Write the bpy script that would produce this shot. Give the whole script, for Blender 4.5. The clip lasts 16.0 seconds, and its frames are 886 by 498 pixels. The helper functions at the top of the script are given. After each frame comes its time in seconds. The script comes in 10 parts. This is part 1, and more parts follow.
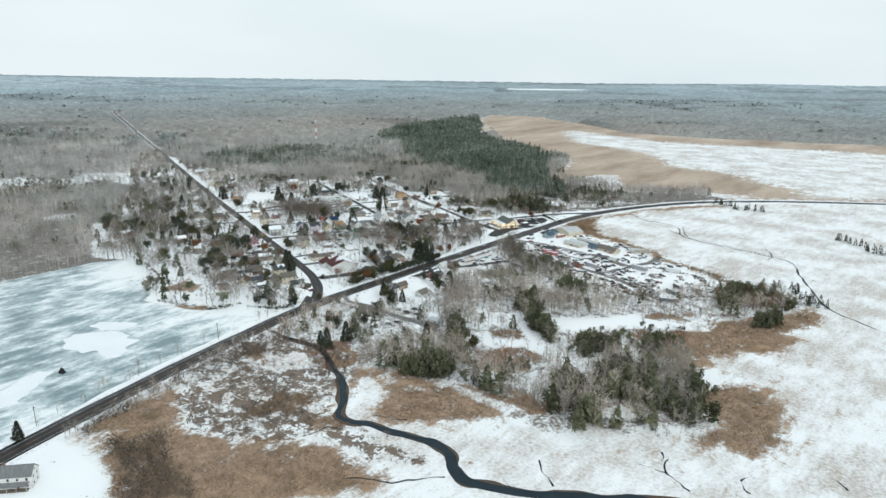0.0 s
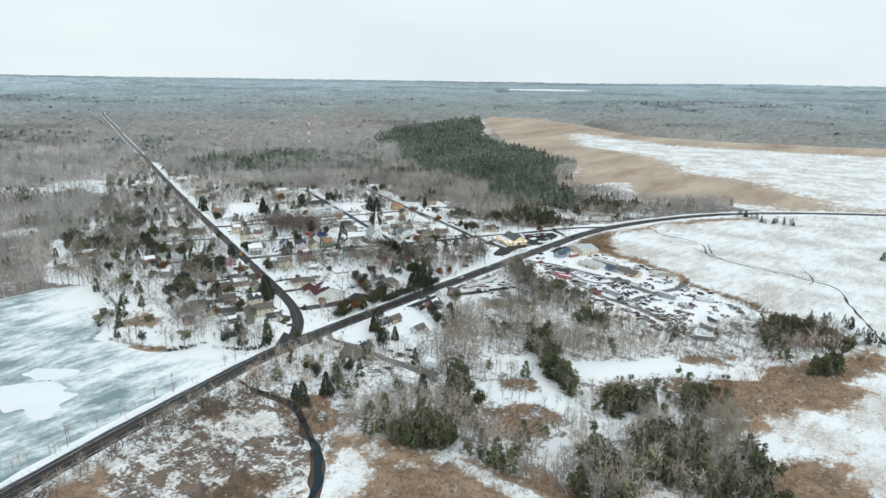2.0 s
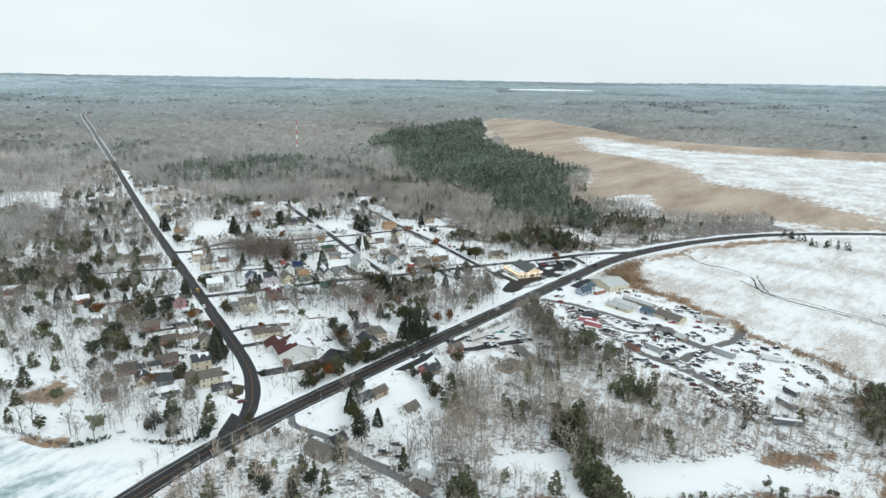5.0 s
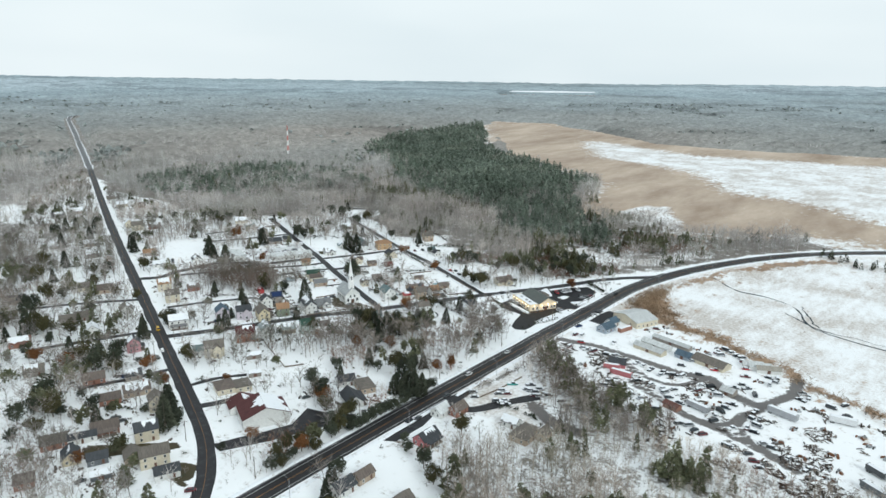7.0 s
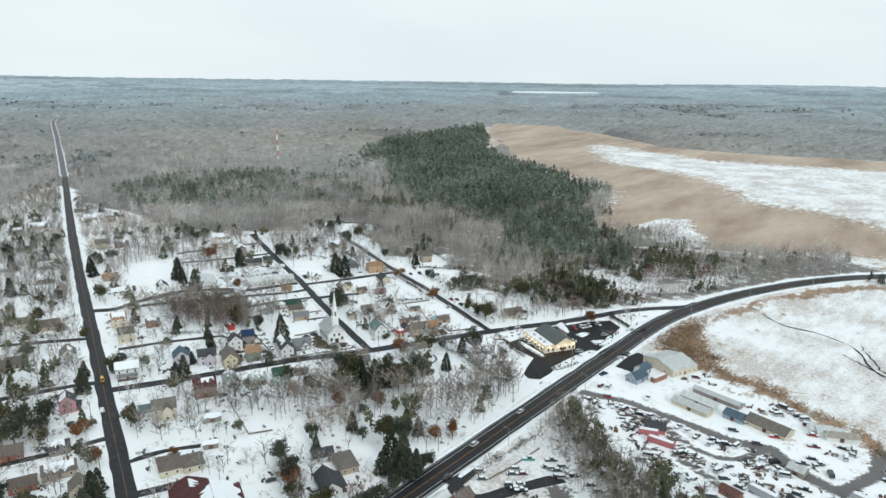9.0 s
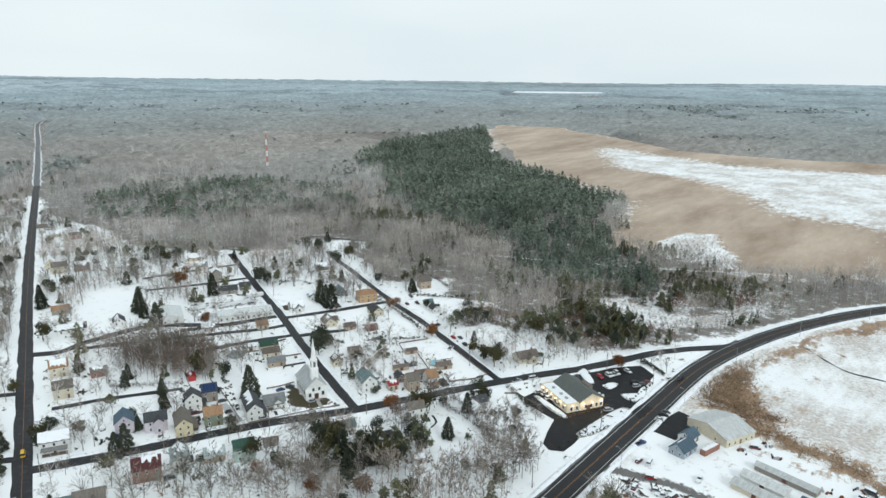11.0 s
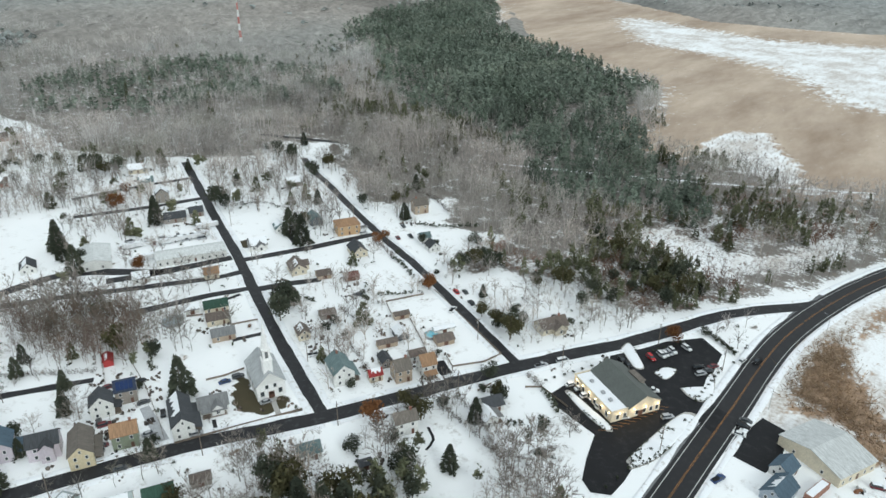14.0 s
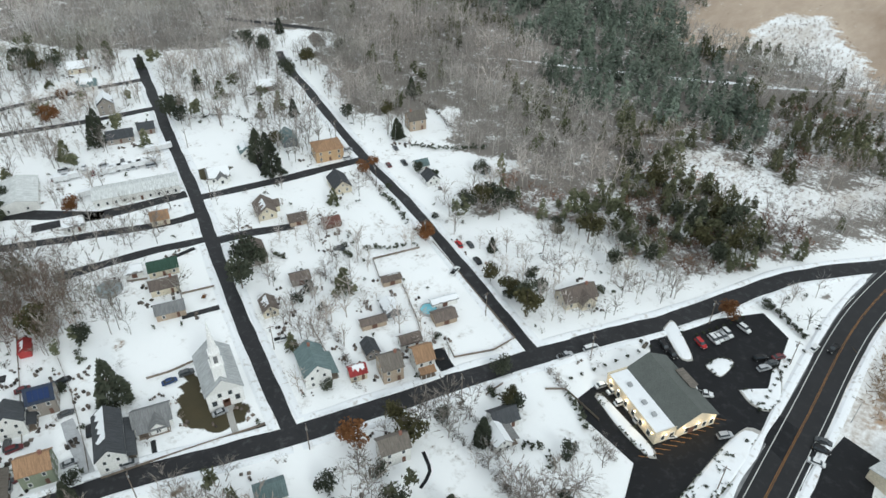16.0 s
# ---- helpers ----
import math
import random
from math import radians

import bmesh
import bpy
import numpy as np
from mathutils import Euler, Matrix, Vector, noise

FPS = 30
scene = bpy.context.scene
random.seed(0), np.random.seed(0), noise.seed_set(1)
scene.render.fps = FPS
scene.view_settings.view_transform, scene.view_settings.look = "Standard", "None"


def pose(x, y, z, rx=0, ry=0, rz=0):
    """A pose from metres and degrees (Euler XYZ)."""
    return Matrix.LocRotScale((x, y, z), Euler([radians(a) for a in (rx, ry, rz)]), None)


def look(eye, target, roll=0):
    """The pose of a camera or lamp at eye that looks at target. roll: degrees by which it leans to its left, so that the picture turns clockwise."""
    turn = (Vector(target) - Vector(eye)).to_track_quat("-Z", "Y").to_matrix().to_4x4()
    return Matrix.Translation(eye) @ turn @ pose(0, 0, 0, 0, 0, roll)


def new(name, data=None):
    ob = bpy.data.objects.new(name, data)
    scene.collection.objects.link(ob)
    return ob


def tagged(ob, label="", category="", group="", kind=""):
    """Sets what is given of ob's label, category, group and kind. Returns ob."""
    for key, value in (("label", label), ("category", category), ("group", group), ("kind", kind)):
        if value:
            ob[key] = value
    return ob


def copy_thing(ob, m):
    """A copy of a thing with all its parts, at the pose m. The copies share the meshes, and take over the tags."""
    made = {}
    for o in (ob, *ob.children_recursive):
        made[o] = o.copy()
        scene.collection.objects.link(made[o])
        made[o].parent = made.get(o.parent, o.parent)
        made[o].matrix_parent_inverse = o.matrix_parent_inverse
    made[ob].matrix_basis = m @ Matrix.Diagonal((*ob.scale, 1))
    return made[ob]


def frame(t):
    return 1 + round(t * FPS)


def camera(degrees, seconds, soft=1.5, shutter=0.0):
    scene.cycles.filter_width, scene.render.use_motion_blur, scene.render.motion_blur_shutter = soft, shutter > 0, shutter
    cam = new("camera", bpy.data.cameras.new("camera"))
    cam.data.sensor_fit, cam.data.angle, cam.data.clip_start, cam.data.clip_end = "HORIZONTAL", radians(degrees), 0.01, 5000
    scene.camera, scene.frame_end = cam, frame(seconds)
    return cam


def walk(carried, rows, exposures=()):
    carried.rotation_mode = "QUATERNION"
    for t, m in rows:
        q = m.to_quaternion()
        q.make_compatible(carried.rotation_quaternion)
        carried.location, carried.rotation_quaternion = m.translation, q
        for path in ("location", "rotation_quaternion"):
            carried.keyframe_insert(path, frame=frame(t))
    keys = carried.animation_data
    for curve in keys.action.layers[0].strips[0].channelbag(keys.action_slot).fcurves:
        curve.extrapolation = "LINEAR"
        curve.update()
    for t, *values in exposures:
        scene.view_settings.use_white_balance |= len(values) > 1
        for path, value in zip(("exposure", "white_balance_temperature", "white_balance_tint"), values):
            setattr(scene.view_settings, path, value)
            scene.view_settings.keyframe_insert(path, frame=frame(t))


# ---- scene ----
cam = camera(65.2, 16.0, soft=1.5)
METRES, EYE, TURN = 585.1, 169.1, 38.8
ROWS = [
    (0.0, 0.0, 0.0, 0.0, 0.19, -15.14, -0.72),
    (0.5, -0.0001, 0.0319, -0.0005, 0.19, -15.13, -0.72),
    (1.0, 0.0001, 0.0633, -0.0007, 0.19, -15.12, -0.72),
    (1.5, 0.0002, 0.0948, -0.0011, 0.2, -15.14, -0.74),
    (2.0, -0.0, 0.1264, -0.0014, 0.19, -15.13, -0.75),
    (2.5, -0.0003, 0.158, -0.0019, 0.16, -15.13, -0.77),
    (3.0, -0.0001, 0.1892, -0.0026, 0.15, -15.16, -0.79),
    (3.5, -0.0001, 0.2209, -0.0032, 0.15, -15.15, -0.8),
    (4.0, 0.0001, 0.2521, -0.0038, 0.16, -15.22, -0.83),
    (6.5, -0.0008, 0.4089, -0.0056, 0.11, -15.1, -0.8),
    (7.0, -0.0007, 0.4403, -0.0058, 0.11, -15.07, -0.74),
    (7.5, -0.0008, 0.4716, -0.0061, 0.06, -15.03, -0.71),
    (8.0, -0.0007, 0.5031, -0.0065, 0.06, -15.0, -0.68),
    (8.5, -0.0006, 0.5344, -0.0069, 0.05, -15.03, -0.69),
    (9.0, -0.0005, 0.5657, -0.0071, 0.09, -15.05, -0.7),
    (11.5, -0.0011, 0.7216, -0.0077, 0.11, -15.08, -0.56),
    (12.0, -0.0014, 0.753, -0.0081, 0.1, -15.09, -0.54),
    (12.5, -0.0012, 0.7834, -0.0089, 0.11, -16.65, -0.55),
    (13.0, -0.001, 0.8135, -0.0099, 0.12, -22.62, -0.57),
    (13.5, -0.0008, 0.8447, -0.0094, 0.15, -25.8, -0.58),
    (14.0, -0.0005, 0.8761, -0.0098, 0.19, -25.75, -0.59),
    (14.5, -0.0005, 0.9054, -0.0119, 0.19, -32.39, -0.64),
    (15.0, -0.0002, 0.9372, -0.0109, 0.24, -37.05, -0.66),
    (15.5, 0.0, 0.969, -0.0113, 0.29, -37.03, -0.64),
    (16.0, 0.0001, 0.9998, -0.0117, 0.34, -36.95, -0.59),
]
walk(cam, [(t, pose(0, 0, EYE, 0, 0, TURN) @ pose(METRES * x, METRES * y, METRES * z, 90 + pitch, roll, yaw)) for t, x, y, z, yaw, pitch, roll in ROWS],
     exposures=[(0.0, 0.23, 5800, 0), (4.0, 0.26, 5800, 0), (9.0, 0.24, 5800, 0), (12.0, 0.22, 5800, 0), (14.0, 0.23, 5830, 0), (16.0, 0.23, 5860, 1)])

# ---- sky and sun: bright winter overcast ----
SUN_UP, SUN_ROUND = 32.0, 110.0
world = bpy.data.worlds.new("overcast_sky")
scene.world = world
world.use_nodes = True
wn, wl = world.node_tree.nodes, world.node_tree.links
wn.clear()
sky = wn.new("ShaderNodeTexSky")
sky.sky_type, sky.sun_disc = "NISHITA", False
sky.sun_elevation, sky.sun_rotation = radians(SUN_UP), radians(SUN_ROUND)
sky.dust_density, sky.air_density = 4.0, 1.0
bg_clear, bg_cloud = wn.new("ShaderNodeBackground"), wn.new("ShaderNodeBackground")
bg_clear.inputs[1].default_value = 0.07
cloud_co = wn.new("ShaderNodeTexCoord")
cloud_map = wn.new("ShaderNodeMapping")
cloud_map.inputs["Scale"].default_value = (1.0, 1.0, 4.0)
cloud_noise = wn.new("ShaderNodeTexNoise")
cloud_noise.inputs["Scale"].default_value, cloud_noise.inputs["Detail"].default_value = 1.6, 3.0
cloud_ramp = wn.new("ShaderNodeValToRGB")
cloud_ramp.color_ramp.elements[0].color = (0.735, 0.733, 0.728, 1)
cloud_ramp.color_ramp.elements[1].color = (0.865, 0.83, 0.805, 1)
cloud_ramp.color_ramp.elements[0].position, cloud_ramp.color_ramp.elements[1].position = 0.3, 0.7
mix_sky, out_sky = wn.new("ShaderNodeMixShader"), wn.new("ShaderNodeOutputWorld")
mix_sky.inputs[0].default_value = 0.93
wl.new(sky.outputs[0], bg_clear.inputs[0])
wl.new(cloud_co.outputs["Generated"], cloud_map.inputs[0])
wl.new(cloud_map.outputs[0], cloud_noise.inputs["Vector"])
wl.new(cloud_noise.outputs[0], cloud_ramp.inputs[0])
wl.new(cloud_ramp.outputs[0], bg_cloud.inputs[0])
wl.new(bg_clear.outputs[0], mix_sky.inputs[1])
wl.new(bg_cloud.outputs[0], mix_sky.inputs[2])
wl.new(mix_sky.outputs[0], out_sky.inputs[0])
sun = new("sun", bpy.data.lights.new("sun", "SUN"))
sun.data.energy, sun.data.angle, sun.data.color = 1.0, radians(14), (1.0, 0.95, 0.88)
sun_way = Vector((math.sin(radians(SUN_ROUND)) * math.cos(radians(SUN_UP)), math.cos(radians(SUN_ROUND)) * math.cos(radians(SUN_UP)), math.sin(radians(SUN_UP))))
sun.matrix_world = look(sun_way * 500, (0, 0, 0))


# ---- materials ----
def nodes_of(name, rough=0.8, metal=0.0):
    m = bpy.data.materials.new(name)
    m.use_nodes = True
    nt = m.node_tree
    b = nt.nodes["Principled BSDF"]
    b.inputs["Roughness"].default_value, b.inputs["Metallic"].default_value = rough, metal
    b.inputs["Specular IOR Level"].default_value = 0.25
    return m, nt, b


def noise_node(nt, scale, detail=3.0, stretch=None, coords="Object", rough=0.55):
    co = nt.nodes.new("ShaderNodeTexCoord")
    n = nt.nodes.new("ShaderNodeTexNoise")
    n.inputs["Scale"].default_value, n.inputs["Detail"].default_value, n.inputs["Roughness"].default_value = scale, detail, rough
    if stretch:
        mp = nt.nodes.new("ShaderNodeMapping")
        mp.inputs["Scale"].default_value = stretch[:3]
        if len(stretch) > 3:
            mp.inputs["Rotation"].default_value = (0, 0, radians(stretch[3]))
        nt.links.new(co.outputs[coords], mp.inputs[0])
        nt.links.new(mp.outputs[0], n.inputs["Vector"])
    else:
        nt.links.new(co.outputs[coords], n.inputs["Vector"])
    return n.outputs[0]


def ramp(nt, fac, stops):
    r = nt.nodes.new("ShaderNodeValToRGB")
    while len(r.color_ramp.elements) < len(stops):
        r.color_ramp.elements.new(0.5)
    for e, (p, c) in zip(r.color_ramp.elements, stops):
        e.position = p
        e.color = (*c, 1) if isinstance(c, tuple) else (c, c, c, 1)
    nt.links.new(fac, r.inputs[0])
    return r.outputs[0]


def mix(nt, fac, a, b, mode="MIX"):
    m = nt.nodes.new("ShaderNodeMix")
    m.data_type, m.blend_type = "RGBA", mode
    for sock, v in ((m.inputs["Factor"], fac), (m.inputs["A"], a), (m.inputs["B"], b)):
        if isinstance(v, (int, float)):
            sock.default_value = v
        elif isinstance(v, tuple):
            sock.default_value = (*v, 1)
        else:
            nt.links.new(v, sock)
    return m.outputs["Result"]


def calc(nt, op, a, b=0.0, c=0.0, clamp=False):
    m = nt.nodes.new("ShaderNodeMath")
    m.operation, m.use_clamp = op, clamp
    for sock, v in zip(m.inputs, (a, b, c)):
        if isinstance(v, (int, float)):
            sock.default_value = v
        else:
            nt.links.new(v, sock)
    return m.outputs[0]


def bump(nt, b, height, strength=0.3, dist=0.05):
    n = nt.nodes.new("ShaderNodeBump")
    n.inputs["Strength"].default_value, n.inputs["Distance"].default_value = strength, dist
    nt.links.new(height, n.inputs["Height"])
    nt.links.new(n.outputs[0], b.inputs["Normal"])


def worn(name, col, rough=0.75, metal=0.0, spread=0.22, scale=0.6, obvary=0.0, grime=None):
    """A plain coloured surface with two scales of wear; obvary: how far whole objects differ."""
    m, nt, b = nodes_of(name, rough, metal)
    lo = tuple(c * (1 - spread) for c in col)
    hi = tuple(min(1, c * (1 + spread)) for c in col)
    c = mix(nt, noise_node(nt, scale, 4), lo, hi)
    fine = ramp(nt, noise_node(nt, scale * 9, 2), [(0.3, 0.78), (0.7, 1.12)])
    c = mix(nt, 1.0, c, fine, "MULTIPLY")
    if grime:
        c = mix(nt, ramp(nt, noise_node(nt, scale * 0.5, 5), [(0.5, 0.0), (0.68, 0.8)]), c, grime)
    if obvary:
        oi = nt.nodes.new("ShaderNodeObjectInfo")
        c = mix(nt, 1.0, c, ramp(nt, oi.outputs["Random"], [(0.0, 1 - obvary), (1.0, 1 + obvary)]), "MULTIPLY")
    nt.links.new(c, b.inputs["Base Color"])
    bump(nt, b, noise_node(nt, scale * 7, 3), 0.25, 0.05)
    return m


def tree_mat(name, lo, hi, snow=0.0, obvary=0.0):
    """Bark, twigs or needles: each branch or clump its own shade."""
    m, nt, b = nodes_of(name, 0.9)
    geo = nt.nodes.new("ShaderNodeNewGeometry")
    c = mix(nt, geo.outputs["Random Per Island"], lo, hi)
    c = mix(nt, 1.0, c, ramp(nt, noise_node(nt, 0.013, 4, coords="Object"), [(0.32, (0.72, 0.75, 0.70)), (0.5, (1.0, 1.0, 1.0)), (0.68, (1.22, 1.17, 1.13))]), "MULTIPLY")
    own = nt.nodes.new("ShaderNodeAttribute")
    own.attribute_name = "tone"
    grey = nt.nodes.new("ShaderNodeCombineColor")
    tone = calc(nt, "ADD", own.outputs["Fac"], 1.0)
    for k in range(3):
        nt.links.new(tone, grey.inputs[k])
    c = mix(nt, 1.0, c, grey.outputs[0], "MULTIPLY")
    if snow:
        c = mix(nt, ramp(nt, noise_node(nt, 0.9, 2), [(0.62 - snow * 0.2, 0.0), (0.75, 0.75)]), c, (0.75, 0.78, 0.82))
    if obvary:
        oi = nt.nodes.new("ShaderNodeObjectInfo")
        c = mix(nt, 1.0, c, ramp(nt, oi.outputs["Random"], [(0.0, (1 - obvary, 1 - obvary, 1 - obvary)), (1.0, (1 + obvary, 1 + obvary * 0.8, 1 + obvary * 0.6))]), "MULTIPLY")
    nt.links.new(c, b.inputs["Base Color"])
    b.inputs["Specular IOR Level"].default_value = 0.05
    return m


def snow_mat(name, dirt=0.2):
    m, nt, b = nodes_of(name, 0.7)
    c = mix(nt, noise_node(nt, 0.05, 4), (0.74, 0.77, 0.81), (0.87, 0.88, 0.90))
    c = mix(nt, ramp(nt, noise_node(nt, 0.5, 5), [(0.55, 0.0), (0.75, dirt)]), c, (0.34, 0.30, 0.26))
    nt.links.new(c, b.inputs["Base Color"])
    bump(nt, b, noise_node(nt, 0.8, 4), 0.5, 0.2)
    return m


def ground_mat():
    """Snow lying thin over lawn, litter, marsh grass, reed and mud; the cover attributes say where each grows."""
    m, nt, b = nodes_of("snowy_ground", 0.8)
    a1, a2 = nt.nodes.new("ShaderNodeAttribute"), nt.nodes.new("ShaderNodeAttribute")
    a1.attribute_name, a2.attribute_name = "cover_a", "cover_b"
    s1, s2 = nt.nodes.new("ShaderNodeSeparateColor"), nt.nodes.new("ShaderNodeSeparateColor")
    nt.links.new(a1.outputs["Color"], s1.inputs[0])
    nt.links.new(a2.outputs["Color"], s2.inputs[0])
    reed, wood, marsh = s1.outputs
    mud, lawn, yard = s2.outputs
    far_reed, scrub = a1.outputs["Alpha"], a2.outputs["Alpha"]
    big, mid, fine = noise_node(nt, 0.022, 5), noise_node(nt, 0.11, 5, rough=0.62), noise_node(nt, 0.55, 4, rough=0.65)
    streak = noise_node(nt, 0.15, 6, (1.0, 0.32, 1.0, 25), rough=0.68)
    c = mix(nt, big, (0.82, 0.84, 0.86), (0.92, 0.925, 0.93))
    # thin spots in the yards
    thin = calc(nt, "MULTIPLY", ramp(nt, mid, [(0.54, 0.0), (0.70, 0.85)]), ramp(nt, fine, [(0.44, 0.0), (0.60, 1.0)]))
    thin = calc(nt, "MULTIPLY", thin, yard)
    c = mix(nt, thin, c, (0.17, 0.135, 0.095))
    # marsh grass pricking through
    t = calc(nt, "ADD", calc(nt, "MULTIPLY", streak, 0.8), calc(nt, "MULTIPLY", fine, 0.3))
    t = calc(nt, "ADD", t, calc(nt, "MULTIPLY", big, 1.0))
    mg = calc(nt, "MULTIPLY", ramp(nt, calc(nt, "MULTIPLY", t, 0.476), [(0.435, 0.0), (0.575, 0.8)]), calc(nt, "MULTIPLY", marsh, ramp(nt, fine, [(0.36, 0.5), (0.6, 1.0)])))
    speck = ramp(nt, noise_node(nt, 1.1, 5, rough=0.75), [(0.50, 0.0), (0.64, 0.62)])
    mg = calc(nt, "MAXIMUM", mg, calc(nt, "MULTIPLY", calc(nt, "MULTIPLY", speck, marsh), ramp(nt, mid, [(0.42, 0.12), (0.62, 1.0)])))
    c = mix(nt, mg, c, mix(nt, streak, (0.25, 0.205, 0.165), (0.46, 0.39, 0.325)))
    # leaf litter under the woods
    wl_ = calc(nt, "ADD", calc(nt, "MULTIPLY", wood, 0.74), calc(nt, "MULTIPLY", calc(nt, "SUBTRACT", mid, 0.5), 1.5))
    wl_ = ramp(nt, calc(nt, "ADD", wl_, calc(nt, "MULTIPLY", calc(nt, "SUBTRACT", fine, 0.5), 1.3)), [(0.40, 0.0), (0.62, 0.95)])
    c = mix(nt, wl_, c, mix(nt, fine, (0.10, 0.088, 0.076), (0.24, 0.212, 0.186)))
    # reed beds
    e = calc(nt, "ADD", reed, calc(nt, "MULTIPLY", calc(nt, "SUBTRACT", mid, 0.5), 1.7))
    e = calc(nt, "ADD", e, calc(nt, "MULTIPLY", calc(nt, "SUBTRACT", streak, 0.5), 1.3))
    e = calc(nt, "ADD", e, calc(nt, "MULTIPLY", calc(nt, "SUBTRACT", fine, 0.5), 0.8))
    rf = ramp(nt, e, [(0.36, 0.0), (0.66, 0.95)])
    cane = mix(nt, ramp(nt, mid, [(0.35, 0.0), (0.65, 1.0)]), (0.17, 0.108, 0.064), (0.40, 0.275, 0.18))
    wisp = noise_node(nt, 0.012, 6, (1.0, 0.3, 1.0, 52), rough=0.7)
    # far reed beds take this lighter tone, which has distance haze painted in
    pale = mix(nt, ramp(nt, wisp, [(0.34, 0.0), (0.66, 1.0)]), (0.27, 0.195, 0.135), (0.53, 0.43, 0.335))
    c = mix(nt, rf, c, mix(nt, far_reed, mix(nt, 1.0, cane, ramp(nt, fine, [(0.3, 0.65), (0.7, 1.25)]), "MULTIPLY"), pale))
    # hummocks of dead growth with snow between
    hs = calc(nt, "ADD", calc(nt, "MULTIPLY", calc(nt, "SUBTRACT", mid, 0.5), 2.6), calc(nt, "MULTIPLY", calc(nt, "SUBTRACT", fine, 0.5), 1.5))
    hf = ramp(nt, calc(nt, "ADD", calc(nt, "MULTIPLY", scrub, 0.68), hs), [(0.5, 0.0), (0.68, 0.92)])
    c = mix(nt, hf, c, mix(nt, mid, (0.045, 0.034, 0.026), (0.21, 0.15, 0.105)))
    # bare grass round some houses
    lf = ramp(nt, calc(nt, "ADD", lawn, calc(nt, "MULTIPLY", calc(nt, "SUBTRACT", fine, 0.5), 0.5)), [(0.45, 0.0), (0.55, 0.995)])
    c = mix(nt, lf, c, mix(nt, mid, (0.035, 0.034, 0.016), (0.08, 0.062, 0.033)))
    # wheel-churned mud
    mf = ramp(nt, calc(nt, "ADD", mud, calc(nt, "MULTIPLY", calc(nt, "SUBTRACT", fine, 0.5), 0.9)), [(0.42, 0.0), (0.6, 0.92)])
    c = mix(nt, mf, c, mix(nt, mid, (0.05, 0.045, 0.045), (0.13, 0.115, 0.105)))
    nt.links.new(c, b.inputs["Base Color"])
    bump(nt, b, fine, 0.5, 0.3)
    return m


def ice_mat():
    m, nt, b = nodes_of("lake_ice", 0.35)
    st = noise_node(nt, 0.10, 7, (1.0, 0.5, 1.0, 70), rough=0.68)
    big, fine = noise_node(nt, 0.016, 4), noise_node(nt, 0.4, 4)
    t = calc(nt, "ADD", calc(nt, "MULTIPLY", st, 0.52), calc(nt, "MULTIPLY", big, 0.40))
    t = calc(nt, "ADD", t, calc(nt, "MULTIPLY", fine, 0.08))
    # snow has drifted against the town shore
    where = nt.nodes.new("ShaderNodeTexCoord")
    split = nt.nodes.new("ShaderNodeSeparateXYZ")
    nt.links.new(where.outputs["Object"], split.inputs[0])
    t = calc(nt, "ADD", t, calc(nt, "MULTIPLY", calc(nt, "MULTIPLY_ADD", split.outputs[1], 0.0115, -2.2, True), 0.09))
    c = ramp(nt, t, [(0.43, (0.18, 0.25, 0.27)), (0.49, (0.38, 0.455, 0.48)), (0.54, (0.66, 0.71, 0.735)), (0.60, (0.86, 0.88, 0.89))])
    nt.links.new(c, b.inputs["Base Color"])
    bump(nt, b, noise_node(nt, 0.5, 4), 0.25, 0.1)
    return m


def asphalt_mat(name, lo, hi, salt=0.25, wet=0.16):
    m, nt, b = nodes_of(name, 0.55)
    b.inputs["Specular IOR Level"].default_value = wet
    c = mix(nt, noise_node(nt, 0.12, 5), lo, hi)
    c = mix(nt, ramp(nt, noise_node(nt, 0.35, 6, rough=0.7), [(0.52, 0.0), (0.75, salt)]), c, (0.42, 0.42, 0.44))
    nt.links.new(c, b.inputs["Base Color"])
    bump(nt, b, noise_node(nt, 3.0, 3), 0.2, 0.02)
    return m


M_GROUND, M_ICE = ground_mat(), ice_mat()
M_SNOW, M_BANK = snow_mat("drifted_snow", 0.15), snow_mat("ploughed_snow", 0.75)
M_HWY = asphalt_mat("wet_asphalt", (0.008, 0.0085, 0.010), (0.020, 0.020, 0.0225), 0.04, 0.28)
M_STREET = asphalt_mat("street_asphalt", (0.015, 0.0155, 0.0175), (0.038, 0.038, 0.041), 0.13)
M_LOT = asphalt_mat("lot_asphalt", (0.007, 0.0075, 0.009), (0.015, 0.0155, 0.018), 0.05)
M_PACKED = asphalt_mat("packed_snow_road", (0.07, 0.072, 0.076), (0.24, 0.243, 0.25), 0.6)
M_PACKED.node_tree.nodes["Principled BSDF"].inputs["Roughness"].default_value = 0.8
M_MUD = worn("creek_mud", (0.085, 0.062, 0.045), 0.8, spread=0.5, scale=0.3)
M_LINE = worn("white_road_paint", (0.62, 0.62, 0.60), 0.6)
M_AMBER = worn("amber_road_paint", (0.34, 0.17, 0.055), 0.6)
M_WATER, wnt, wb = nodes_of("creek_water", 0.12)
nt_c = mix(wnt, noise_node(wnt, 0.15, 4), (0.012, 0.02, 0.027), (0.03, 0.045, 0.056))
wnt.links.new(nt_c, wb.inputs["Base Color"])
wb.inputs["Specular IOR Level"].default_value = 0.05
bump(wnt, wb, noise_node(wnt, 1.2, 3), 0.12, 0.05)
M_SCRAP = tree_mat("strewn_scrap", (0.035, 0.033, 0.032), (0.20, 0.17, 0.15))
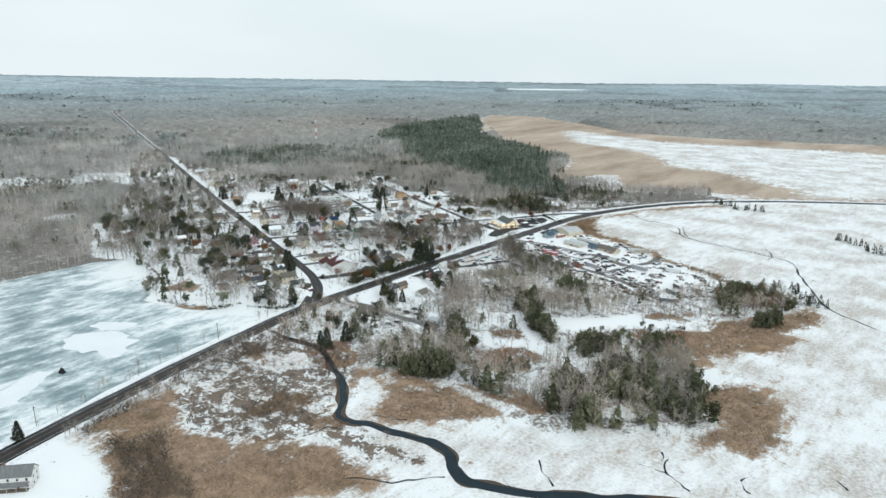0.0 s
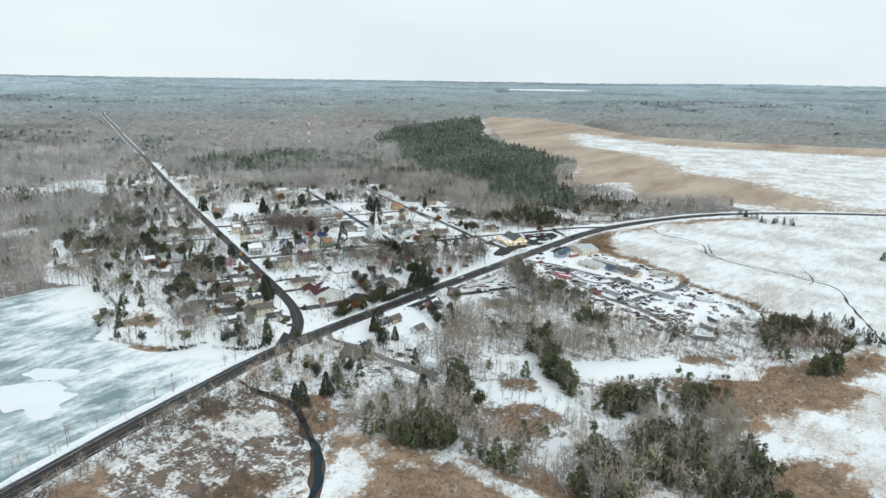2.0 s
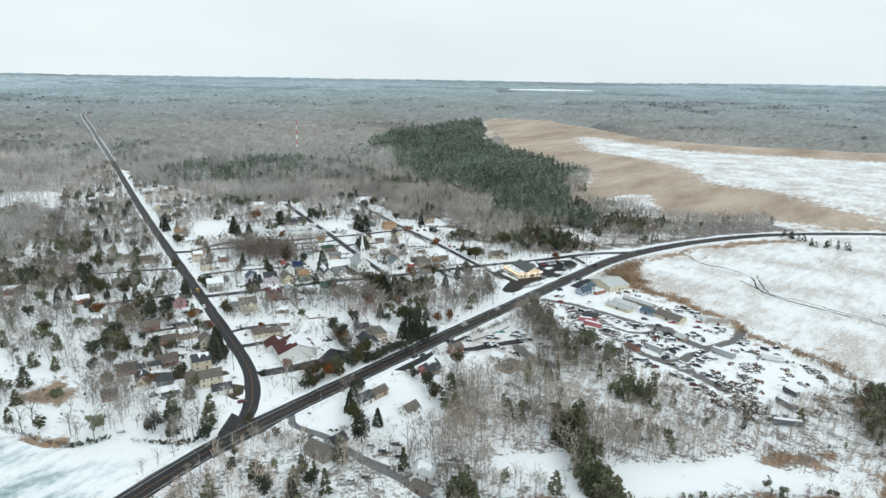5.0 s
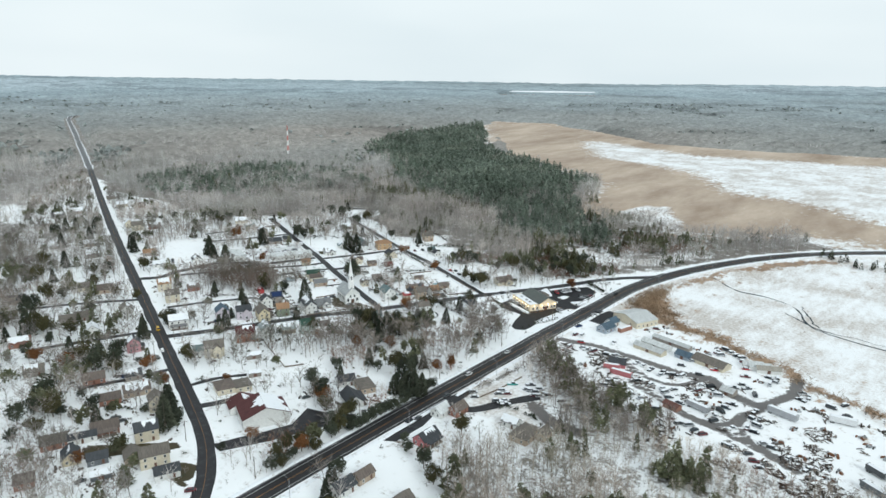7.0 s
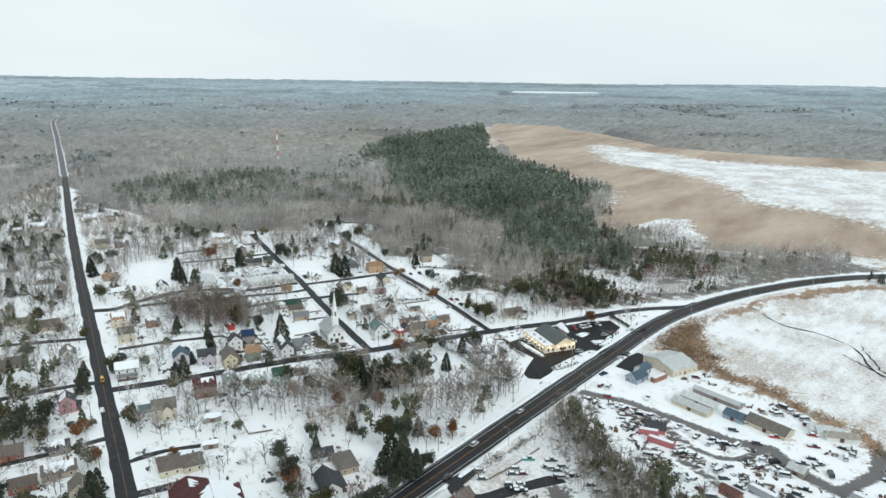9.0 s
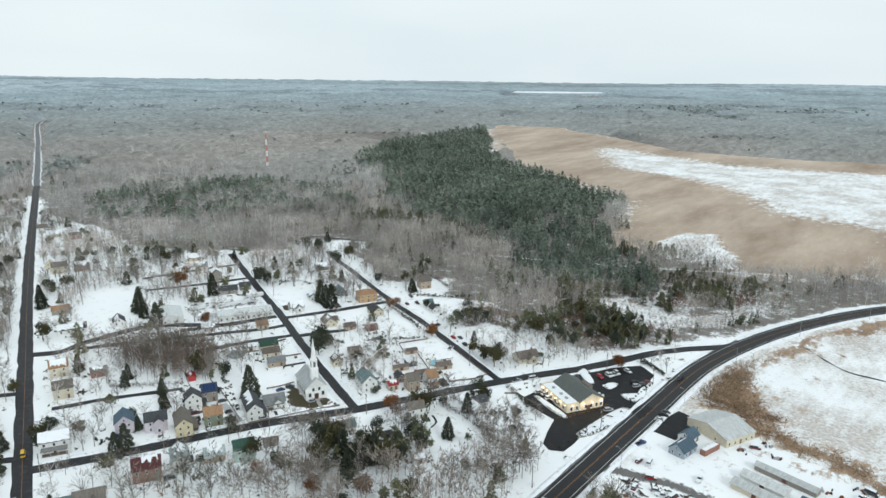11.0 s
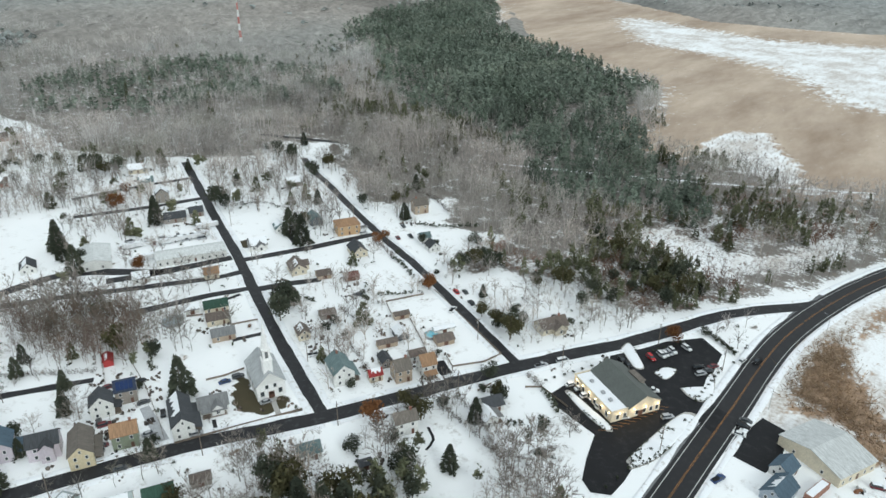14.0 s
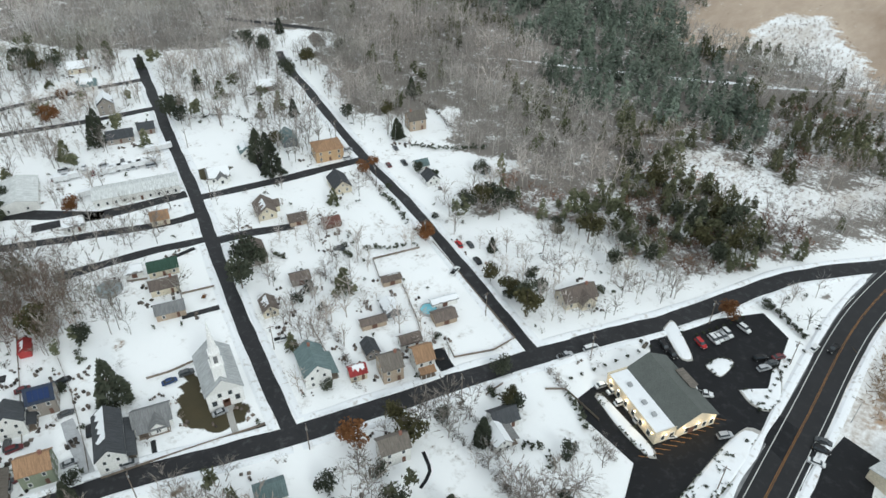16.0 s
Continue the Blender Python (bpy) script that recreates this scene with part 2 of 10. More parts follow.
M_BARK = tree_mat("grey_bark", (0.10, 0.083, 0.070), (0.185, 0.158, 0.134), obvary=0.2)
M_TWIG = tree_mat("bare_twigs", (0.18, 0.164, 0.152), (0.35, 0.322, 0.298), obvary=0.25)
# far bare woods: grey and light because haze is put into the colour
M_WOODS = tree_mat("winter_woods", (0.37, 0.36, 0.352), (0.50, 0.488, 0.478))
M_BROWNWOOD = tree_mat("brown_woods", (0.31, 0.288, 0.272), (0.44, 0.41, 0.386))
M_PALE = tree_mat("pale_winter_wood", (0.29, 0.262, 0.234), (0.50, 0.45, 0.40), obvary=0.1)
M_REDTWIG = tree_mat("russet_twigs", (0.15, 0.09, 0.066), (0.26, 0.165, 0.125), obvary=0.2)
M_GROVE = tree_mat("grove_twigs", (0.17, 0.128, 0.108), (0.27, 0.215, 0.185))
# needles lighter than their own colour, with distance haze put into the base
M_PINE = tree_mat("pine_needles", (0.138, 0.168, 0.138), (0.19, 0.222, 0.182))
M_CEDAR = tree_mat("cedar_foliage", (0.047, 0.057, 0.044), (0.080, 0.090, 0.067), obvary=0.3)
M_OLIVE = tree_mat("olive_foliage", (0.055, 0.056, 0.03), (0.098, 0.092, 0.05), obvary=0.2)
M_RUST = tree_mat("rusty_leaves", (0.13, 0.062, 0.028), (0.23, 0.115, 0.055), obvary=0.2)
M_REED = tree_mat("dry_reed", (0.20, 0.145, 0.095), (0.40, 0.305, 0.215))
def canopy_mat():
    """The closed roof of the wide woods; distance haze is painted into its colour, growing with hill height."""
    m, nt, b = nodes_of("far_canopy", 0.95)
    own, haze = nt.nodes.new("ShaderNodeAttribute"), nt.nodes.new("ShaderNodeAttribute")
    own.attribute_name, haze.attribute_name = "tone", "haze"
    c = ramp(nt, haze.outputs["Fac"], [(0.0, (0.292, 0.27, 0.248)), (0.1, (0.27, 0.27, 0.257)), (0.3, (0.286, 0.313, 0.319)), (0.65, (0.32, 0.38, 0.41)), (0.95, (0.42, 0.485, 0.525))])
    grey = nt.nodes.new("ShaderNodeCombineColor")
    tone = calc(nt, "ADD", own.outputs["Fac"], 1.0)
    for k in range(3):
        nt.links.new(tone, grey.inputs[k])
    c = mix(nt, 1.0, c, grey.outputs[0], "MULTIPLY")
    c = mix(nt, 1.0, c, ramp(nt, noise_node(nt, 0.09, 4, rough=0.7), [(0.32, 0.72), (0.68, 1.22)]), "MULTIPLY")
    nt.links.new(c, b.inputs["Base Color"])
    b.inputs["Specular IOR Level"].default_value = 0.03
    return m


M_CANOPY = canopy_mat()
# needles greyed and lightened further: haze over the far belts is painted in
M_HAZEPINE = tree_mat("distant_pines", (0.255, 0.28, 0.275), (0.31, 0.335, 0.328))
M_OLIVEPINE = tree_mat("olive_pine", (0.092, 0.102, 0.062), (0.16, 0.162, 0.102))

from mathutils.geometry import tessellate_polygon

# ---- plan: the land's outlines, in units of PLAN metres ----
PLAN = 1.38


def plan(*pts):
    return np.array(pts, float) * PLAN


LAKE = plan((-228, 50), (-236, 75), (-247, 100), (-258, 140), (-267, 180), (-273, 204), (-288, 203), (-296, 193), (-297, 183), (-304, 177), (-320, 173), (-337, 169), (-345, 178), (-369, 190), (-405, 204), (-423, 188), (-424, 150), (-420, 100), (-400, 30), (-330, -60), (-215, -60), (-222, 0))
TOWN = plan((-262, 215), (-262, 500), (-291, 496), (-306, 482), (-321, 478), (-330, 487), (-345, 483), (-358, 478), (-366, 467), (-378, 475), (-370, 491), (-377, 506), (-397, 499), (-417, 524), (-432, 505), (-443, 498), (-492, 523), (-528, 528), (-539, 504), (-549, 487), (-565, 480), (-582, 462), (-623, 446), (-695, 455), (-795, 446), (-860, 480), (-850, 450), (-760, 380), (-648, 330), (-566, 270), (-500, 222), (-440, 192), (-410, 200), (-369, 186), (-323, 168), (-290, 195))
GLADES = [plan((-338, 549), (-325, 562), (-307, 551), (-292, 546), (-289, 534), (-299, 529), (-313, 534), (-330, 539)), plan((-295, 549), (-285, 560), (-266, 595), (-256, 594), (-264, 566), (-277, 546), (-288, 535)), plan((-285, 514), (-276, 530), (-261, 554), (-256, 553), (-267, 526), (-282, 507))]
DARK_EDGE = plan((-348, 489), (-362, 524), (-338, 535), (-312, 531), (-295, 519), (-282, 486), (-305, 479), (-323, 476))
TRAIL = plan((-430, 580), (-397, 594), (-363, 609), (-342, 620), (-318, 632), (-298, 645), (-266, 662))
MIXED_EDGE = plan((-377, 468), (-374, 487), (-358, 496), (-343, 513), (-336, 544), (-351, 558), (-315, 607), (-261, 628), (-255, 587), (-275, 575), (-294, 568), (-300, 552), (-313, 556), (-323, 562), (-336, 563), (-342, 549), (-321, 537), (-306, 527), (-288, 530), (-283, 517), (-291, 495), (-306, 481), (-322, 474), (-332, 482), (-356, 474))
PINE = plan((-911, 1278), (-916, 1163), (-906, 979), (-789, 815), (-638, 715), (-549, 633), (-461, 617), (-396, 560), (-348, 553), (-312, 572), (-375, 655), (-449, 801), (-567, 892), (-685, 956))
BELTS = [plan((-788, 487), (-807, 530), (-806, 602), (-769, 654), (-694, 670), (-641, 664), (-583, 620), (-604, 591), (-647, 570), (-639, 523), (-683, 490), (-707, 459)), plan((-1266, 715), (-1265, 832), (-1117, 859), (-1022, 785), (-1081, 704), (-1146, 668)), plan((-1409, 620), (-1297, 729), (-1196, 683), (-1278, 577)), plan((-776, 725), (-849, 883), (-740, 785), (-709, 713))]
FAR_MARSH = plan((-990, 1365), (-830, 1405), (-641, 1300), (-540, 1238), (-376, 1252), (-150, 1335), (300, 1550), (900, 1700), (1200, 1200), (700, 600), (0, 700), (-77, 735), (-150, 690), (-190, 668), (-236, 690), (-301, 644), (-344, 653), (-382, 666), (-449, 801), (-567, 892), (-685, 956), (-900, 1250))
WOODS_LOW = plan((-256, 203), (-240, 184), (-210, 182), (-173, 193), (-145, 198), (-113, 198), (-77, 211), (-61, 220), (-75, 257), (-104, 298), (-114, 308), (-100, 328), (-68, 387), (-80, 410), (-113, 400), (-135, 352), (-196, 352), (-216, 362), (-252, 385), (-260, 330), (-240, 325), (-205, 300), (-212, 255), (-256, 225))
WOODS_WEST = plan((-243, 305), (-226, 315), (-225, 336), (-202, 318), (-183, 309), (-177, 297), (-213, 266))
YARD = plan((-256, 385), (-261, 440), (-246, 460), (-206, 447), (-156, 424), (-112, 401), (-95, 388), (-108, 384), (-126, 346), (-147, 340), (-168, 333), (-200, 346), (-228, 363))
NEAR_MARSH = plan((-222, 40), (-250, 138), (-259, 200), (-262, 330), (-262, 440), (-262, 500), (-246, 560), (-222, 612), (-190, 655), (-120, 705), (-60, 750), (300, 950), (900, 900), (900, -500), (-150, -500), (-180, -60))
REEDS = [plan((-244, 107), (-232, 130), (-208, 113), (-205, 107), (-189, 116), (-180, 117), (-170, 128), (-162, 130), (-153, 137), (-138, 133), (-128, 137), (-132, 118), (-147, 99), (-180, 72), (-191, 81), (-209, 86), (-221, 92), (-230, 86)), plan((-176, 140), (-172, 149), (-157, 152), (-164, 137), (-171, 134)), plan((-246, 169), (-238, 175), (-226, 163), (-233, 157)), plan((-201, 150), (-186, 156), (-176, 153), (-185, 140), (-198, 134))]
REEDS += [plan((-196, 181), (-185, 179), (-178, 169), (-165, 152), (-183, 165)), plan((-173, 180), (-156, 195), (-134, 201), (-126, 190), (-135, 174), (-152, 160)), plan((-200, 177), (-159, 199), (-132, 206), (-111, 212), (-111, 203), (-153, 191), (-190, 172)), plan((-75, 372), (-62, 386), (-59, 357), (-68, 345))]
REEDS += [plan((-83, 251), (-67, 264), (-53, 258), (-41, 241), (-48, 226), (-62, 210), (-69, 213), (-62, 234)), plan((-261, 493), (-257, 512), (-248, 509), (-241, 492), (-230, 474), (-223, 462), (-227, 458), (-236, 467), (-244, 469), (-255, 474)), plan((-252, 524), (-244, 552), (-229, 581), (-228, 571), (-239, 544), (-248, 517)), plan((-235, 468), (-206, 457), (-156, 433), (-110, 410), (-106, 402), (-156, 423), (-206, 447), (-243, 460))]
REEDS += [plan((-246, 560), (-222, 610), (-200, 640), (-190, 632), (-215, 595), (-236, 555))]
REEDS += [plan((-112, 303), (-99, 323), (-82, 347), (-68, 350), (-64, 331), (-74, 310), (-84, 295), (-96, 285), (-103, 285)), plan((-77, 249), (-64, 269), (-53, 273), (-48, 247), (-63, 236)), plan((-101, 278), (-87, 283), (-79, 279), (-88, 263), (-93, 264))]
ROADSIDE_REEDS = plan((-264, 505), (-248, 518), (-238, 469), (-244, 469), (-251, 470), (-259, 477), (-264, 488))
FAR_REEDS = [plan((-985, 1360), (-830, 1400), (-641, 1300), (-540, 1238), (-376, 1250), (-150, 1330), (300, 1550), (300, 1400), (-131, 1190), (-394, 1115), (-449, 1105), (-640, 1175), (-600, 1090), (-519, 1000), (-394, 950), (-311, 850), (-225, 822), (-150, 770), (-140, 700), (-236, 684), (-301, 636), (-344, 645), (-400, 664), (-449, 801), (-567, 892), (-685, 956), (-900, 1250)),
             plan((-190, 672), (-150, 700), (-60, 750), (-60, 775), (-170, 715))]
SCRUB = [plan((-239, 134), (-229, 160), (-198, 179), (-180, 162), (-170, 147), (-167, 125), (-179, 118), (-202, 110), (-216, 119)),
         plan((-251, 141), (-253, 171), (-239, 188), (-219, 184), (-231, 158), (-238, 136)),
         plan((-171, 129), (-163, 147), (-147, 152), (-121, 151), (-130, 140), (-153, 137))]
THICKET = plan((-212, 87), (-200, 102), (-159, 89), (-181, 71), (-190, 81))
HOUSE_SNOW = plan((-227, 54), (-231, 81), (-219, 82), (-202, 83), (-191, 80), (-182, 73), (-209, 48))
CLEARINGS = [plan((-161, 284), (-151, 293), (-140, 304), (-131, 318), (-127, 316), (-121, 315), (-109, 320), (-102, 331), (-94, 330), (-94, 320), (-102, 314), (-115, 307), (-124, 300), (-132, 290), (-141, 281), (-149, 272), (-153, 273)), plan((-191, 267), (-178, 279), (-167, 270), (-168, 264), (-184, 256)), plan((-183, 240), (-174, 250), (-170, 244), (-152, 253), (-142, 248), (-148, 247), (-167, 240), (-171, 235), (-179, 235)), plan((-165, 267), (-159, 264), (-148, 258), (-141, 253), (-130, 249), (-126, 251), (-120, 257), (-115, 244), (-122, 240), (-126, 243), (-137, 245), (-142, 248), (-150, 251), (-160, 259)), plan((-147, 268), (-145, 269), (-133, 262), (-134, 259), (-143, 262)), plan((-126, 285), (-124, 286), (-106, 271), (-107, 267), (-115, 272), (-124, 280)), plan((-133, 218), (-134, 225), (-132, 230), (-129, 231), (-127, 228), (-125, 215), (-127, 211)), plan((-126, 232), (-121, 236), (-114, 234), (-110, 227), (-114, 227), (-120, 229)), plan((-97, 217), (-95, 223), (-90, 223), (-88, 217), (-94, 212)), plan((-158, 201), (-150, 197), (-139, 197), (-124, 197), (-123, 194), (-139, 194), (-149, 194), (-156, 198))]
EVERGREENS = [plan((-189, 297), (-183, 307), (-163, 279), (-179, 287)), plan((-173, 279), (-167, 285), (-146, 265), (-145, 255), (-160, 267)), plan((-190, 241), (-186, 248), (-161, 216), (-165, 211)), plan((-185, 200), (-169, 214), (-154, 200), (-164, 192), (-176, 190)), plan((-132, 260), (-122, 275), (-116, 268), (-118, 257), (-127, 253)), plan((-123, 221), (-118, 227), (-105, 230), (-103, 222), (-111, 217)), plan((-115, 248), (-101, 263), (-88, 239), (-93, 228), (-102, 224)), plan((-82, 239), (-71, 253), (-64, 235), (-74, 226)), plan((-110, 280), (-104, 286), (-100, 277), (-105, 272)), plan((-186, 336), (-172, 342), (-167, 331), (-178, 324)), plan((-104, 205), (-97, 213), (-91, 198), (-97, 193)), plan((-82, 344), (-71, 362), (-67, 347), (-78, 337)), plan((-260, 199), (-238, 212), (-218, 215), (-197, 191), (-199, 177), (-223, 188)), plan((-242, 217), (-229, 227), (-212, 211), (-217, 198))]
OPEN_BRUSH = plan((-159, 281), (-143, 285), (-131, 298), (-118, 307), (-99, 323), (-95, 286), (-102, 276), (-114, 269), (-126, 269), (-132, 264), (-141, 261), (-150, 269))
SOUTH_WOODS = plan((-155, 209), (-130, 232), (-118, 257), (-102, 267), (-87, 257), (-70, 252), (-61, 224), (-104, 187), (-128, 193))
YARD_TIP = plan((-111, 372), (-108, 398), (-95, 401), (-72, 387), (-69, 372), (-82, 366), (-101, 354))
RUSSET = [plan((-176, 253), (-161, 262), (-153, 254), (-157, 249), (-170, 245)), plan((-170, 227), (-150, 245), (-140, 244), (-137, 232), (-143, 219), (-156, 214)), plan((-145, 275), (-129, 288), (-124, 279), (-133, 265), (-139, 267)), plan((-165, 279), (-160, 283), (-154, 273), (-157, 268)), plan((-129, 326), (-106, 339), (-108, 329), (-123, 318)), plan((-126, 292), (-112, 305), (-103, 302), (-98, 289), (-105, 283), (-113, 283)), plan((-227, 186), (-215, 204), (-196, 196), (-191, 183), (-206, 169))]
THIN_WOODS = plan((-265, 197), (-264, 217), (-228, 229), (-188, 237), (-177, 226), (-194, 217), (-210, 196), (-214, 183), (-234, 180))
OPEN_LOT = plan((-261, 300), (-263, 335), (-260, 374), (-241, 357), (-226, 337), (-215, 327), (-221, 313), (-237, 301), (-249, 298))
HAMLETS = [(-1059, 367, 26), (-1026, 472, 24), (-951, 488, 22), (-786, 313, 14), (-704, 332, 20), (-1026, 474, 24), (-961, 491, 22), (-1009, 419, 20), (-1257, 951, 18), (-1306, 822, 12), (-1293, 842, 12), (-1271, 862, 12), (-1241, 929, 12), (-1233, 944, 12), (-740, 722, 14), (-724, 731, 16), (-711, 742, 16)]
HEDGES = [plan((-371, 412), (-358, 407), (-345, 400)), plan((-319, 433), (-309, 429), (-300, 423), (-292, 419)), plan((-328, 412), (-318, 409), (-312, 406), (-305, 401)), plan((-312, 406), (-305, 413), (-301, 410)), plan((-412, 469), (-387, 459), (-372, 453)), plan((-487, 452), (-479, 465), (-469, 467)), plan((-417, 373), (-400, 365)), plan((-383, 423), (-372, 420), (-368, 412)), plan((-399, 420), (-390, 421), (-376, 416)), plan((-442, 519), (-425, 520), (-407, 511)), plan((-412, 492), (-400, 497), (-389, 508)), plan((-514, 349), (-481, 349))]
HEDGES += [plan((-430, 335), (-411, 354)), plan((-422, 319), (-423, 334)), plan((-495, 292), (-481, 311), (-481, 322)), plan((-405, 251), (-401, 268), (-403, 279)), plan((-348, 271), (-342, 282)), plan((-479, 271), (-464, 303)), plan((-393, 245), (-381, 259), (-371, 275)), plan((-328, 233), (-316, 248)), plan((-416, 208), (-403, 230), (-375, 255)), plan((-246, 231), (-239, 248)), plan((-257, 329), (-256, 347), (-255, 365)), plan((-244, 333), (-235, 338), (-219, 332))] + [plan((-329, 173), (-308, 179), (-297, 185), (-294, 198)), plan((-348, 177), (-365, 194), (-398, 203)), plan((-375, 222), (-370, 243), (-357, 260)), plan((-285, 198), (-272, 209), (-273, 219)), plan((-403, 226), (-405, 247), (-397, 262)), plan((-357, 232), (-347, 246), (-328, 256)), plan((-307, 301), (-289, 296), (-287, 274))]
FIELDS = [plan((-482, 446), (-465, 464), (-431, 440), (-440, 425)), plan((-396, 378), (-387, 396), (-379, 393), (-379, 379), (-386, 371)), plan((-420, 405), (-415, 412), (-390, 399), (-395, 391)), plan((-383, 440), (-368, 449), (-328, 435), (-332, 421), (-357, 438), (-370, 437)), plan((-398, 450), (-396, 466), (-377, 456), (-384, 441)), plan((-368, 462), (-350, 484), (-342, 467), (-353, 461)), plan((-432, 420), (-426, 434), (-419, 428), (-417, 415)), plan((-531, 366), (-515, 394), (-482, 376), (-471, 358), (-492, 353)), plan((-423, 334), (-416, 345), (-399, 338), (-409, 330)), plan((-332, 307), (-320, 323), (-307, 301), (-316, 299)), plan((-302, 327), (-297, 343), (-286, 335), (-286, 324), (-278, 318), (-286, 314)), plan((-547, 380), (-538, 407), (-493, 378), (-500, 357)), plan((-425, 507), (-417, 520), (-407, 508), (-413, 497)), plan((-416, 473), (-388, 507), (-382, 499), (-385, 478), (-396, 469)), plan((-263, 283), (-242, 292), (-225, 275), (-246, 261))]
FIELDS += [plan((-370, 322), (-361, 342), (-352, 347), (-337, 337), (-361, 318))]
FIELDS += [plan((-324, 395), (-322, 403), (-311, 397), (-300, 386), (-291, 376), (-298, 370), (-305, 374), (-315, 385)), plan((-350, 363), (-339, 382), (-330, 381), (-319, 372), (-324, 367), (-335, 366), (-329, 360), (-342, 367)), plan((-321, 419), (-313, 427), (-301, 426), (-293, 412), (-301, 400), (-311, 402), (-321, 413)), plan((-336, 387), (-326, 396), (-319, 390), (-327, 386)), plan((-400, 452), (-388, 462), (-375, 454), (-387, 439))]
HEDGES += [plan((-327, 406), (-317, 403), (-308, 401), (-300, 398), (-291, 396), (-283, 394)), plan((-333, 379), (-325, 375), (-319, 372)), plan((-381, 437), (-375, 443), (-370, 450)), plan((-308, 400), (-298, 402), (-294, 410))]
FIELDS += [plan((-320, 402), (-309, 399), (-293, 394), (-294, 390), (-299, 386), (-310, 397))]
FIELDS += [plan((-309, 426), (-307, 436), (-299, 465), (-283, 487), (-264, 467), (-264, 435), (-271, 410), (-278, 397), (-290, 417))]
DRIFTS = [plan((-312, 118), (-315, 129), (-305, 137), (-291, 139), (-279, 131), (-281, 122), (-295, 117)), plan((-324, 133), (-322, 143), (-309, 149), (-304, 146), (-313, 136)), plan((-282, 104), (-271, 90), (-266, 77), (-276, 80), (-284, 95))]
REEDS += [plan((-114, 298), (-88, 334), (-75, 348), (-62, 339), (-59, 304), (-83, 305), (-92, 289), (-99, 277)), plan((-119, 296), (-91, 340), (-61, 393), (-56, 381), (-66, 342), (-61, 316), (-74, 293), (-96, 274)), plan((-81, 252), (-56, 267), (-44, 260), (-41, 232), (-52, 218), (-67, 210), (-65, 237)), plan((-265, 488), (-259, 493), (-252, 507), (-243, 485), (-233, 469), (-223, 455), (-229, 450), (-239, 463), (-251, 465)), plan((-251, 530), (-232, 591), (-229, 571), (-243, 529))]
RIVER = plan((-252, 186), (-240, 185), (-232, 186), (-221, 187), (-211, 183), (-200, 177), (-190, 172), (-182, 166), (-174, 158), (-168, 151), (-162, 151), (-156, 154), (-147, 155), (-139, 157), (-130, 159), (-122, 157), (-116, 151), (-109, 148), (-102, 151), (-87, 158), (-63, 174), (-40, 186), (0, 196), (60, 190))
CREEK = plan((-236, 548), (-219, 533), (-202, 531), (-186, 522), (-172, 497), (-139, 488), (-110, 482), (-94, 476), (-83, 449), (-70, 420), (-56, 393), (-29, 374), (30, 330), (90, 320))
HIGHWAY = plan((-190, -60), (-208, 0), (-225, 50), (-237, 92), (-249, 140), (-257, 178), (-262.8, 210), (-264.7, 240), (-265.7, 300), (-265.7, 380), (-265.4, 450), (-263.6, 504), (-250, 559), (-226, 612), (-198, 652), (-150, 697), (-77, 748), (60, 830), (300, 950))
WEST_ROAD = plan((-266, 221), (-274, 233), (-285, 243), (-302, 254), (-327, 265), (-368, 281), (-452, 314), (-624, 382), (-904, 497), (-1250, 636), (-1530, 748), (-1590, 790))
MAIN_STREET = plan((-396, 290), (-381, 318), (-365, 352), (-347, 382), (-320, 434), (-300, 468), (-285, 499), (-276, 512), (-263, 527), (-256, 540))
CHURCH_STREET = plan((-346, 382), (-388, 400), (-440, 424), (-486, 444), (-556, 475))
BACK_STREET = plan((-320, 434), (-382, 462), (-416, 475), (-470, 499), (-500, 512), (-514, 520))
CROSS_STREET = plan((-439, 423), (-428, 446), (-416, 475))
LANES = [(plan((-569, 531), (-545, 542), (-515, 554)), 5.0), (plan((-484, 328), (-478, 338), (-480, 352), (-476, 378), (-452, 400)), 6.6), (plan((-474, 346), (-466, 360), (-452, 382), (-435, 408), (-430, 419)), 4.8), (plan((-429, 314), (-420, 332), (-408, 352)), 3.8), (plan((-480, 262), (-470, 283), (-456, 303), (-450, 312)), 4.8), (plan((-424, 245), (-417, 264), (-408, 286), (-403, 294)), 4.8), (plan((-372, 245), (-365, 262), (-361, 277)), 4.2), (plan((-343, 272), (-340, 284), (-334, 293)), 3.6)]
LANES += [(plan((-326, 264), (-321, 276), (-318, 282)), 4.8), (plan((-461, 383), (-451, 403), (-443, 423)), 6.0), (plan((-434, 376), (-426, 397), (-418, 413)), 4.8), (plan((-415, 414), (-411, 423), (-404, 433)), 4.8), (plan((-527, 403), (-514, 428), (-504, 452)), 4.8), (plan((-548, 412), (-540, 442), (-532, 463)), 4.8), (plan((-296, 256), (-290, 270), (-283, 290), (-277, 296)), 8.4), (plan((-262, 242), (-254, 238), (-240, 240), (-222, 238), (-205, 238), (-192, 236)), 6.0)]
LANES += [(plan((-262, 330), (-250, 327), (-243, 340), (-236, 352)), 6.0)]


def inside(x, y, poly):
    x, y = np.asarray(x, float), np.asarray(y, float)
    hit = np.zeros(x.shape, bool)
    px, py = poly[-1]
    for qx, qy in poly:
        if qy != py:
            cross = ((qy > y) != (py > y)) & (x < (px - qx) * (y - qy) / (py - qy) + qx)
            hit ^= cross
        px, py = qx, qy
    return hit


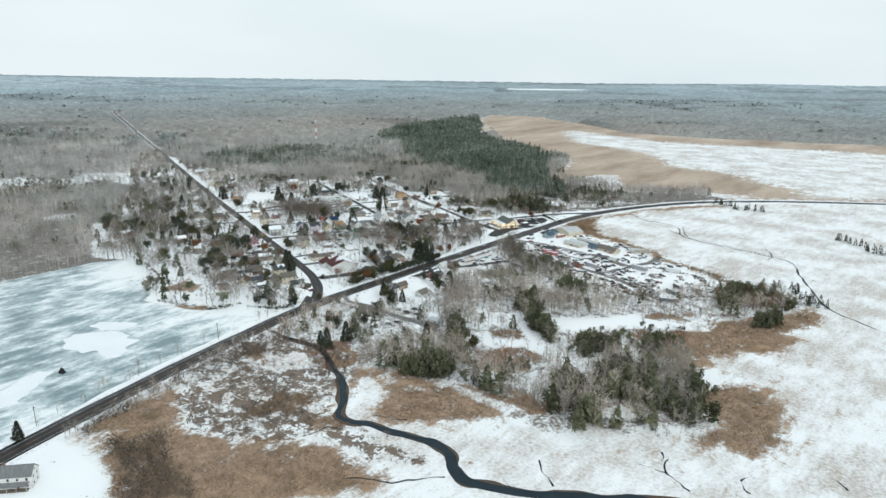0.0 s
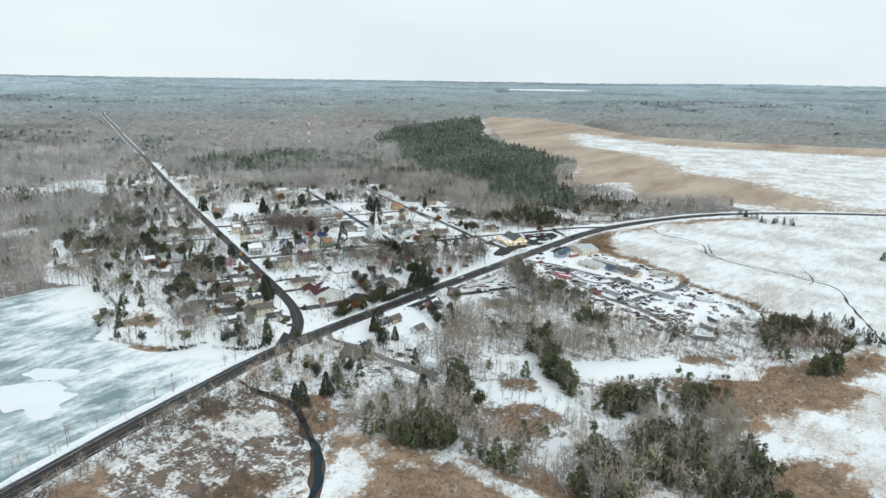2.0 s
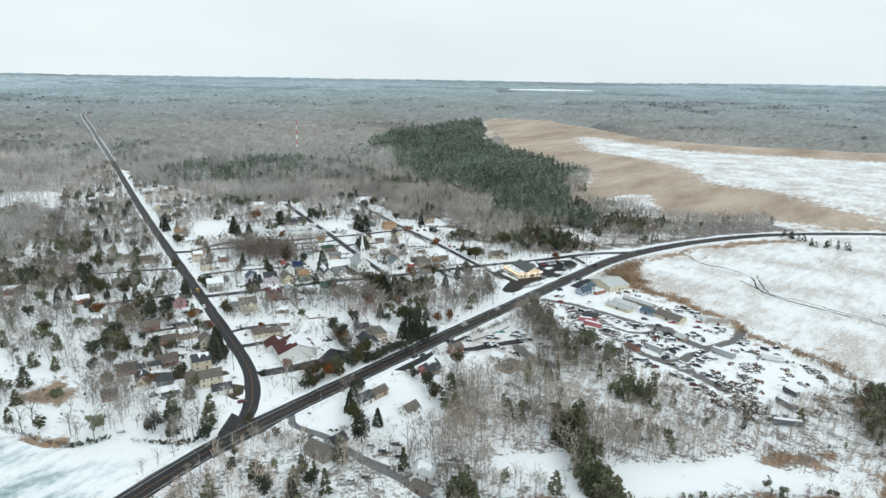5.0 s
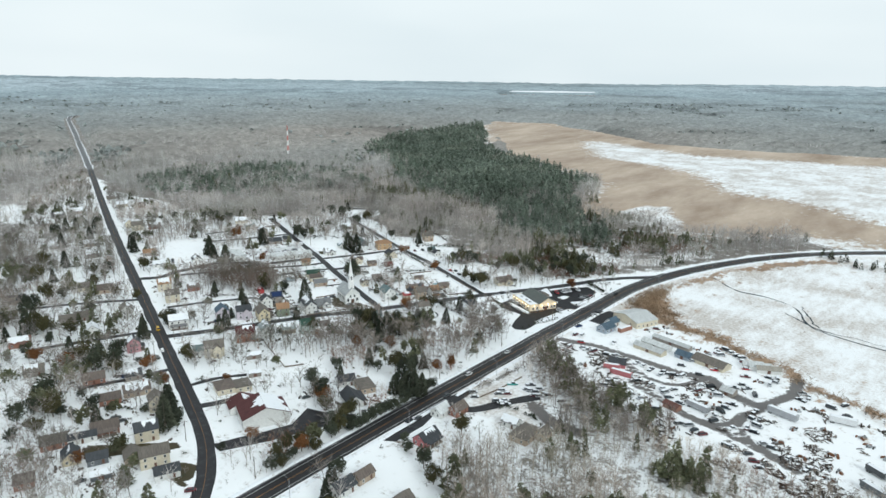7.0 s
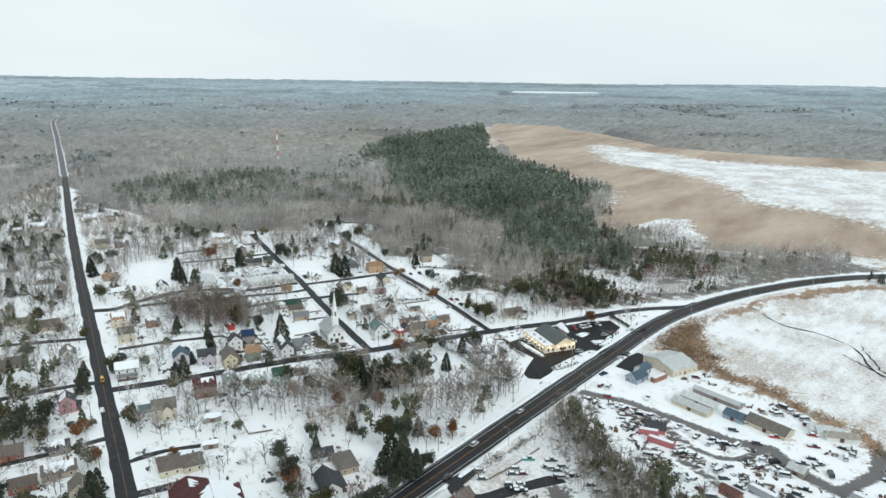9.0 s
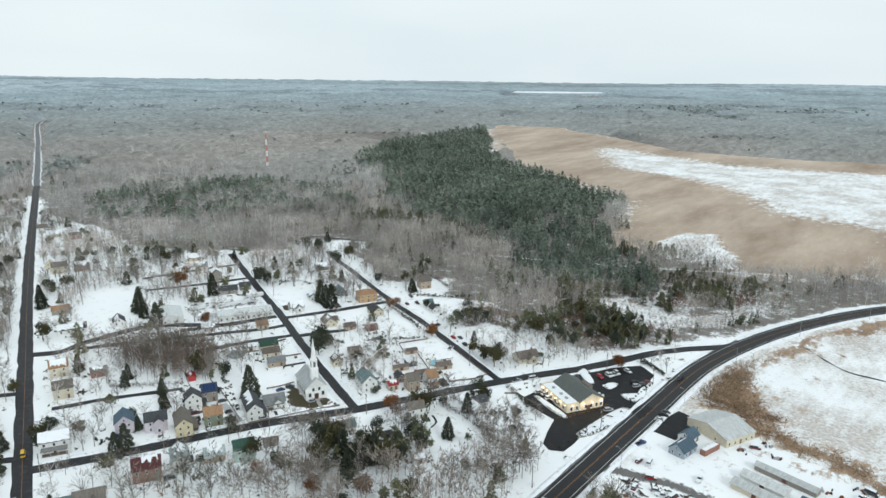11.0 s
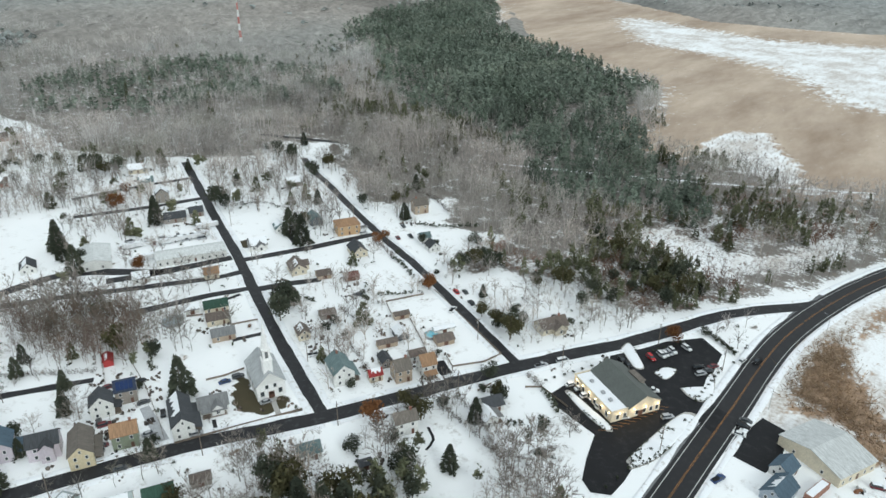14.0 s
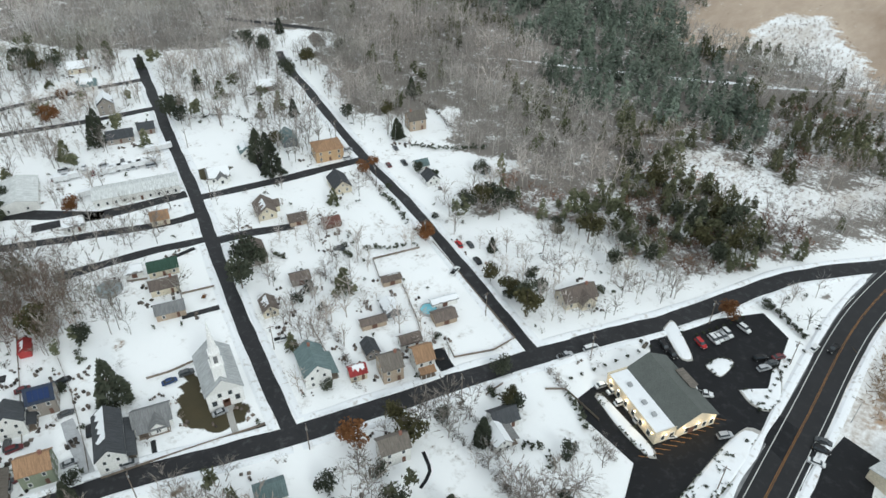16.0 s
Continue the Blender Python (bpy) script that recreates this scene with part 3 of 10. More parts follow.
def line_gap(x, y, pts):
    """Distance from the points to a polyline."""
    x, y = np.asarray(x, float), np.asarray(y, float)
    best = np.full(x.shape, 1e9)
    for (ax, ay), (bx, by) in zip(pts[:-1], pts[1:]):
        dx, dy = bx - ax, by - ay
        k = np.clip(((x - ax) * dx + (y - ay) * dy) / (dx * dx + dy * dy + 1e-9), 0, 1)
        best = np.minimum(best, np.hypot(x - ax - k * dx, y - ay - k * dy))
    return best


def soft_in(x, y, poly, edge):
    """1 inside, 0 outside, with a soft edge that many metres wide."""
    d = line_gap(x, y, np.vstack([poly, poly[:1]]))
    return np.clip(0.5 + np.where(inside(x, y, poly), d, -d) / edge, 0, 1)


def hashed(i, j, seed):
    h = np.sin(i * 127.1 + j * 311.7 + seed * 74.7) * 43758.5453
    return h - np.floor(h)


def vnoise(x, y, size, seed=0):
    u, v = x / size, y / size
    i, j = np.floor(u), np.floor(v)
    f, g_ = u - i, v - j
    f, g_ = f * f * (3 - 2 * f), g_ * g_ * (3 - 2 * g_)
    return (hashed(i, j, seed) * (1 - f) + hashed(i + 1, j, seed) * f) * (1 - g_) + (hashed(i, j + 1, seed) * (1 - f) + hashed(i + 1, j + 1, seed) * f) * g_


def warp(x, y, amp, size, seed):
    return x + (vnoise(x, y, size, seed) - 0.5) * 2 * amp, y + (vnoise(x, y, size, seed + 9) - 0.5) * 2 * amp


def spline(pts, step):
    """A smooth line through the points, in even steps."""
    pts = np.asarray(pts, float)
    p = np.vstack([2 * pts[0] - pts[1], pts, 2 * pts[-1] - pts[-2]])
    out = []
    for k in range(1, len(p) - 2):
        n = max(2, int(np.hypot(*(p[k + 1] - p[k])) / step))
        for t in np.arange(n) / n:
            out.append(0.5 * (2 * p[k] + (p[k + 1] - p[k - 1]) * t + (2 * p[k - 1] - 5 * p[k] + 4 * p[k + 1] - p[k + 2]) * t * t + (3 * p[k] - 3 * p[k + 1] + p[k + 2] - p[k - 1]) * t ** 3))
    return np.array(out + [p[-2]])


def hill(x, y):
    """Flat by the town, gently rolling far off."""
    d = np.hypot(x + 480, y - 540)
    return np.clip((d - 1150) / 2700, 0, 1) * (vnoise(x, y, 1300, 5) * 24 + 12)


# ---- mesh helpers ----
def mesh_of(name, verts, faces, mats, smooth=False):
    me = bpy.data.meshes.new(name)
    me.from_pydata([tuple(v) for v in verts], [], [tuple(f) for f in faces])
    for m in (mats if isinstance(mats, (list, tuple)) else [mats]):
        me.materials.append(m)
    if smooth:
        me.shade_smooth()
    me.update()
    return me


def tri_mesh(name, verts, tris, mat, tone=None):
    """A large mesh from arrays."""
    me = bpy.data.meshes.new(name)
    n, k = len(verts), len(tris)
    me.vertices.add(n)
    me.vertices.foreach_set("co", np.asarray(verts, np.float32).ravel())
    me.loops.add(k * 3)
    me.loops.foreach_set("vertex_index", np.asarray(tris, np.int32).ravel())
    me.polygons.add(k)
    me.polygons.foreach_set("loop_start", np.arange(0, k * 3, 3, dtype=np.int32))
    me.materials.append(mat)
    me.update(calc_edges=True)
    if tone is not None:
        me.attributes.new("tone", "FLOAT", "POINT").data.foreach_set("value", np.asarray(tone, np.float32))
    return me


def thing(name, data, label, category, group="", kind="", at=None):
    ob = new(name, data)
    if at is not None:
        ob.matrix_basis = at
    return tagged(ob, label, category, group, kind)


def structure(name, data, label, category=""):
    return tagged(new(name, data), label, category or name.replace("_", " "), kind="structure")


def ribbon(pts, width, z=0.06, step=4.0, offset=0.0, ragged=0.0, seed=0):
    c = spline(pts, step)
    d = np.gradient(c, axis=0)
    d /= np.hypot(d[:, 0], d[:, 1])[:, None] + 1e-9
    nrm = np.stack([-d[:, 1], d[:, 0]], 1)
    width = np.interp(c[:, 1], *width) if isinstance(width, list) else np.linspace(*width, len(c)) if isinstance(width, tuple) else np.full(len(c), width)
    offset = np.interp(c[:, 1], *offset) if isinstance(offset, list) else offset
    a = np.arange(len(c)) * step
    wob = (vnoise(a, a * 0 + seed, 9.0, 3) - 0.5) * ragged, (vnoise(a, a * 0 + seed + 50, 9.0, 4) - 0.5) * ragged
    l = c + nrm * (offset + width / 2 + wob[0])[:, None]
    r = c + nrm * (offset - width / 2 + wob[1])[:, None]
    v = [(*p, z) for p in l] + [(*p, z) for p in r]
    n = len(c)
    return v, [(n + i, n + i + 1, i + 1, i) for i in range(n - 1)]


def bank_line(pts, offset, width, height, step=3.0, seed=0, skip=()):
    """A low ridge of ploughed snow beside a road, broken where another road joins."""
    c = spline(pts, step)
    d = np.gradient(c, axis=0)
    d /= np.hypot(d[:, 0], d[:, 1])[:, None] + 1e-9
    nrm = np.stack([-d[:, 1], d[:, 0]], 1)
    mid = c + nrm * offset
    gap = np.full(len(c), 1e9)
    for other, half in skip:
        gap = np.minimum(gap, line_gap(mid[:, 0], mid[:, 1], other) - half)
    a = np.arange(len(c)) * step
    h = height * (0.45 + vnoise(a, a * 0 + seed, 7.0, 2) * 0.9) * np.clip(gap / 2.5, 0, 1)
    w = width * (0.7 + vnoise(a, a * 0 + seed + 30, 11.0, 6) * 0.7)
    v, f = [], []
    for i in range(len(c)):
        for s, k in ((-0.5, 0.0), (-0.18, 0.9), (0.2, 1.0), (0.5, 0.0)):
            v.append((*(mid[i] + nrm[i] * w[i] * s), 0.03 + h[i] * k))
    for i in range(len(c) - 1):
        if h[i] > 0.02 or h[i + 1] > 0.02:
            for k in range(3):
                f.append((4 * i + k, 4 * i + 4 + k, 4 * i + 5 + k, 4 * i + 1 + k))
    return v, f


# ---- the ground: one sheet to the horizon ----
def spread(lo, a, b, hi, step, grow):
    mid = list(np.arange(a, b, step))
    left, right, s = [], [], step
    x = a
    while x > lo:
        s *= grow
        x -= s
        left.append(x)
    x, s = mid[-1], step
    while x < hi:
        s *= grow
        x += s
        right.append(x)
    return np.array(left[::-1] + mid + right)


gx, gy = spread(-7200, -780, 72, 2500, 3.5, 1.07), spread(-2200, 36, 912, 7200, 3.5, 1.07)
GX, GY = np.meshgrid(gx, gy)
GX, GY = GX.ravel(), GY.ravel()
WX, WY = warp(GX, GY, 5.0, 26.0, 1)
FX, FY = warp(GX, GY, 16.0, 90.0, 11)
roads = [(HIGHWAY, 9.4), (WEST_ROAD, 8.0), (MAIN_STREET, 6.8), (CHURCH_STREET, 5.8), (BACK_STREET, 5.6), (CROSS_STREET, 4.6)]
road_gap = np.full(GX.shape, 1e9)
for pts, half in roads:
    road_gap = np.minimum(road_gap, line_gap(GX, GY, pts) - half)
in_town, in_yard = soft_in(WX, WY, TOWN, 7), soft_in(WX, WY, YARD, 5)
near_marsh, far_marsh = soft_in(WX, WY, NEAR_MARSH, 6), soft_in(FX, FY, FAR_MARSH, 30)
low_woods = np.maximum(soft_in(WX, WY, WOODS_LOW, 8), soft_in(WX, WY, WOODS_WEST, 8))
for c in CLEARINGS:
    low_woods *= 1 - soft_in(GX, GY, c, 4)
low_woods *= 1 - soft_in(GX, GY, OPEN_LOT, 5)
shore = plan((-262, 236), (-262, 328), (-242, 325), (-207, 300), (-212, 258), (-250, 238))
plot = soft_in(WX, WY, shore, 6)
marsh = np.clip(np.maximum(near_marsh, far_marsh) - low_woods - in_yard - plot, 0, 1)
reed = np.zeros(GX.shape)
RX, RY = warp(*warp(GX, GY, 7.0, 30.0, 77), 4.0, 11.0, 78)
for r_ in REEDS:
    reed = np.maximum(reed, np.maximum(0.9 * soft_in(RX, RY, r_, 16), 0.45 * soft_in(RX, RY, r_, 95)))
far_reed = np.zeros(GX.shape)
for r_ in FAR_REEDS:
    far_reed = np.maximum(far_reed, soft_in(FX, FY, r_, 70))
reed = np.maximum(reed, far_reed)
scrub = np.zeros(GX.shape)
for r_ in SCRUB:
    scrub = np.maximum(scrub, soft_in(RX, RY, r_, 14))
patch = plan((-358, 684), (-354, 715), (-331, 729), (-306, 682), (-301, 648), (-319, 634), (-339, 629))
reed *= 1 - soft_in(FX, FY, patch, 16)
for r_ in (plan((-346, 186), (-352, 203), (-338, 205), (-332, 191)), plan((-322, 172), (-318, 178), (-302, 186), (-297, 184), (-304, 178))):
    reed = np.maximum(reed, 0.85 * soft_in(RX, RY, r_, 8))
reed *= np.clip(road_gap / 6, 0, 1)
wood = np.clip(1 - in_town - near_marsh - far_marsh - soft_in(GX, GY, LAKE, 6), 0, 1)
wood = np.maximum(wood, low_woods * 0.58)
for r_ in RUSSET:
    wood = np.maximum(wood, 0.9 * soft_in(WX, WY, r_, 6))
    reed = np.maximum(reed, 0.62 * soft_in(WX, WY, r_, 6))
wood = np.maximum(wood, 0.72 * soft_in(WX, WY, SOUTH_WOODS, 14))
wood = np.maximum(wood, 0.74 * soft_in(WX, WY, OPEN_BRUSH, 8))
for c in CLEARINGS:
    wood, reed, marsh = (a * (1 - soft_in(GX, GY, c, 3)) for a in (wood, reed, marsh))
wood *= 1 - 0.3 * soft_in(WX, WY, MIXED_EDGE, 14)
for open_ in GLADES:
    wood *= 1 - 0.6 * soft_in(WX, WY, open_, 12)
for hx, hy, hr in HAMLETS:
    wood *= 1 - np.clip(1.6 - np.hypot(GX - hx, GY - hy) / hr, 0, 1)
wood *= np.where(GX < -1150, 1, np.clip(road_gap / 5, 0, 1))
marsh *= 1 - soft_in(GX, GY, HOUSE_SNOW, 6)
scrub = np.maximum(scrub, soft_in(WX, WY, THICKET, 12))
reed *= 1 - soft_in(GX, GY, HOUSE_SNOW, 4)
for open_ in GLADES[:2]:
    marsh = np.maximum(marsh, soft_in(WX, WY, open_, 12))
mud = np.zeros(GX.shape)
MUD = [(plan((-262, 405), (-244, 411), (-226, 411), (-203, 408), (-191, 410), (-180, 402), (-172, 399), (-166, 414), (-164, 429)), 4.2), (plan((-225, 404), (-216, 396), (-208, 394), (-199, 398), (-192, 408)), 2.6),
       (plan((-215, 385), (-204, 380), (-193, 374), (-181, 371), (-172, 368), (-164, 365), (-150, 358)), 3.0), (plan((-171, 398), (-174, 389), (-175, 376), (-180, 372), (-186, 373)), 2.8), (plan((-174, 389), (-172, 377), (-167, 369), (-155, 362)), 2.6),
       (plan((-240, 240), (-222, 240), (-205, 239)), 2.0), (plan((-236, 345), (-226, 340), (-214, 338)), 5.0)]
for pts, half in MUD:
    mud = np.maximum(mud, np.clip(1.0 - line_gap(WX, WY, pts) / (half * PLAN * 1.15), 0, 1))
lawn = np.zeros(GX.shape)
LAWNS = [plan((-371, 371), (-365, 370), (-359, 373), (-357, 379), (-361, 383), (-366, 376), (-376, 380), (-381, 381)),
         plan((-330, 228), (-322, 224), (-312, 238), (-305, 246), (-308, 249), (-318, 240)), plan((-456, 430), (-452, 427), (-441, 436), (-447, 444)), plan((-300, 243), (-293, 236), (-285, 236), (-291, 245))]
for pts in LAWNS:
    lawn = np.maximum(lawn, soft_in(GX, GY, pts, 3))
yard_thin = np.clip(np.maximum(in_town * 0.75, np.maximum(in_yard, plot)) - 0.1, 0, 1)

nx, ny = len(gx), len(gy)
ii, jj = np.meshgrid(np.arange(nx - 1), np.arange(ny - 1))
q = (jj * nx + ii).ravel()
tris = np.concatenate([np.stack([q, q + 1, q + nx + 1], 1), np.stack([q, q + nx + 1, q + nx], 1)])
me = tri_mesh("ground", np.stack([GX, GY, hill(GX, GY)], 1), tris, M_GROUND)
for name, cols in (("cover_a", (reed, wood, marsh, np.clip(far_reed * 3, 0, 1))), ("cover_b", (mud, lawn, yard_thin, scrub))):
    att = me.color_attributes.new(name, "FLOAT_COLOR", "POINT")
    att.data.foreach_set("color", np.stack(cols, 1).astype(np.float32).ravel())
me.shade_smooth()
structure("ground", me, "flat snow-covered land with thin grass, litter and reed showing through", "ground")

def part(name, data, mat=None, parent=None, label="", at=None):
    """One mesh under a thing or under a part."""
    if isinstance(data, tuple):
        data = mesh_of(name, *data, mat)
    ob = new(name, data)
    if at is not None:
        ob.matrix_basis = at
    ob.parent = parent
    if label:
        ob["label"] = label
    return ob


# ---- lake, creek, roads ----
edge = spline(np.vstack([LAKE, LAKE[:1]]), 5.0)[:-1]
ex, ey = warp(edge[:, 0], edge[:, 1], 1.6, 7.0, 21)
ring = [Vector((a, b, 0.05)) for a, b in zip(ex, ey)]
me = mesh_of("lake", ring, [f if (ring[f[1]] - ring[f[0]]).cross(ring[f[2]] - ring[f[0]]).z > 0 else f[::-1] for f in tessellate_polygon([ring])], M_ICE)
structure("lake_ice", me, "frozen lake with wind-blown snow over blue-grey ice", "lake")
lake = bpy.data.objects["lake_ice"]
for k, d in enumerate(DRIFTS):
    e2 = spline(np.vstack([d, d[:1]]), 1.6)[:-1]
    dx, dy = warp(*warp(e2[:, 0], e2[:, 1], 4.5, 11.0, 60 + k), 2.0, 4.0, 66 + k)
    ring = [Vector((a, b, 0.08)) for a, b in zip(dx, dy)]
    part("snow_drift", mesh_of("snow_drift", ring, [f if (ring[f[1]] - ring[f[0]]).cross(ring[f[2]] - ring[f[0]]).z > 0 else f[::-1] for f in tessellate_polygon([ring])], M_SNOW), parent=lake, label="white drift of snow on the ice")
structure("creek_bank", mesh_of("creek_bank", *ribbon(RIVER, (3.6, 10.0), 0.07, 1.8, ragged=3.4, seed=12), M_MUD), "dark muddy bank of dead grass along the creek", "bank")
structure("creek_water", mesh_of("creek", *ribbon(RIVER, (2.0, 9.0), 0.09, 1.6, ragged=2.4), M_WATER), "dark winding creek with open water between snowy banks", "water")
structure("ditch_water", mesh_of("ditch", *ribbon(CREEK, 1.2, 0.09, 2.4, ragged=1.6, seed=4), M_WATER), "narrow half-frozen ditch across the snowy marsh", "water")
CHANNELS = [plan((-54.9, 187.3), (-58.4, 188.8), (-61.2, 189.5), (-64.0, 192.0), (-66.0, 195.1), (-66.9, 200.2)), plan((-63.0, 191.2), (-66.5, 191.4), (-69.9, 190.7), (-74.1, 190.4)), plan((-40.9, 197.0), (-43.1, 200.2), (-45.1, 202.4), (-46.9, 204.0)), plan((-44.6, 202.0), (-43.4, 205.3), (-41.6, 207.6)), plan((-86.8, 163.5), (-90.4, 165.7), (-93.7, 167.8), (-96.5, 171.1), (-99.3, 172.9)), plan((-95.7, 153.8), (-98.7, 155.7), (-101.4, 157.3))]
CHANNELS += [plan((-114.2, 146.5), (-120.7, 139.6), (-127.9, 132.3), (-135.7, 128.0), (-139.0, 124.1)), plan((-155.9, 153.1), (-160.8, 147.0), (-164.7, 142.7), (-165.7, 138.4), (-166.4, 135.4)), plan((-18.8, 218.4), (-21.4, 220.7), (-23.9, 221.7), (-26.6, 223.4)), plan((-70.1, 202.8), (-68.3, 199.1), (-66.7, 194.6)), plan((-147.2, 164.1), (-153.2, 161.7), (-159.2, 159.3)), plan((-189.1, 511.5), (-170.5, 497.7), (-151.3, 495.9), (-132.1, 489.9), (-111.2, 485.5), (-89.3, 484.9)), plan((-184.4, 526.6), (-169.9, 498.2), (-163.6, 490.5)), plan((-116.2, 500.6), (-107.7, 483.9), (-107.0, 473.8))]
for side in CHANNELS:
    run = spline(side, 1.2)
    jx, jy = warp(*warp(run[:, 0], run[:, 1], 1.2, 6.0, 31), 0.7, 2.0, 32)
    structure("ditch_water", mesh_of("ditch", *ribbon(np.stack([jx, jy], 1)[::2], (1.1, 0.4), 0.085, 1.5, ragged=0.9, seed=8), M_WATER), "narrow dark side channel in the marsh", "water")

c3, s3 = Vector((-0.6266, 0.7793)) * 3600, Vector((0.7793, 0.6266))
pond = [(*(c3 + s3 * u + Vector((-0.6266, 0.7793)) * v), 39.0) for u, v in ((300, -60), (520, -100), (700, -40), (720, 50), (560, 110), (330, 80))]
structure("pond_ice", mesh_of("pond_ice", pond, [tuple(range(6))], M_SNOW), "far frozen pond, a white strip in the woods", "lake")
structure("trail", mesh_of("trail", *ribbon(TRAIL, 3.4, 0.06, 2.0, ragged=2.2, seed=6), M_SNOW), "straight snowy track through the mixed woods", "track")
hw = structure("highway", mesh_of("highway", *ribbon(HIGHWAY, [(430, 620, 740, 860), (11.2, 12.0, 12.6, 12.0)], 0.06, 5.0, ragged=0.6), M_HWY), "two-lane asphalt highway, wet and cleared of snow", "road")


part("shoulder", ribbon(HIGHWAY, 1.7, 0.05, 4.0, [(430, 620, 740, 860), (6.0, 6.5, 6.8, 6.5)], ragged=1.0, seed=31), M_PACKED, hw, "gritty shoulder of packed snow and sand")
for off in (-3.9, 3.9):
    part("edge_line", ribbon(HIGHWAY, 0.22, 0.085, 5.0, [(430, 620, 740, 860), (off, off * 1.2, off * 1.25, off * 1.1)]), M_LINE, hw, "white painted edge line")
for off in (-0.2, 0.2):
    part("centre_line", ribbon(HIGHWAY, 0.12, 0.085, 5.0, off), M_AMBER, hw, "amber painted centre line")
W_ALL = [(HIGHWAY, 9.4), (WEST_ROAD, 7.0), (MAIN_STREET, 6.2), (CHURCH_STREET, 5.2), (BACK_STREET, 4.8), (CROSS_STREET, 4.0)]
streets = [("road", WEST_ROAD[:9], 7.6, 0.070, "straight two-lane asphalt road running out of town into the woods"), ("street", MAIN_STREET, 6.9, 0.066, "damp asphalt main street through the snowy town"), ("street", CHURCH_STREET, 5.2, 0.064, "narrow asphalt side street beside the church"),
           ("street", BACK_STREET, 4.7, 0.063, "narrow asphalt street leading towards the woods"), ("street", CROSS_STREET, 5.2, 0.062, "short asphalt lane between two streets")]
made = {}
rv, rf = ribbon(WEST_ROAD[8:], 8.0, 0.07, 6.0, ragged=2.5, seed=3)
rv = [(a, b, 0.07 + float(hill(a, b)) + (2.0 if math.hypot(a + 480, b - 540) > 1150 else 0.0)) for a, b, _ in rv]
vv, vf = ribbon(WEST_ROAD[8:], 11.0, 0.05, 6.0, ragged=5.0, seed=5)
structure("road_verge", mesh_of("road_verge", [(a, b, 0.05 + float(hill(a, b)) + (1.5 if math.hypot(a + 480, b - 540) > 1150 else 0.0)) for a, b, _ in vv], vf, M_SNOW), "snowy verge of the woodland road", "verge")
structure("road", mesh_of("road", rv, rf, M_PACKED), "straight woodland road, its asphalt dusted with packed snow", "road")
for name, pts, w, z, label in streets:
    ob = structure(name, mesh_of(name, *ribbon(pts, w, z, 4.0, ragged=1.0, seed=w), M_STREET), label, "road")
    made[label] = ob
    if w > 7:
        part("centre_line", ribbon(pts, 0.14, z + 0.02, 4.0), M_AMBER, ob, "faded amber centre line")
for pts, w in LANES:
    slush = pts is LANES[-2][0]
    structure("lane", mesh_of("lane", *ribbon(pts, 3.6 if slush else w, 0.055, 3.0, ragged=1.2, seed=w + pts[0][0]), M_PACKED if slush else M_STREET), "narrow slushy track to the houses by the woods" if slush else "narrow wet lane between snowy yards", "lane")
for k, (pts, half) in enumerate(((HIGHWAY, 7.2), (WEST_ROAD[:9], 4.8), (MAIN_STREET, 4.3), (CHURCH_STREET, 3.4), (BACK_STREET, 3.1))):
    others = [(p, h) for p, h in W_ALL if p is not pts] + [(p, w / 2 + 1) for p, w in LANES]
    for s in (-1, 1):
        part("snow_bank", bank_line(pts, s * (half + 0.6), 2.4, 0.5, seed=k * 7 + s, skip=others), M_BANK, hw if k == 0 else list(made.values())[k - 1], "ridge of ploughed grey snow")

# ---- builders of houses, vehicles and street furniture ----
FOOTPRINTS, PAVED = [], []
COPSES = [plan((-380, 326), (-356, 352), (-340, 380), (-325, 406), (-314, 420), (-300, 405), (-277, 392), (-275, 340), (-290, 318), (-330, 322), (-350, 312)), plan((-470, 345), (-440, 352), (-405, 362), (-396, 378), (-425, 382), (-462, 372)), plan((-259, 352), (-246, 372), (-258, 388), (-232, 372), (-212, 362), (-200, 352), (-205, 338), (-235, 352)), plan((-286, 262), (-279, 300), (-276, 330), (-274, 260)), plan((-640, 330), (-560, 300), (-560, 270))]
COPSES += [plan((-330, 200), (-345, 216), (-330, 225), (-300, 205)), plan((-420, 210), (-470, 240), (-500, 235), (-440, 200)), plan((-350, 232), (-380, 250), (-400, 250), (-360, 225)), plan((-440, 250), (-470, 262), (-540, 300), (-560, 285), (-480, 240)), plan((-600, 345), (-680, 385), (-720, 380), (-620, 335)), plan((-500, 330), (-560, 365), (-560, 350), (-500, 318))]


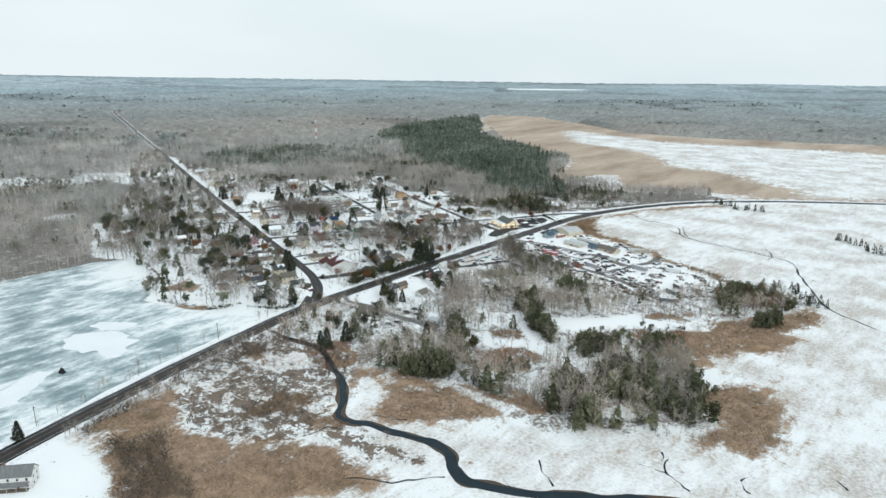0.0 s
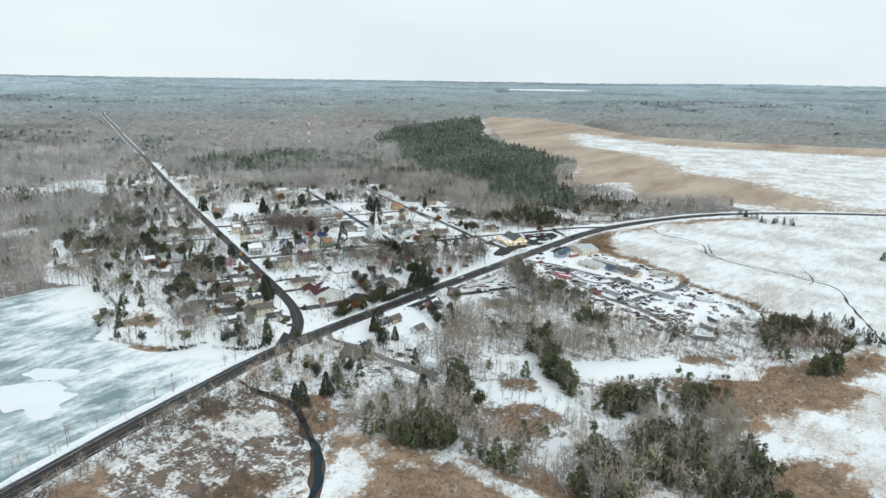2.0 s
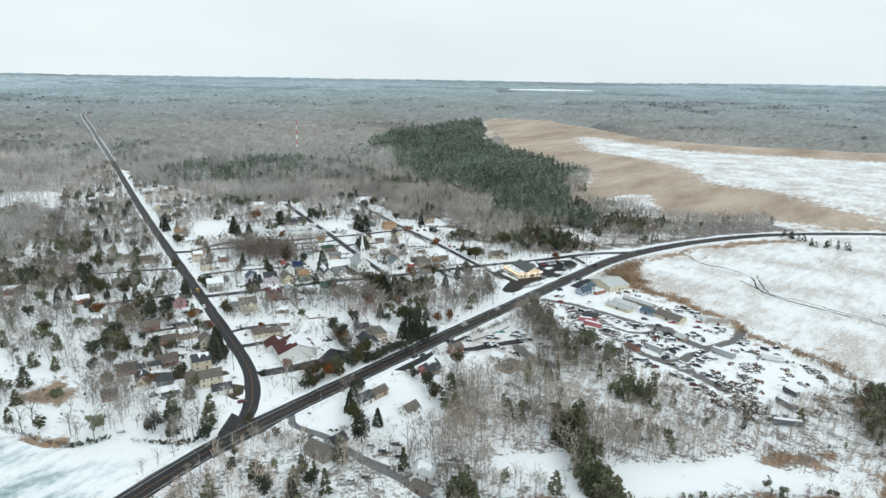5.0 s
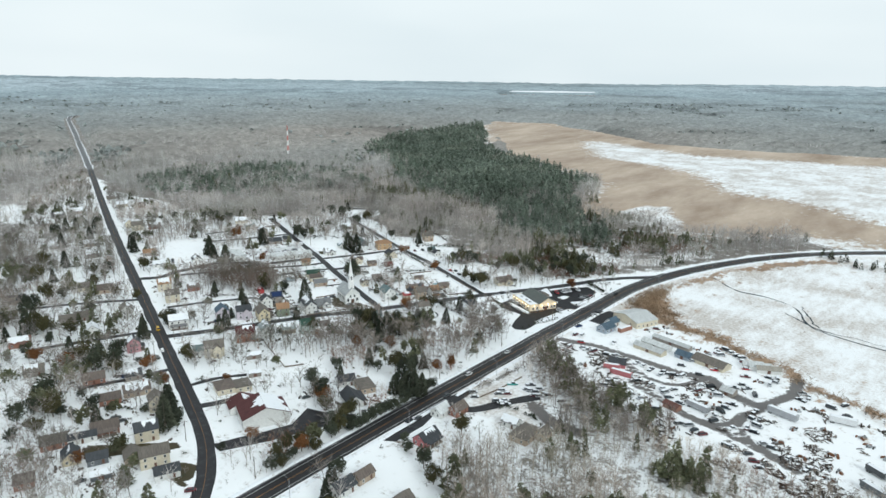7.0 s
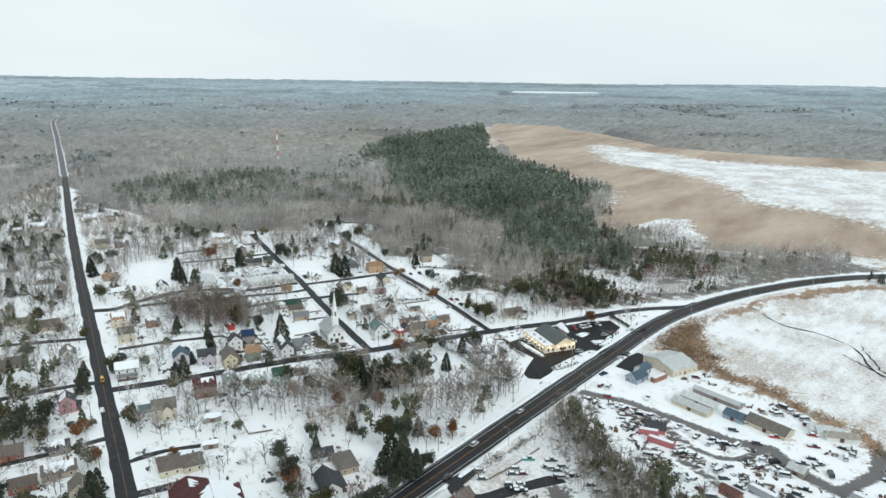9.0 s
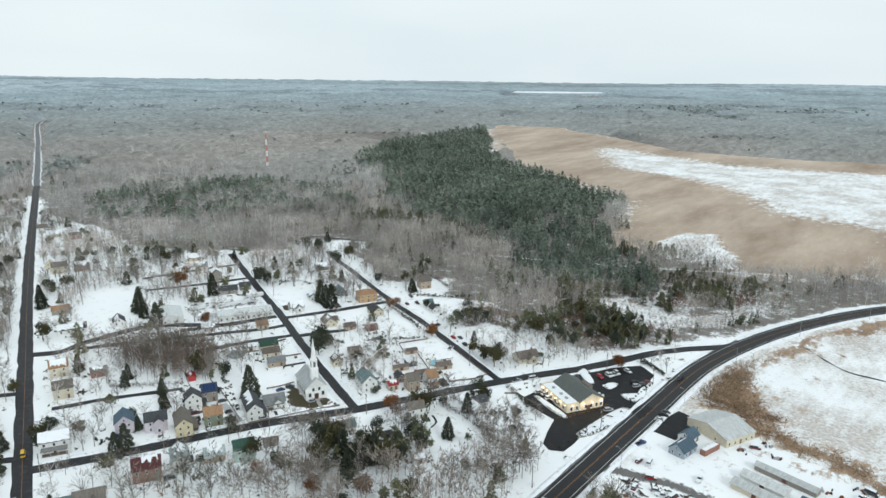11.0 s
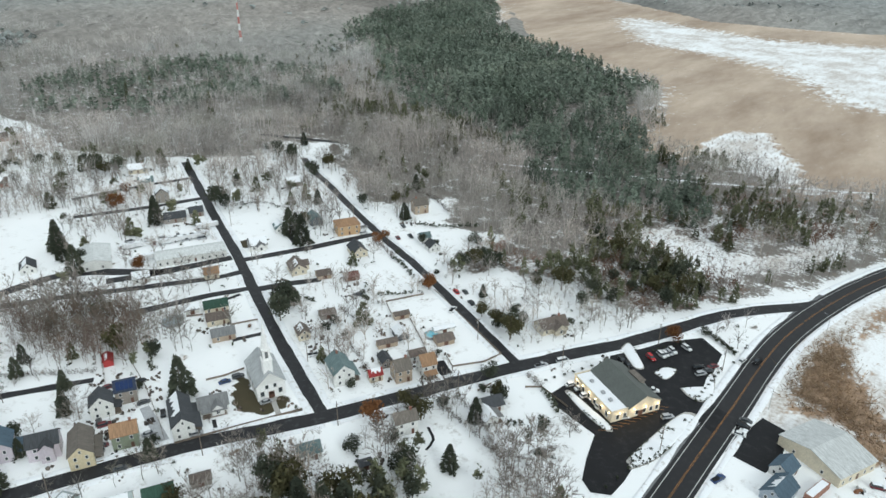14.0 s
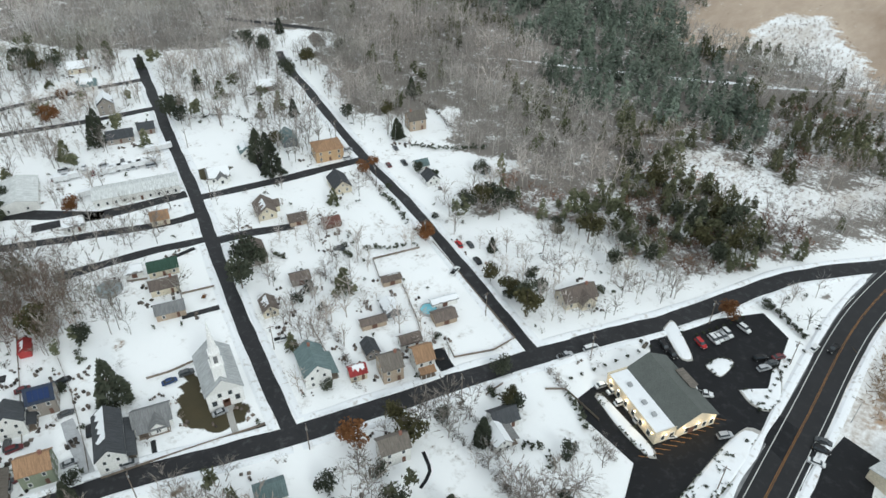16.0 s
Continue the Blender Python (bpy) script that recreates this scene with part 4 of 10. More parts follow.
class Geo:
    """Collects the vertices and faces of one mesh."""

    def __init__(self):
        self.v, self.f = [], []

    def box(self, x0, x1, y0, y1, z0, z1, taper=0.0):
        b, tx, ty = len(self.v), (x1 - x0) * taper / 2, (y1 - y0) * taper / 2
        self.v += [(x0, y0, z0), (x1, y0, z0), (x1, y1, z0), (x0, y1, z0), (x0 + tx, y0 + ty, z1), (x1 - tx, y0 + ty, z1), (x1 - tx, y1 - ty, z1), (x0 + tx, y1 - ty, z1)]
        self.f += [tuple(b + k for k in q_) for q_ in ((3, 2, 1, 0), (4, 5, 6, 7), (0, 1, 5, 4), (1, 2, 6, 5), (2, 3, 7, 6), (3, 0, 4, 7))]
        return self

    def loft(self, a, b):
        """Joins two rings of the same count, and closes both ends."""
        n, k = len(a), len(self.v)
        self.v += list(a) + list(b)
        self.f += [(k + i, k + (i + 1) % n, k + n + (i + 1) % n, k + n + i) for i in range(n)]
        self.f += [tuple(k + i for i in reversed(range(n))), tuple(k + n + i for i in range(n))]
        return self

    def tube(self, x, y, z0, z1, r0, r1, n=8):
        ring = [(math.cos(6.2832 * i / n), math.sin(6.2832 * i / n)) for i in range(n)]
        return self.loft([(x + r0 * c, y + r0 * s, z0) for c, s in ring], [(x + r1 * c, y + r1 * s, z1) for c, s in ring])

    @property
    def data(self):
        return self.v, self.f


def prism(v, t, a, b, ra, rb, sides=3):
    """A tapered stick from a to b."""
    a, b = np.array(a, float), np.array(b, float)
    d = b - a
    d /= np.linalg.norm(d) + 1e-9
    u = np.cross(d, (0.3, 0.9, 0.1) if abs(d[2]) > 0.8 else (0, 0, 1.0))
    u /= np.linalg.norm(u) + 1e-9
    w = np.cross(d, u)
    base = len(v)
    for p, r in ((a, ra), (b, rb)):
        for k in range(sides):
            g_ = 2 * math.pi * k / sides
            v.append(p + r * (u * math.cos(g_) + w * math.sin(g_)))
    for k in range(sides):
        k2 = (k + 1) % sides
        t.append((base + k, base + k2, base + sides + k2))
        t.append((base + k, base + sides + k2, base + sides + k))


ROOF = {"slate": ("dark slate-grey", (0.075, 0.08, 0.088)), "grey": ("mid-grey", (0.22, 0.225, 0.23)), "brown": ("brown", (0.175, 0.145, 0.128)), "navy": ("blue-black", (0.05, 0.064, 0.10)), "red": ("red", (0.33, 0.05, 0.05)), "teal": ("grey-teal", (0.17, 0.23, 0.235)),
        "taupe": ("weathered taupe", (0.185, 0.165, 0.145)), "tan": ("tan", (0.36, 0.225, 0.135)), "green": ("dark green", (0.05, 0.10, 0.075)), "rust": ("rusty red", (0.19, 0.095, 0.08)), "zinc": ("pale zinc", (0.66, 0.68, 0.68)), "maroon": ("maroon", (0.105, 0.04, 0.04)), "snow": ("snow-covered grey", (0.25, 0.25, 0.25)), "sheet": ("blue-grey sheet", (0.10, 0.145, 0.19)), "pale": ("pale grey", (0.50, 0.52, 0.53)), "sand": ("beige sheet", (0.42, 0.39, 0.34)), "mist": ("pale grey-green", (0.42, 0.47, 0.47))}
WALL = {"white": (0.74, 0.74, 0.72), "cream": (0.62, 0.56, 0.44), "tan": (0.42, 0.34, 0.26), "sage": (0.24, 0.27, 0.20), "taupe": (0.30, 0.27, 0.24), "sand": (0.55, 0.38, 0.22), "brick": (0.30, 0.15, 0.11), "yellow": (0.62, 0.54, 0.37), "pink": (0.60, 0.30, 0.33), "pinkwall": (0.50, 0.43, 0.44), "bluewall": (0.36, 0.41, 0.47), "lilac": (0.56, 0.51, 0.56), "mint": (0.42, 0.51, 0.47), "red": (0.42, 0.06, 0.06), "rose": (0.46, 0.17, 0.18), "slatewall": (0.14, 0.15, 0.16), "brownwall": (0.20, 0.12, 0.09), "rustwall": (0.28, 0.15, 0.11), "lit": (0.68, 0.60, 0.46)}
WALL_WORD = {"sage": "sage-green", "sand": "sand-coloured", "pinkwall": "dusty pink", "bluewall": "pale blue", "mint": "pale green", "slatewall": "dark grey", "brownwall": "brown", "rustwall": "rusty brown", "lit": "cream"}


def roof_mat(col):
    m = worn("shingle_roof", col, 0.85, 0.0, 0.18, 0.5, obvary=0.12)
    nt = m.node_tree
    b = nt.nodes["Principled BSDF"]
    src = b.inputs["Base Color"].links[0].from_socket
    streak = ramp(nt, noise_node(nt, 0.9, 3, (3.0, 0.4, 0.4)), [(0.35, 0.8), (0.65, 1.15)])
    nt.links.new(mix(nt, 1.0, src, streak, "MULTIPLY"), b.inputs["Base Color"])
    return m


M_ROOF = {k: roof_mat(tuple(x * 0.85 for x in c)) for k, (_, c) in ROOF.items()}
M_WALL = {k: worn("wall_paint", c, 0.7, 0.0, 0.08, 0.35, obvary=0.06, grime=tuple(x * 0.75 for x in c)) for k, c in WALL.items()}
M_GLASS, gnt, gb = nodes_of("window_glass", 0.12)
gnt.links.new(mix(gnt, noise_node(gnt, 0.8, 2), (0.02, 0.025, 0.03), (0.07, 0.08, 0.09)), gb.inputs["Base Color"])
gb.inputs["Specular IOR Level"].default_value = 0.5
M_FRAME = worn("white_trim", (0.74, 0.74, 0.72), 0.6, spread=0.06)
M_BRICK = worn("chimney_brick", (0.26, 0.13, 0.10), 0.9, scale=2.0)
M_DOOR = worn("door_paint", (0.13, 0.07, 0.05), 0.6)
M_WOOD = worn("weathered_wood", (0.20, 0.165, 0.135), 0.85, scale=1.5, obvary=0.2)
M_STEEL = worn("galvanised_steel", (0.42, 0.43, 0.44), 0.45, 0.6)
M_TYRE = worn("tyre_rubber", (0.022, 0.022, 0.023), 0.9)
M_RUSTY = worn("rusty_iron", (0.17, 0.085, 0.05), 0.9, 0.1, 0.4, 1.0, obvary=0.3)
M_PANEL = worn("solar_panel", (0.02, 0.04, 0.12), 0.25, 0.2)
M_CONCRETE = worn("concrete", (0.40, 0.39, 0.37), 0.85, scale=0.8)
PANE = mesh_of("pane", *Geo().box(-0.40, 0.40, -0.015, 0.015, -0.60, 0.60).data, M_GLASS)


def casement(glazed):
    """One connected window: a frame, and in it, where glazed, a recessed pane on both faces."""
    g_ = Geo()
    for side in (-1, 1):
        for hx, hz, y in ((0.52, 0.74, 0.05), (0.40, 0.60, 0.05), (0.40, 0.60, 0.018)):
            g_.v += [(-hx, side * y, -hz), (hx, side * y, -hz), (hx, side * y, hz), (-hx, side * y, hz)]
    for b in (0, 12):
        g_.f += [(b + k, b + (k + 1) % 4, b + 4 + (k + 1) % 4, b + 4 + k) for k in range(4)] + [(b + 4 + k, b + 4 + (k + 1) % 4, b + 8 + (k + 1) % 4, b + 8 + k) for k in range(4)]
    g_.f += [(k, (k + 1) % 4, 12 + (k + 1) % 4, 12 + k) for k in range(4)]
    if glazed:
        g_.f += [(8, 9, 10, 11), (20, 21, 22, 23)]
    me = mesh_of("window", *g_.data, [M_FRAME, M_GLASS])
    for f in list(me.polygons)[20:]:
        f.material_index = 1
    return me


FRAME_MESH, GLAZED = casement(False), casement(True)
DOOR_MESH = mesh_of("door", *Geo().box(-0.5, 0.5, -0.05, 0.05, 0, 2.1).box(-0.32, 0.32, -0.08, 0.05, 1.2, 1.9).data, M_DOOR)


def window(parent, x, y, z, rz, s=1.0):
    near = abs(parent.matrix_basis.translation.x + 468) < 90 and parent.matrix_basis.translation.y > 456
    w = part("window", FRAME_MESH if near else GLAZED, parent=parent, at=pose(x, y, z, 0, 0, rz) @ Matrix.Diagonal((s, 1, s, 1)))
    if near:
        part("pane", PANE, parent=w)


def gable(w, d, he, hr, over=0.35, thick=0.18):
    """Walls with gable ends, and a roof of two slabs; the ridge runs along x."""
    x, y = w / 2, d / 2
    walls = Geo().loft([(-x, -y, 0), (-x, y, 0), (-x, y, he), (-x, 0, hr), (-x, -y, he)][::-1], [(x, -y, 0), (x, y, 0), (x, y, he), (x, 0, hr), (x, -y, he)][::-1])
    k = (hr - he) / y
    e, ze = y + over, he - k * over
    t = thick * math.hypot(1, k)
    ring = [(-e, ze), (0, hr), (e, ze), (e, ze + t), (0, hr + t), (-e, ze + t)]
    xe = x + over
    roof = Geo().loft([(-xe, a, b + 0.02) for a, b in ring], [(xe, a, b + 0.02) for a, b in ring])
    return walls, roof, k, t


def hipped(w, d, he, hr, over=0.4, thick=0.2):
    x, y = w / 2, d / 2
    walls = Geo().box(-x, x, -y, y, 0, he)
    xe, ye, r = x + over, y + over, max(0.3, x - y)
    roof = Geo().box(-xe, xe, -ye, ye, he, he + thick)
    b = len(roof.v)
    roof.v += [(-xe, -ye, he + thick), (xe, -ye, he + thick), (xe, ye, he + thick), (-xe, ye, he + thick), (-r, 0, hr), (r, 0, hr)]
    roof.f += [(b, b + 1, b + 5, b + 4), (b + 1, b + 2, b + 5), (b + 2, b + 3, b + 4, b + 5), (b + 3, b, b + 4)]
    return walls, roof


def snow_sheet(w, d, he, hr, k, t, share, side, seed):
    """Snow left on one slope, with an uneven lower edge."""
    rng = np.random.default_rng(seed)
    n, g_ = 10, Geo()
    xs = np.linspace(-w / 2 - 0.3, w / 2 + 0.3, n)
    if share < 0.95:
        c0, half = rng.uniform(-0.15, 0.15) * w, w * (0.2 + share * 0.33)
        xs = np.linspace(max(xs[0], c0 - half), min(xs[-1], c0 + half), n)
    low = np.clip(share + rng.uniform(-0.22, 0.3, n), 0.15, 1.0) * (d / 2 + 0.3)
    top = np.zeros(n) + 0.05
    for z_up in (0.0, 0.14):
        for x_, l, u in zip(xs, low, top):
            g_.v.append((x_, side * u, hr + t - k * u + 0.025 + z_up))
            g_.v.append((x_, side * l, hr + t - k * l + 0.025 + z_up * 0.6))
    for i in range(n - 1):
        a, m = 2 * i, 2 * n + 2 * i
        g_.f += [(m, m + 2, m + 3, m + 1), (a + 1, a + 3, m + 3, m + 1), (a, m, m + 2, a + 2)]
    g_.f += [(0, 1, 2 * n + 1, 2 * n), (2 * n - 2, 2 * n - 1, 4 * n - 1, 4 * n - 2)]
    return g_.data


HOUSE_NO = [0]


def house(x, y, rot, w, d, storeys, roof, wall, porch=False, chim=False, ell=False, snow=0.0, hip=False, shed=False, low=False, panels=False, name=""):
    HOUSE_NO[0] += 1
    n = HOUSE_NO[0]
    rng = np.random.default_rng(n)
    tint = WALL_WORD.get(wall, wall)
    kind = name or ("shed" if shed else "store_building" if low else "house")
    size = "small single-storey" if shed else "long low" if low else "two-storey" if storeys == 2 else "single-storey"
    more = " and a front porch" if porch else " and a brick chimney" if chim else " patched with snow" if snow else " and a cross gable" if ell else ""
    what = "outbuilding" if shed else "commercial building" if low else "house"
    base = thing(kind, None, f"{size} {tint} {what} with {ROOF[roof][0]} roof{more}", "shed" if shed else "building" if low else "house", "houses of the town", at=pose(x, y, 0, 0, 0, rot))
    FOOTPRINTS.append((x, y, 0.5 * math.hypot(w, d) * 0.92))
    he = 2.3 if shed else 4.0 if low else 2.75 * storeys + 0.2
    hr = he + d * (0.12 if low else 0.28 if shed else 0.40 if storeys == 1 else 0.42)
    mw, mr = M_WALL[wall], M_ROOF[roof]
    if hip:
        hr = he + d * 0.26
        wv, rv = hipped(w, d, he, hr)
    else:
        wv, rv, k, t = gable(w, d, he, hr)
    part("wall", wv.data, mw, base)
    part("roof", rv.data, mr, base)
    if not hip and (snow or roof == "snow"):
        share = 1.0 if roof == "snow" else snow
        for side in ((-1, 1) if roof == "snow" or rng.random() < 0.35 else (int(rng.choice([-1, 1])),)):
            part("roof_snow", snow_sheet(w, d, he, hr, k, t, share, side, n * 3 + side), M_SNOW, base, "patch of snow left on the roof")
    step = 3.4
    if not shed:
        for s in range(storeys):
            z = 1.6 + 2.75 * s
            cols = max(2, int(w / step))
            for j in range(cols):
                u = -w / 2 + w * (j + 0.5) / cols
                for side in (-1, 1):
                    if s == 0 and j == cols // 2 and side < 0:
                        part("door", DOOR_MESH, parent=base, at=pose(u, -d / 2 - 0.03, 0.15))
                        continue
                    window(base, u, side * (d / 2 + 0.03), z, 0, 1.05)
            for side in (-1, 1):
                for u in (-d * 0.23, d * 0.23):
                    window(base, side * (w / 2 + 0.03), u, z, 90)
        if not hip and not low:
            for side in (-1, 1):
                window(base, side * (w / 2 + 0.03), 0, he + (hr - he) * 0.35, 90, 0.8)
    else:
        part("door", DOOR_MESH, parent=base, at=pose(0, -d / 2 - 0.03, 0.05) @ Matrix.Diagonal((1.8, 1, 0.95, 1)))
    if porch:
        p = part("porch", Geo().box(-w * 0.42, w * 0.42, -d / 2 - 2.3, -d / 2 - 0.01, 0.0, 0.4).data, M_WOOD, base, "wooden front porch")
        g_ = Geo().loft([(-w * 0.44, -d / 2 - 2.6, 2.5), (-w * 0.44, -d / 2 - 0.02, 3.2), (-w * 0.44, -d / 2 - 0.02, 3.35), (-w * 0.44, -d / 2 - 2.6, 2.65)], [(w * 0.44, -d / 2 - 2.6, 2.5), (w * 0.44, -d / 2 - 0.02, 3.2), (w * 0.44, -d / 2 - 0.02, 3.35), (w * 0.44, -d / 2 - 2.6, 2.65)])
        part("porch_roof", g_.data, mr, p)
        for u in (-0.4, -0.13, 0.13, 0.4):
            part("porch_post", Geo().box(w * u - 0.07, w * u + 0.07, -d / 2 - 2.3, -d / 2 - 2.16, 0.4, 2.56).data, M_FRAME, p)
    if chim:
        u = w * 0.28 * (1 if n % 2 else -1)
        part("chimney", Geo().box(u - 0.4, u + 0.4, -0.35, 0.35, he * 0.6, hr + 1.0).box(u - 0.47, u + 0.47, -0.42, 0.42, hr + 1.0, hr + 1.15).data, M_BRICK, base, "red brick chimney")
    if ell:
        wv, rv, k2, t2 = gable(d * 0.95, w * 0.42, he, he + w * 0.19)
        turn = Matrix.Translation((w * 0.12, -d * 0.32, 0)) @ pose(0, 0, 0, 0, 0, 90)
        wing = part("front_wing", wv.data, mw, base, at=turn @ Matrix.Diagonal((1, 1, 0.99, 1)))
        part("wing_roof", rv.data, mr, wing)
        window(base, w * 0.12, -d * 0.32 - d * 0.475 - 0.04, 1.65, 0, 1.3)
    if panels:
        kk = (hr - he) / (d / 2)
        for j in range(4):
            u = -w / 2 + 0.7 + j * (w - 1.4) / 4
            ww = (w - 1.4) / 4 - 0.12
            zz = lambda yy: hr + t - kk * abs(yy) + 0.09
            part("solar_panel", Geo().loft([(u, -d * 0.46, zz(d * 0.46)), (u + ww, -d * 0.46, zz(d * 0.46)), (u + ww, -d * 0.10, zz(d * 0.10)), (u, -d * 0.10, zz(d * 0.10))], [(u, -d * 0.46, zz(d * 0.46) + 0.05), (u + ww, -d * 0.46, zz(d * 0.46) + 0.05), (u + ww, -d * 0.10, zz(d * 0.10) + 0.05), (u, -d * 0.10, zz(d * 0.10) + 0.05)]).data, M_PANEL, base, "blue solar panel")
    return base


# ---- vehicles ----
PAINT = {"white": ("white", (0.72, 0.73, 0.74)), "black": ("black", (0.018, 0.018, 0.02)), "grey": ("dark grey", (0.09, 0.095, 0.10)), "silver": ("silver", (0.42, 0.43, 0.45)), "red": ("red", (0.42, 0.03, 0.035)), "blue": ("dark blue", (0.03, 0.06, 0.16)), "teal": ("teal", (0.05, 0.30, 0.27)), "yellow": ("yellow", (0.75, 0.48, 0.04)), "maroon": ("maroon", (0.14, 0.035, 0.04)), "slate": ("slate blue", (0.06, 0.075, 0.09))}
M_PAINT = {k: worn("car_paint", c, 0.35, 0.2, 0.06, 0.8) for k, (_, c) in PAINT.items()}
wheel_ring = [(0.33 * math.cos(a), 0.33 * math.sin(a)) for a in np.arange(8) * 0.7854]
WHEEL = mesh_of("wheel", *Geo().loft([(a, -0.11, b) for a, b in wheel_ring], [(a, 0.11, b) for a, b in wheel_ring]).loft([(a * 0.6, -0.125, b * 0.6) for a, b in wheel_ring], [(a * 0.6, 0.125, b * 0.6) for a, b in wheel_ring]).data, [M_TYRE, M_STEEL])
for f in list(WHEEL.polygons)[10:]:
    f.material_index = 1
SHAPES = {"sedan": (4.7, 1.8, 0.88, 1.45, (-0.36, -0.22, 0.14, 0.30)), "suv": (4.8, 1.9, 1.0, 1.75, (-0.47, -0.40, 0.12, 0.27)), "pickup": (5.6, 1.95, 1.0, 1.85, (-0.10, -0.06, 0.14, 0.26)), "van": (5.4, 2.0, 1.1, 2.1, (-0.49, -0.47, 0.24, 0.40))}
CARS = {}


def car(x, y, rot, shape="sedan", paint="white", snowy=False, group="parked cars"):
    key = (shape, paint, snowy)
    FOOTPRINTS.append((x, y, 2.2))
    if key in CARS:
        return tagged(copy_thing(CARS[key], pose(x, y, GRADE(x, y), 0, 0, rot)), group=group)
    l, w, hb, hc, (c0, c1, c2, c3) = SHAPES[shape]
    word = {"suv": "sport utility", "van": "panel"}.get(shape, "")
    kind = {"suv": "car", "sedan": "car", "van": "van", "pickup": "pickup_truck"}[shape]
    noun = kind.replace("_", " ")
    label = f"{PAINT[paint][0]} {word + ' ' if word else ''}{noun} " + ("parked under a layer of snow" if snowy else "with dark windows, cleared of snow")
    base = thing(kind, None, label, noun, group, at=pose(x, y, GRADE(x, y), 0, 0, rot))
    y_, b = w / 2, Geo()
    b.loft([(-l / 2, -y_ * 0.9, 0.30), (-l / 2, y_ * 0.9, 0.30), (-l / 2 + 0.06, y_ * 0.86, hb * 0.95), (-l / 2 + 0.06, -y_ * 0.86, hb * 0.95)], [(-l * 0.36, -y_, 0.24), (-l * 0.36, y_, 0.24), (-l * 0.36, y_ * 0.95, hb), (-l * 0.36, -y_ * 0.95, hb)])
    b.loft([(-l * 0.36, -y_, 0.24), (-l * 0.36, y_, 0.24), (-l * 0.36, y_ * 0.95, hb), (-l * 0.36, -y_ * 0.95, hb)], [(l * 0.28, -y_, 0.24), (l * 0.28, y_, 0.24), (l * 0.28, y_ * 0.95, hb), (l * 0.28, -y_ * 0.95, hb)])
    b.loft([(l * 0.28, -y_, 0.24), (l * 0.28, y_, 0.24), (l * 0.28, y_ * 0.95, hb), (l * 0.28, -y_ * 0.95, hb)], [(l / 2, -y_ * 0.84, 0.32), (l / 2, y_ * 0.84, 0.32), (l / 2 - 0.08, y_ * 0.8, hb * 0.78), (l / 2 - 0.08, -y_ * 0.8, hb * 0.78)])
    part("body", b.data, M_PAINT[paint], base)
    glass = Geo().loft([(l * c0, -y_ * 0.9, hb), (l * c3, -y_ * 0.9, hb), (l * c3, y_ * 0.9, hb), (l * c0, y_ * 0.9, hb)], [(l * c1, -y_ * 0.72, hc - 0.06), (l * c2, -y_ * 0.72, hc - 0.06), (l * c2, y_ * 0.72, hc - 0.06), (l * c1, y_ * 0.72, hc - 0.06)])
    part("window", glass.data, M_GLASS, base, "dark tinted car windows")
    part("roof_panel", Geo().box(l * c1 - 0.05, l * c2 + 0.05, -y_ * 0.76, y_ * 0.76, hc - 0.058, hc, 0.06).data, M_PAINT[paint], base)
    if shape == "pickup":
        part("cargo_bed", Geo().box(-l * 0.47, -l * 0.12, -y_ * 0.8, y_ * 0.8, hb + 0.003, hb + 0.03).data, M_TYRE, base)
    for u in (-0.31, 0.31):
        for v in (-1, 1):
            part("wheel", WHEEL, parent=base, at=pose(l * u, v * (y_ - 0.08), 0.33))
    if snowy:
        part("snow_load", Geo().box(l * c1 - 0.15, l * c2 + 0.2, -y_ * 0.8, y_ * 0.8, hc + 0.003, hc + 0.2, 0.12).box(l * c3 - 0.05, l * 0.49, -y_ * 0.86, y_ * 0.86, hb + 0.004, hb + 0.12, 0.12).box(-l * 0.48, l * c0 - 0.02, -y_ * 0.86, y_ * 0.86, hb + 0.004, hb + 0.16, 0.06).data, M_SNOW, base, "layer of snow on the car")
    else:
        for v in (-0.6, 0.6):
            part("headlight", Geo().box(l / 2 - 0.10, l / 2 + 0.005, v - 0.17, v + 0.17, hb * 0.58, hb * 0.74).data, M_FRAME, base)
    CARS[key] = base
    return base


def GRADE(x, y):
    """Height of the paved surface under a vehicle."""
    if any(inside([x], [y], p)[0] for p in PAVED):
        return 0.075
    return 0.085 if any(line_gap([x], [y], p)[0] < h for p, h in W_ALL) else 0.0


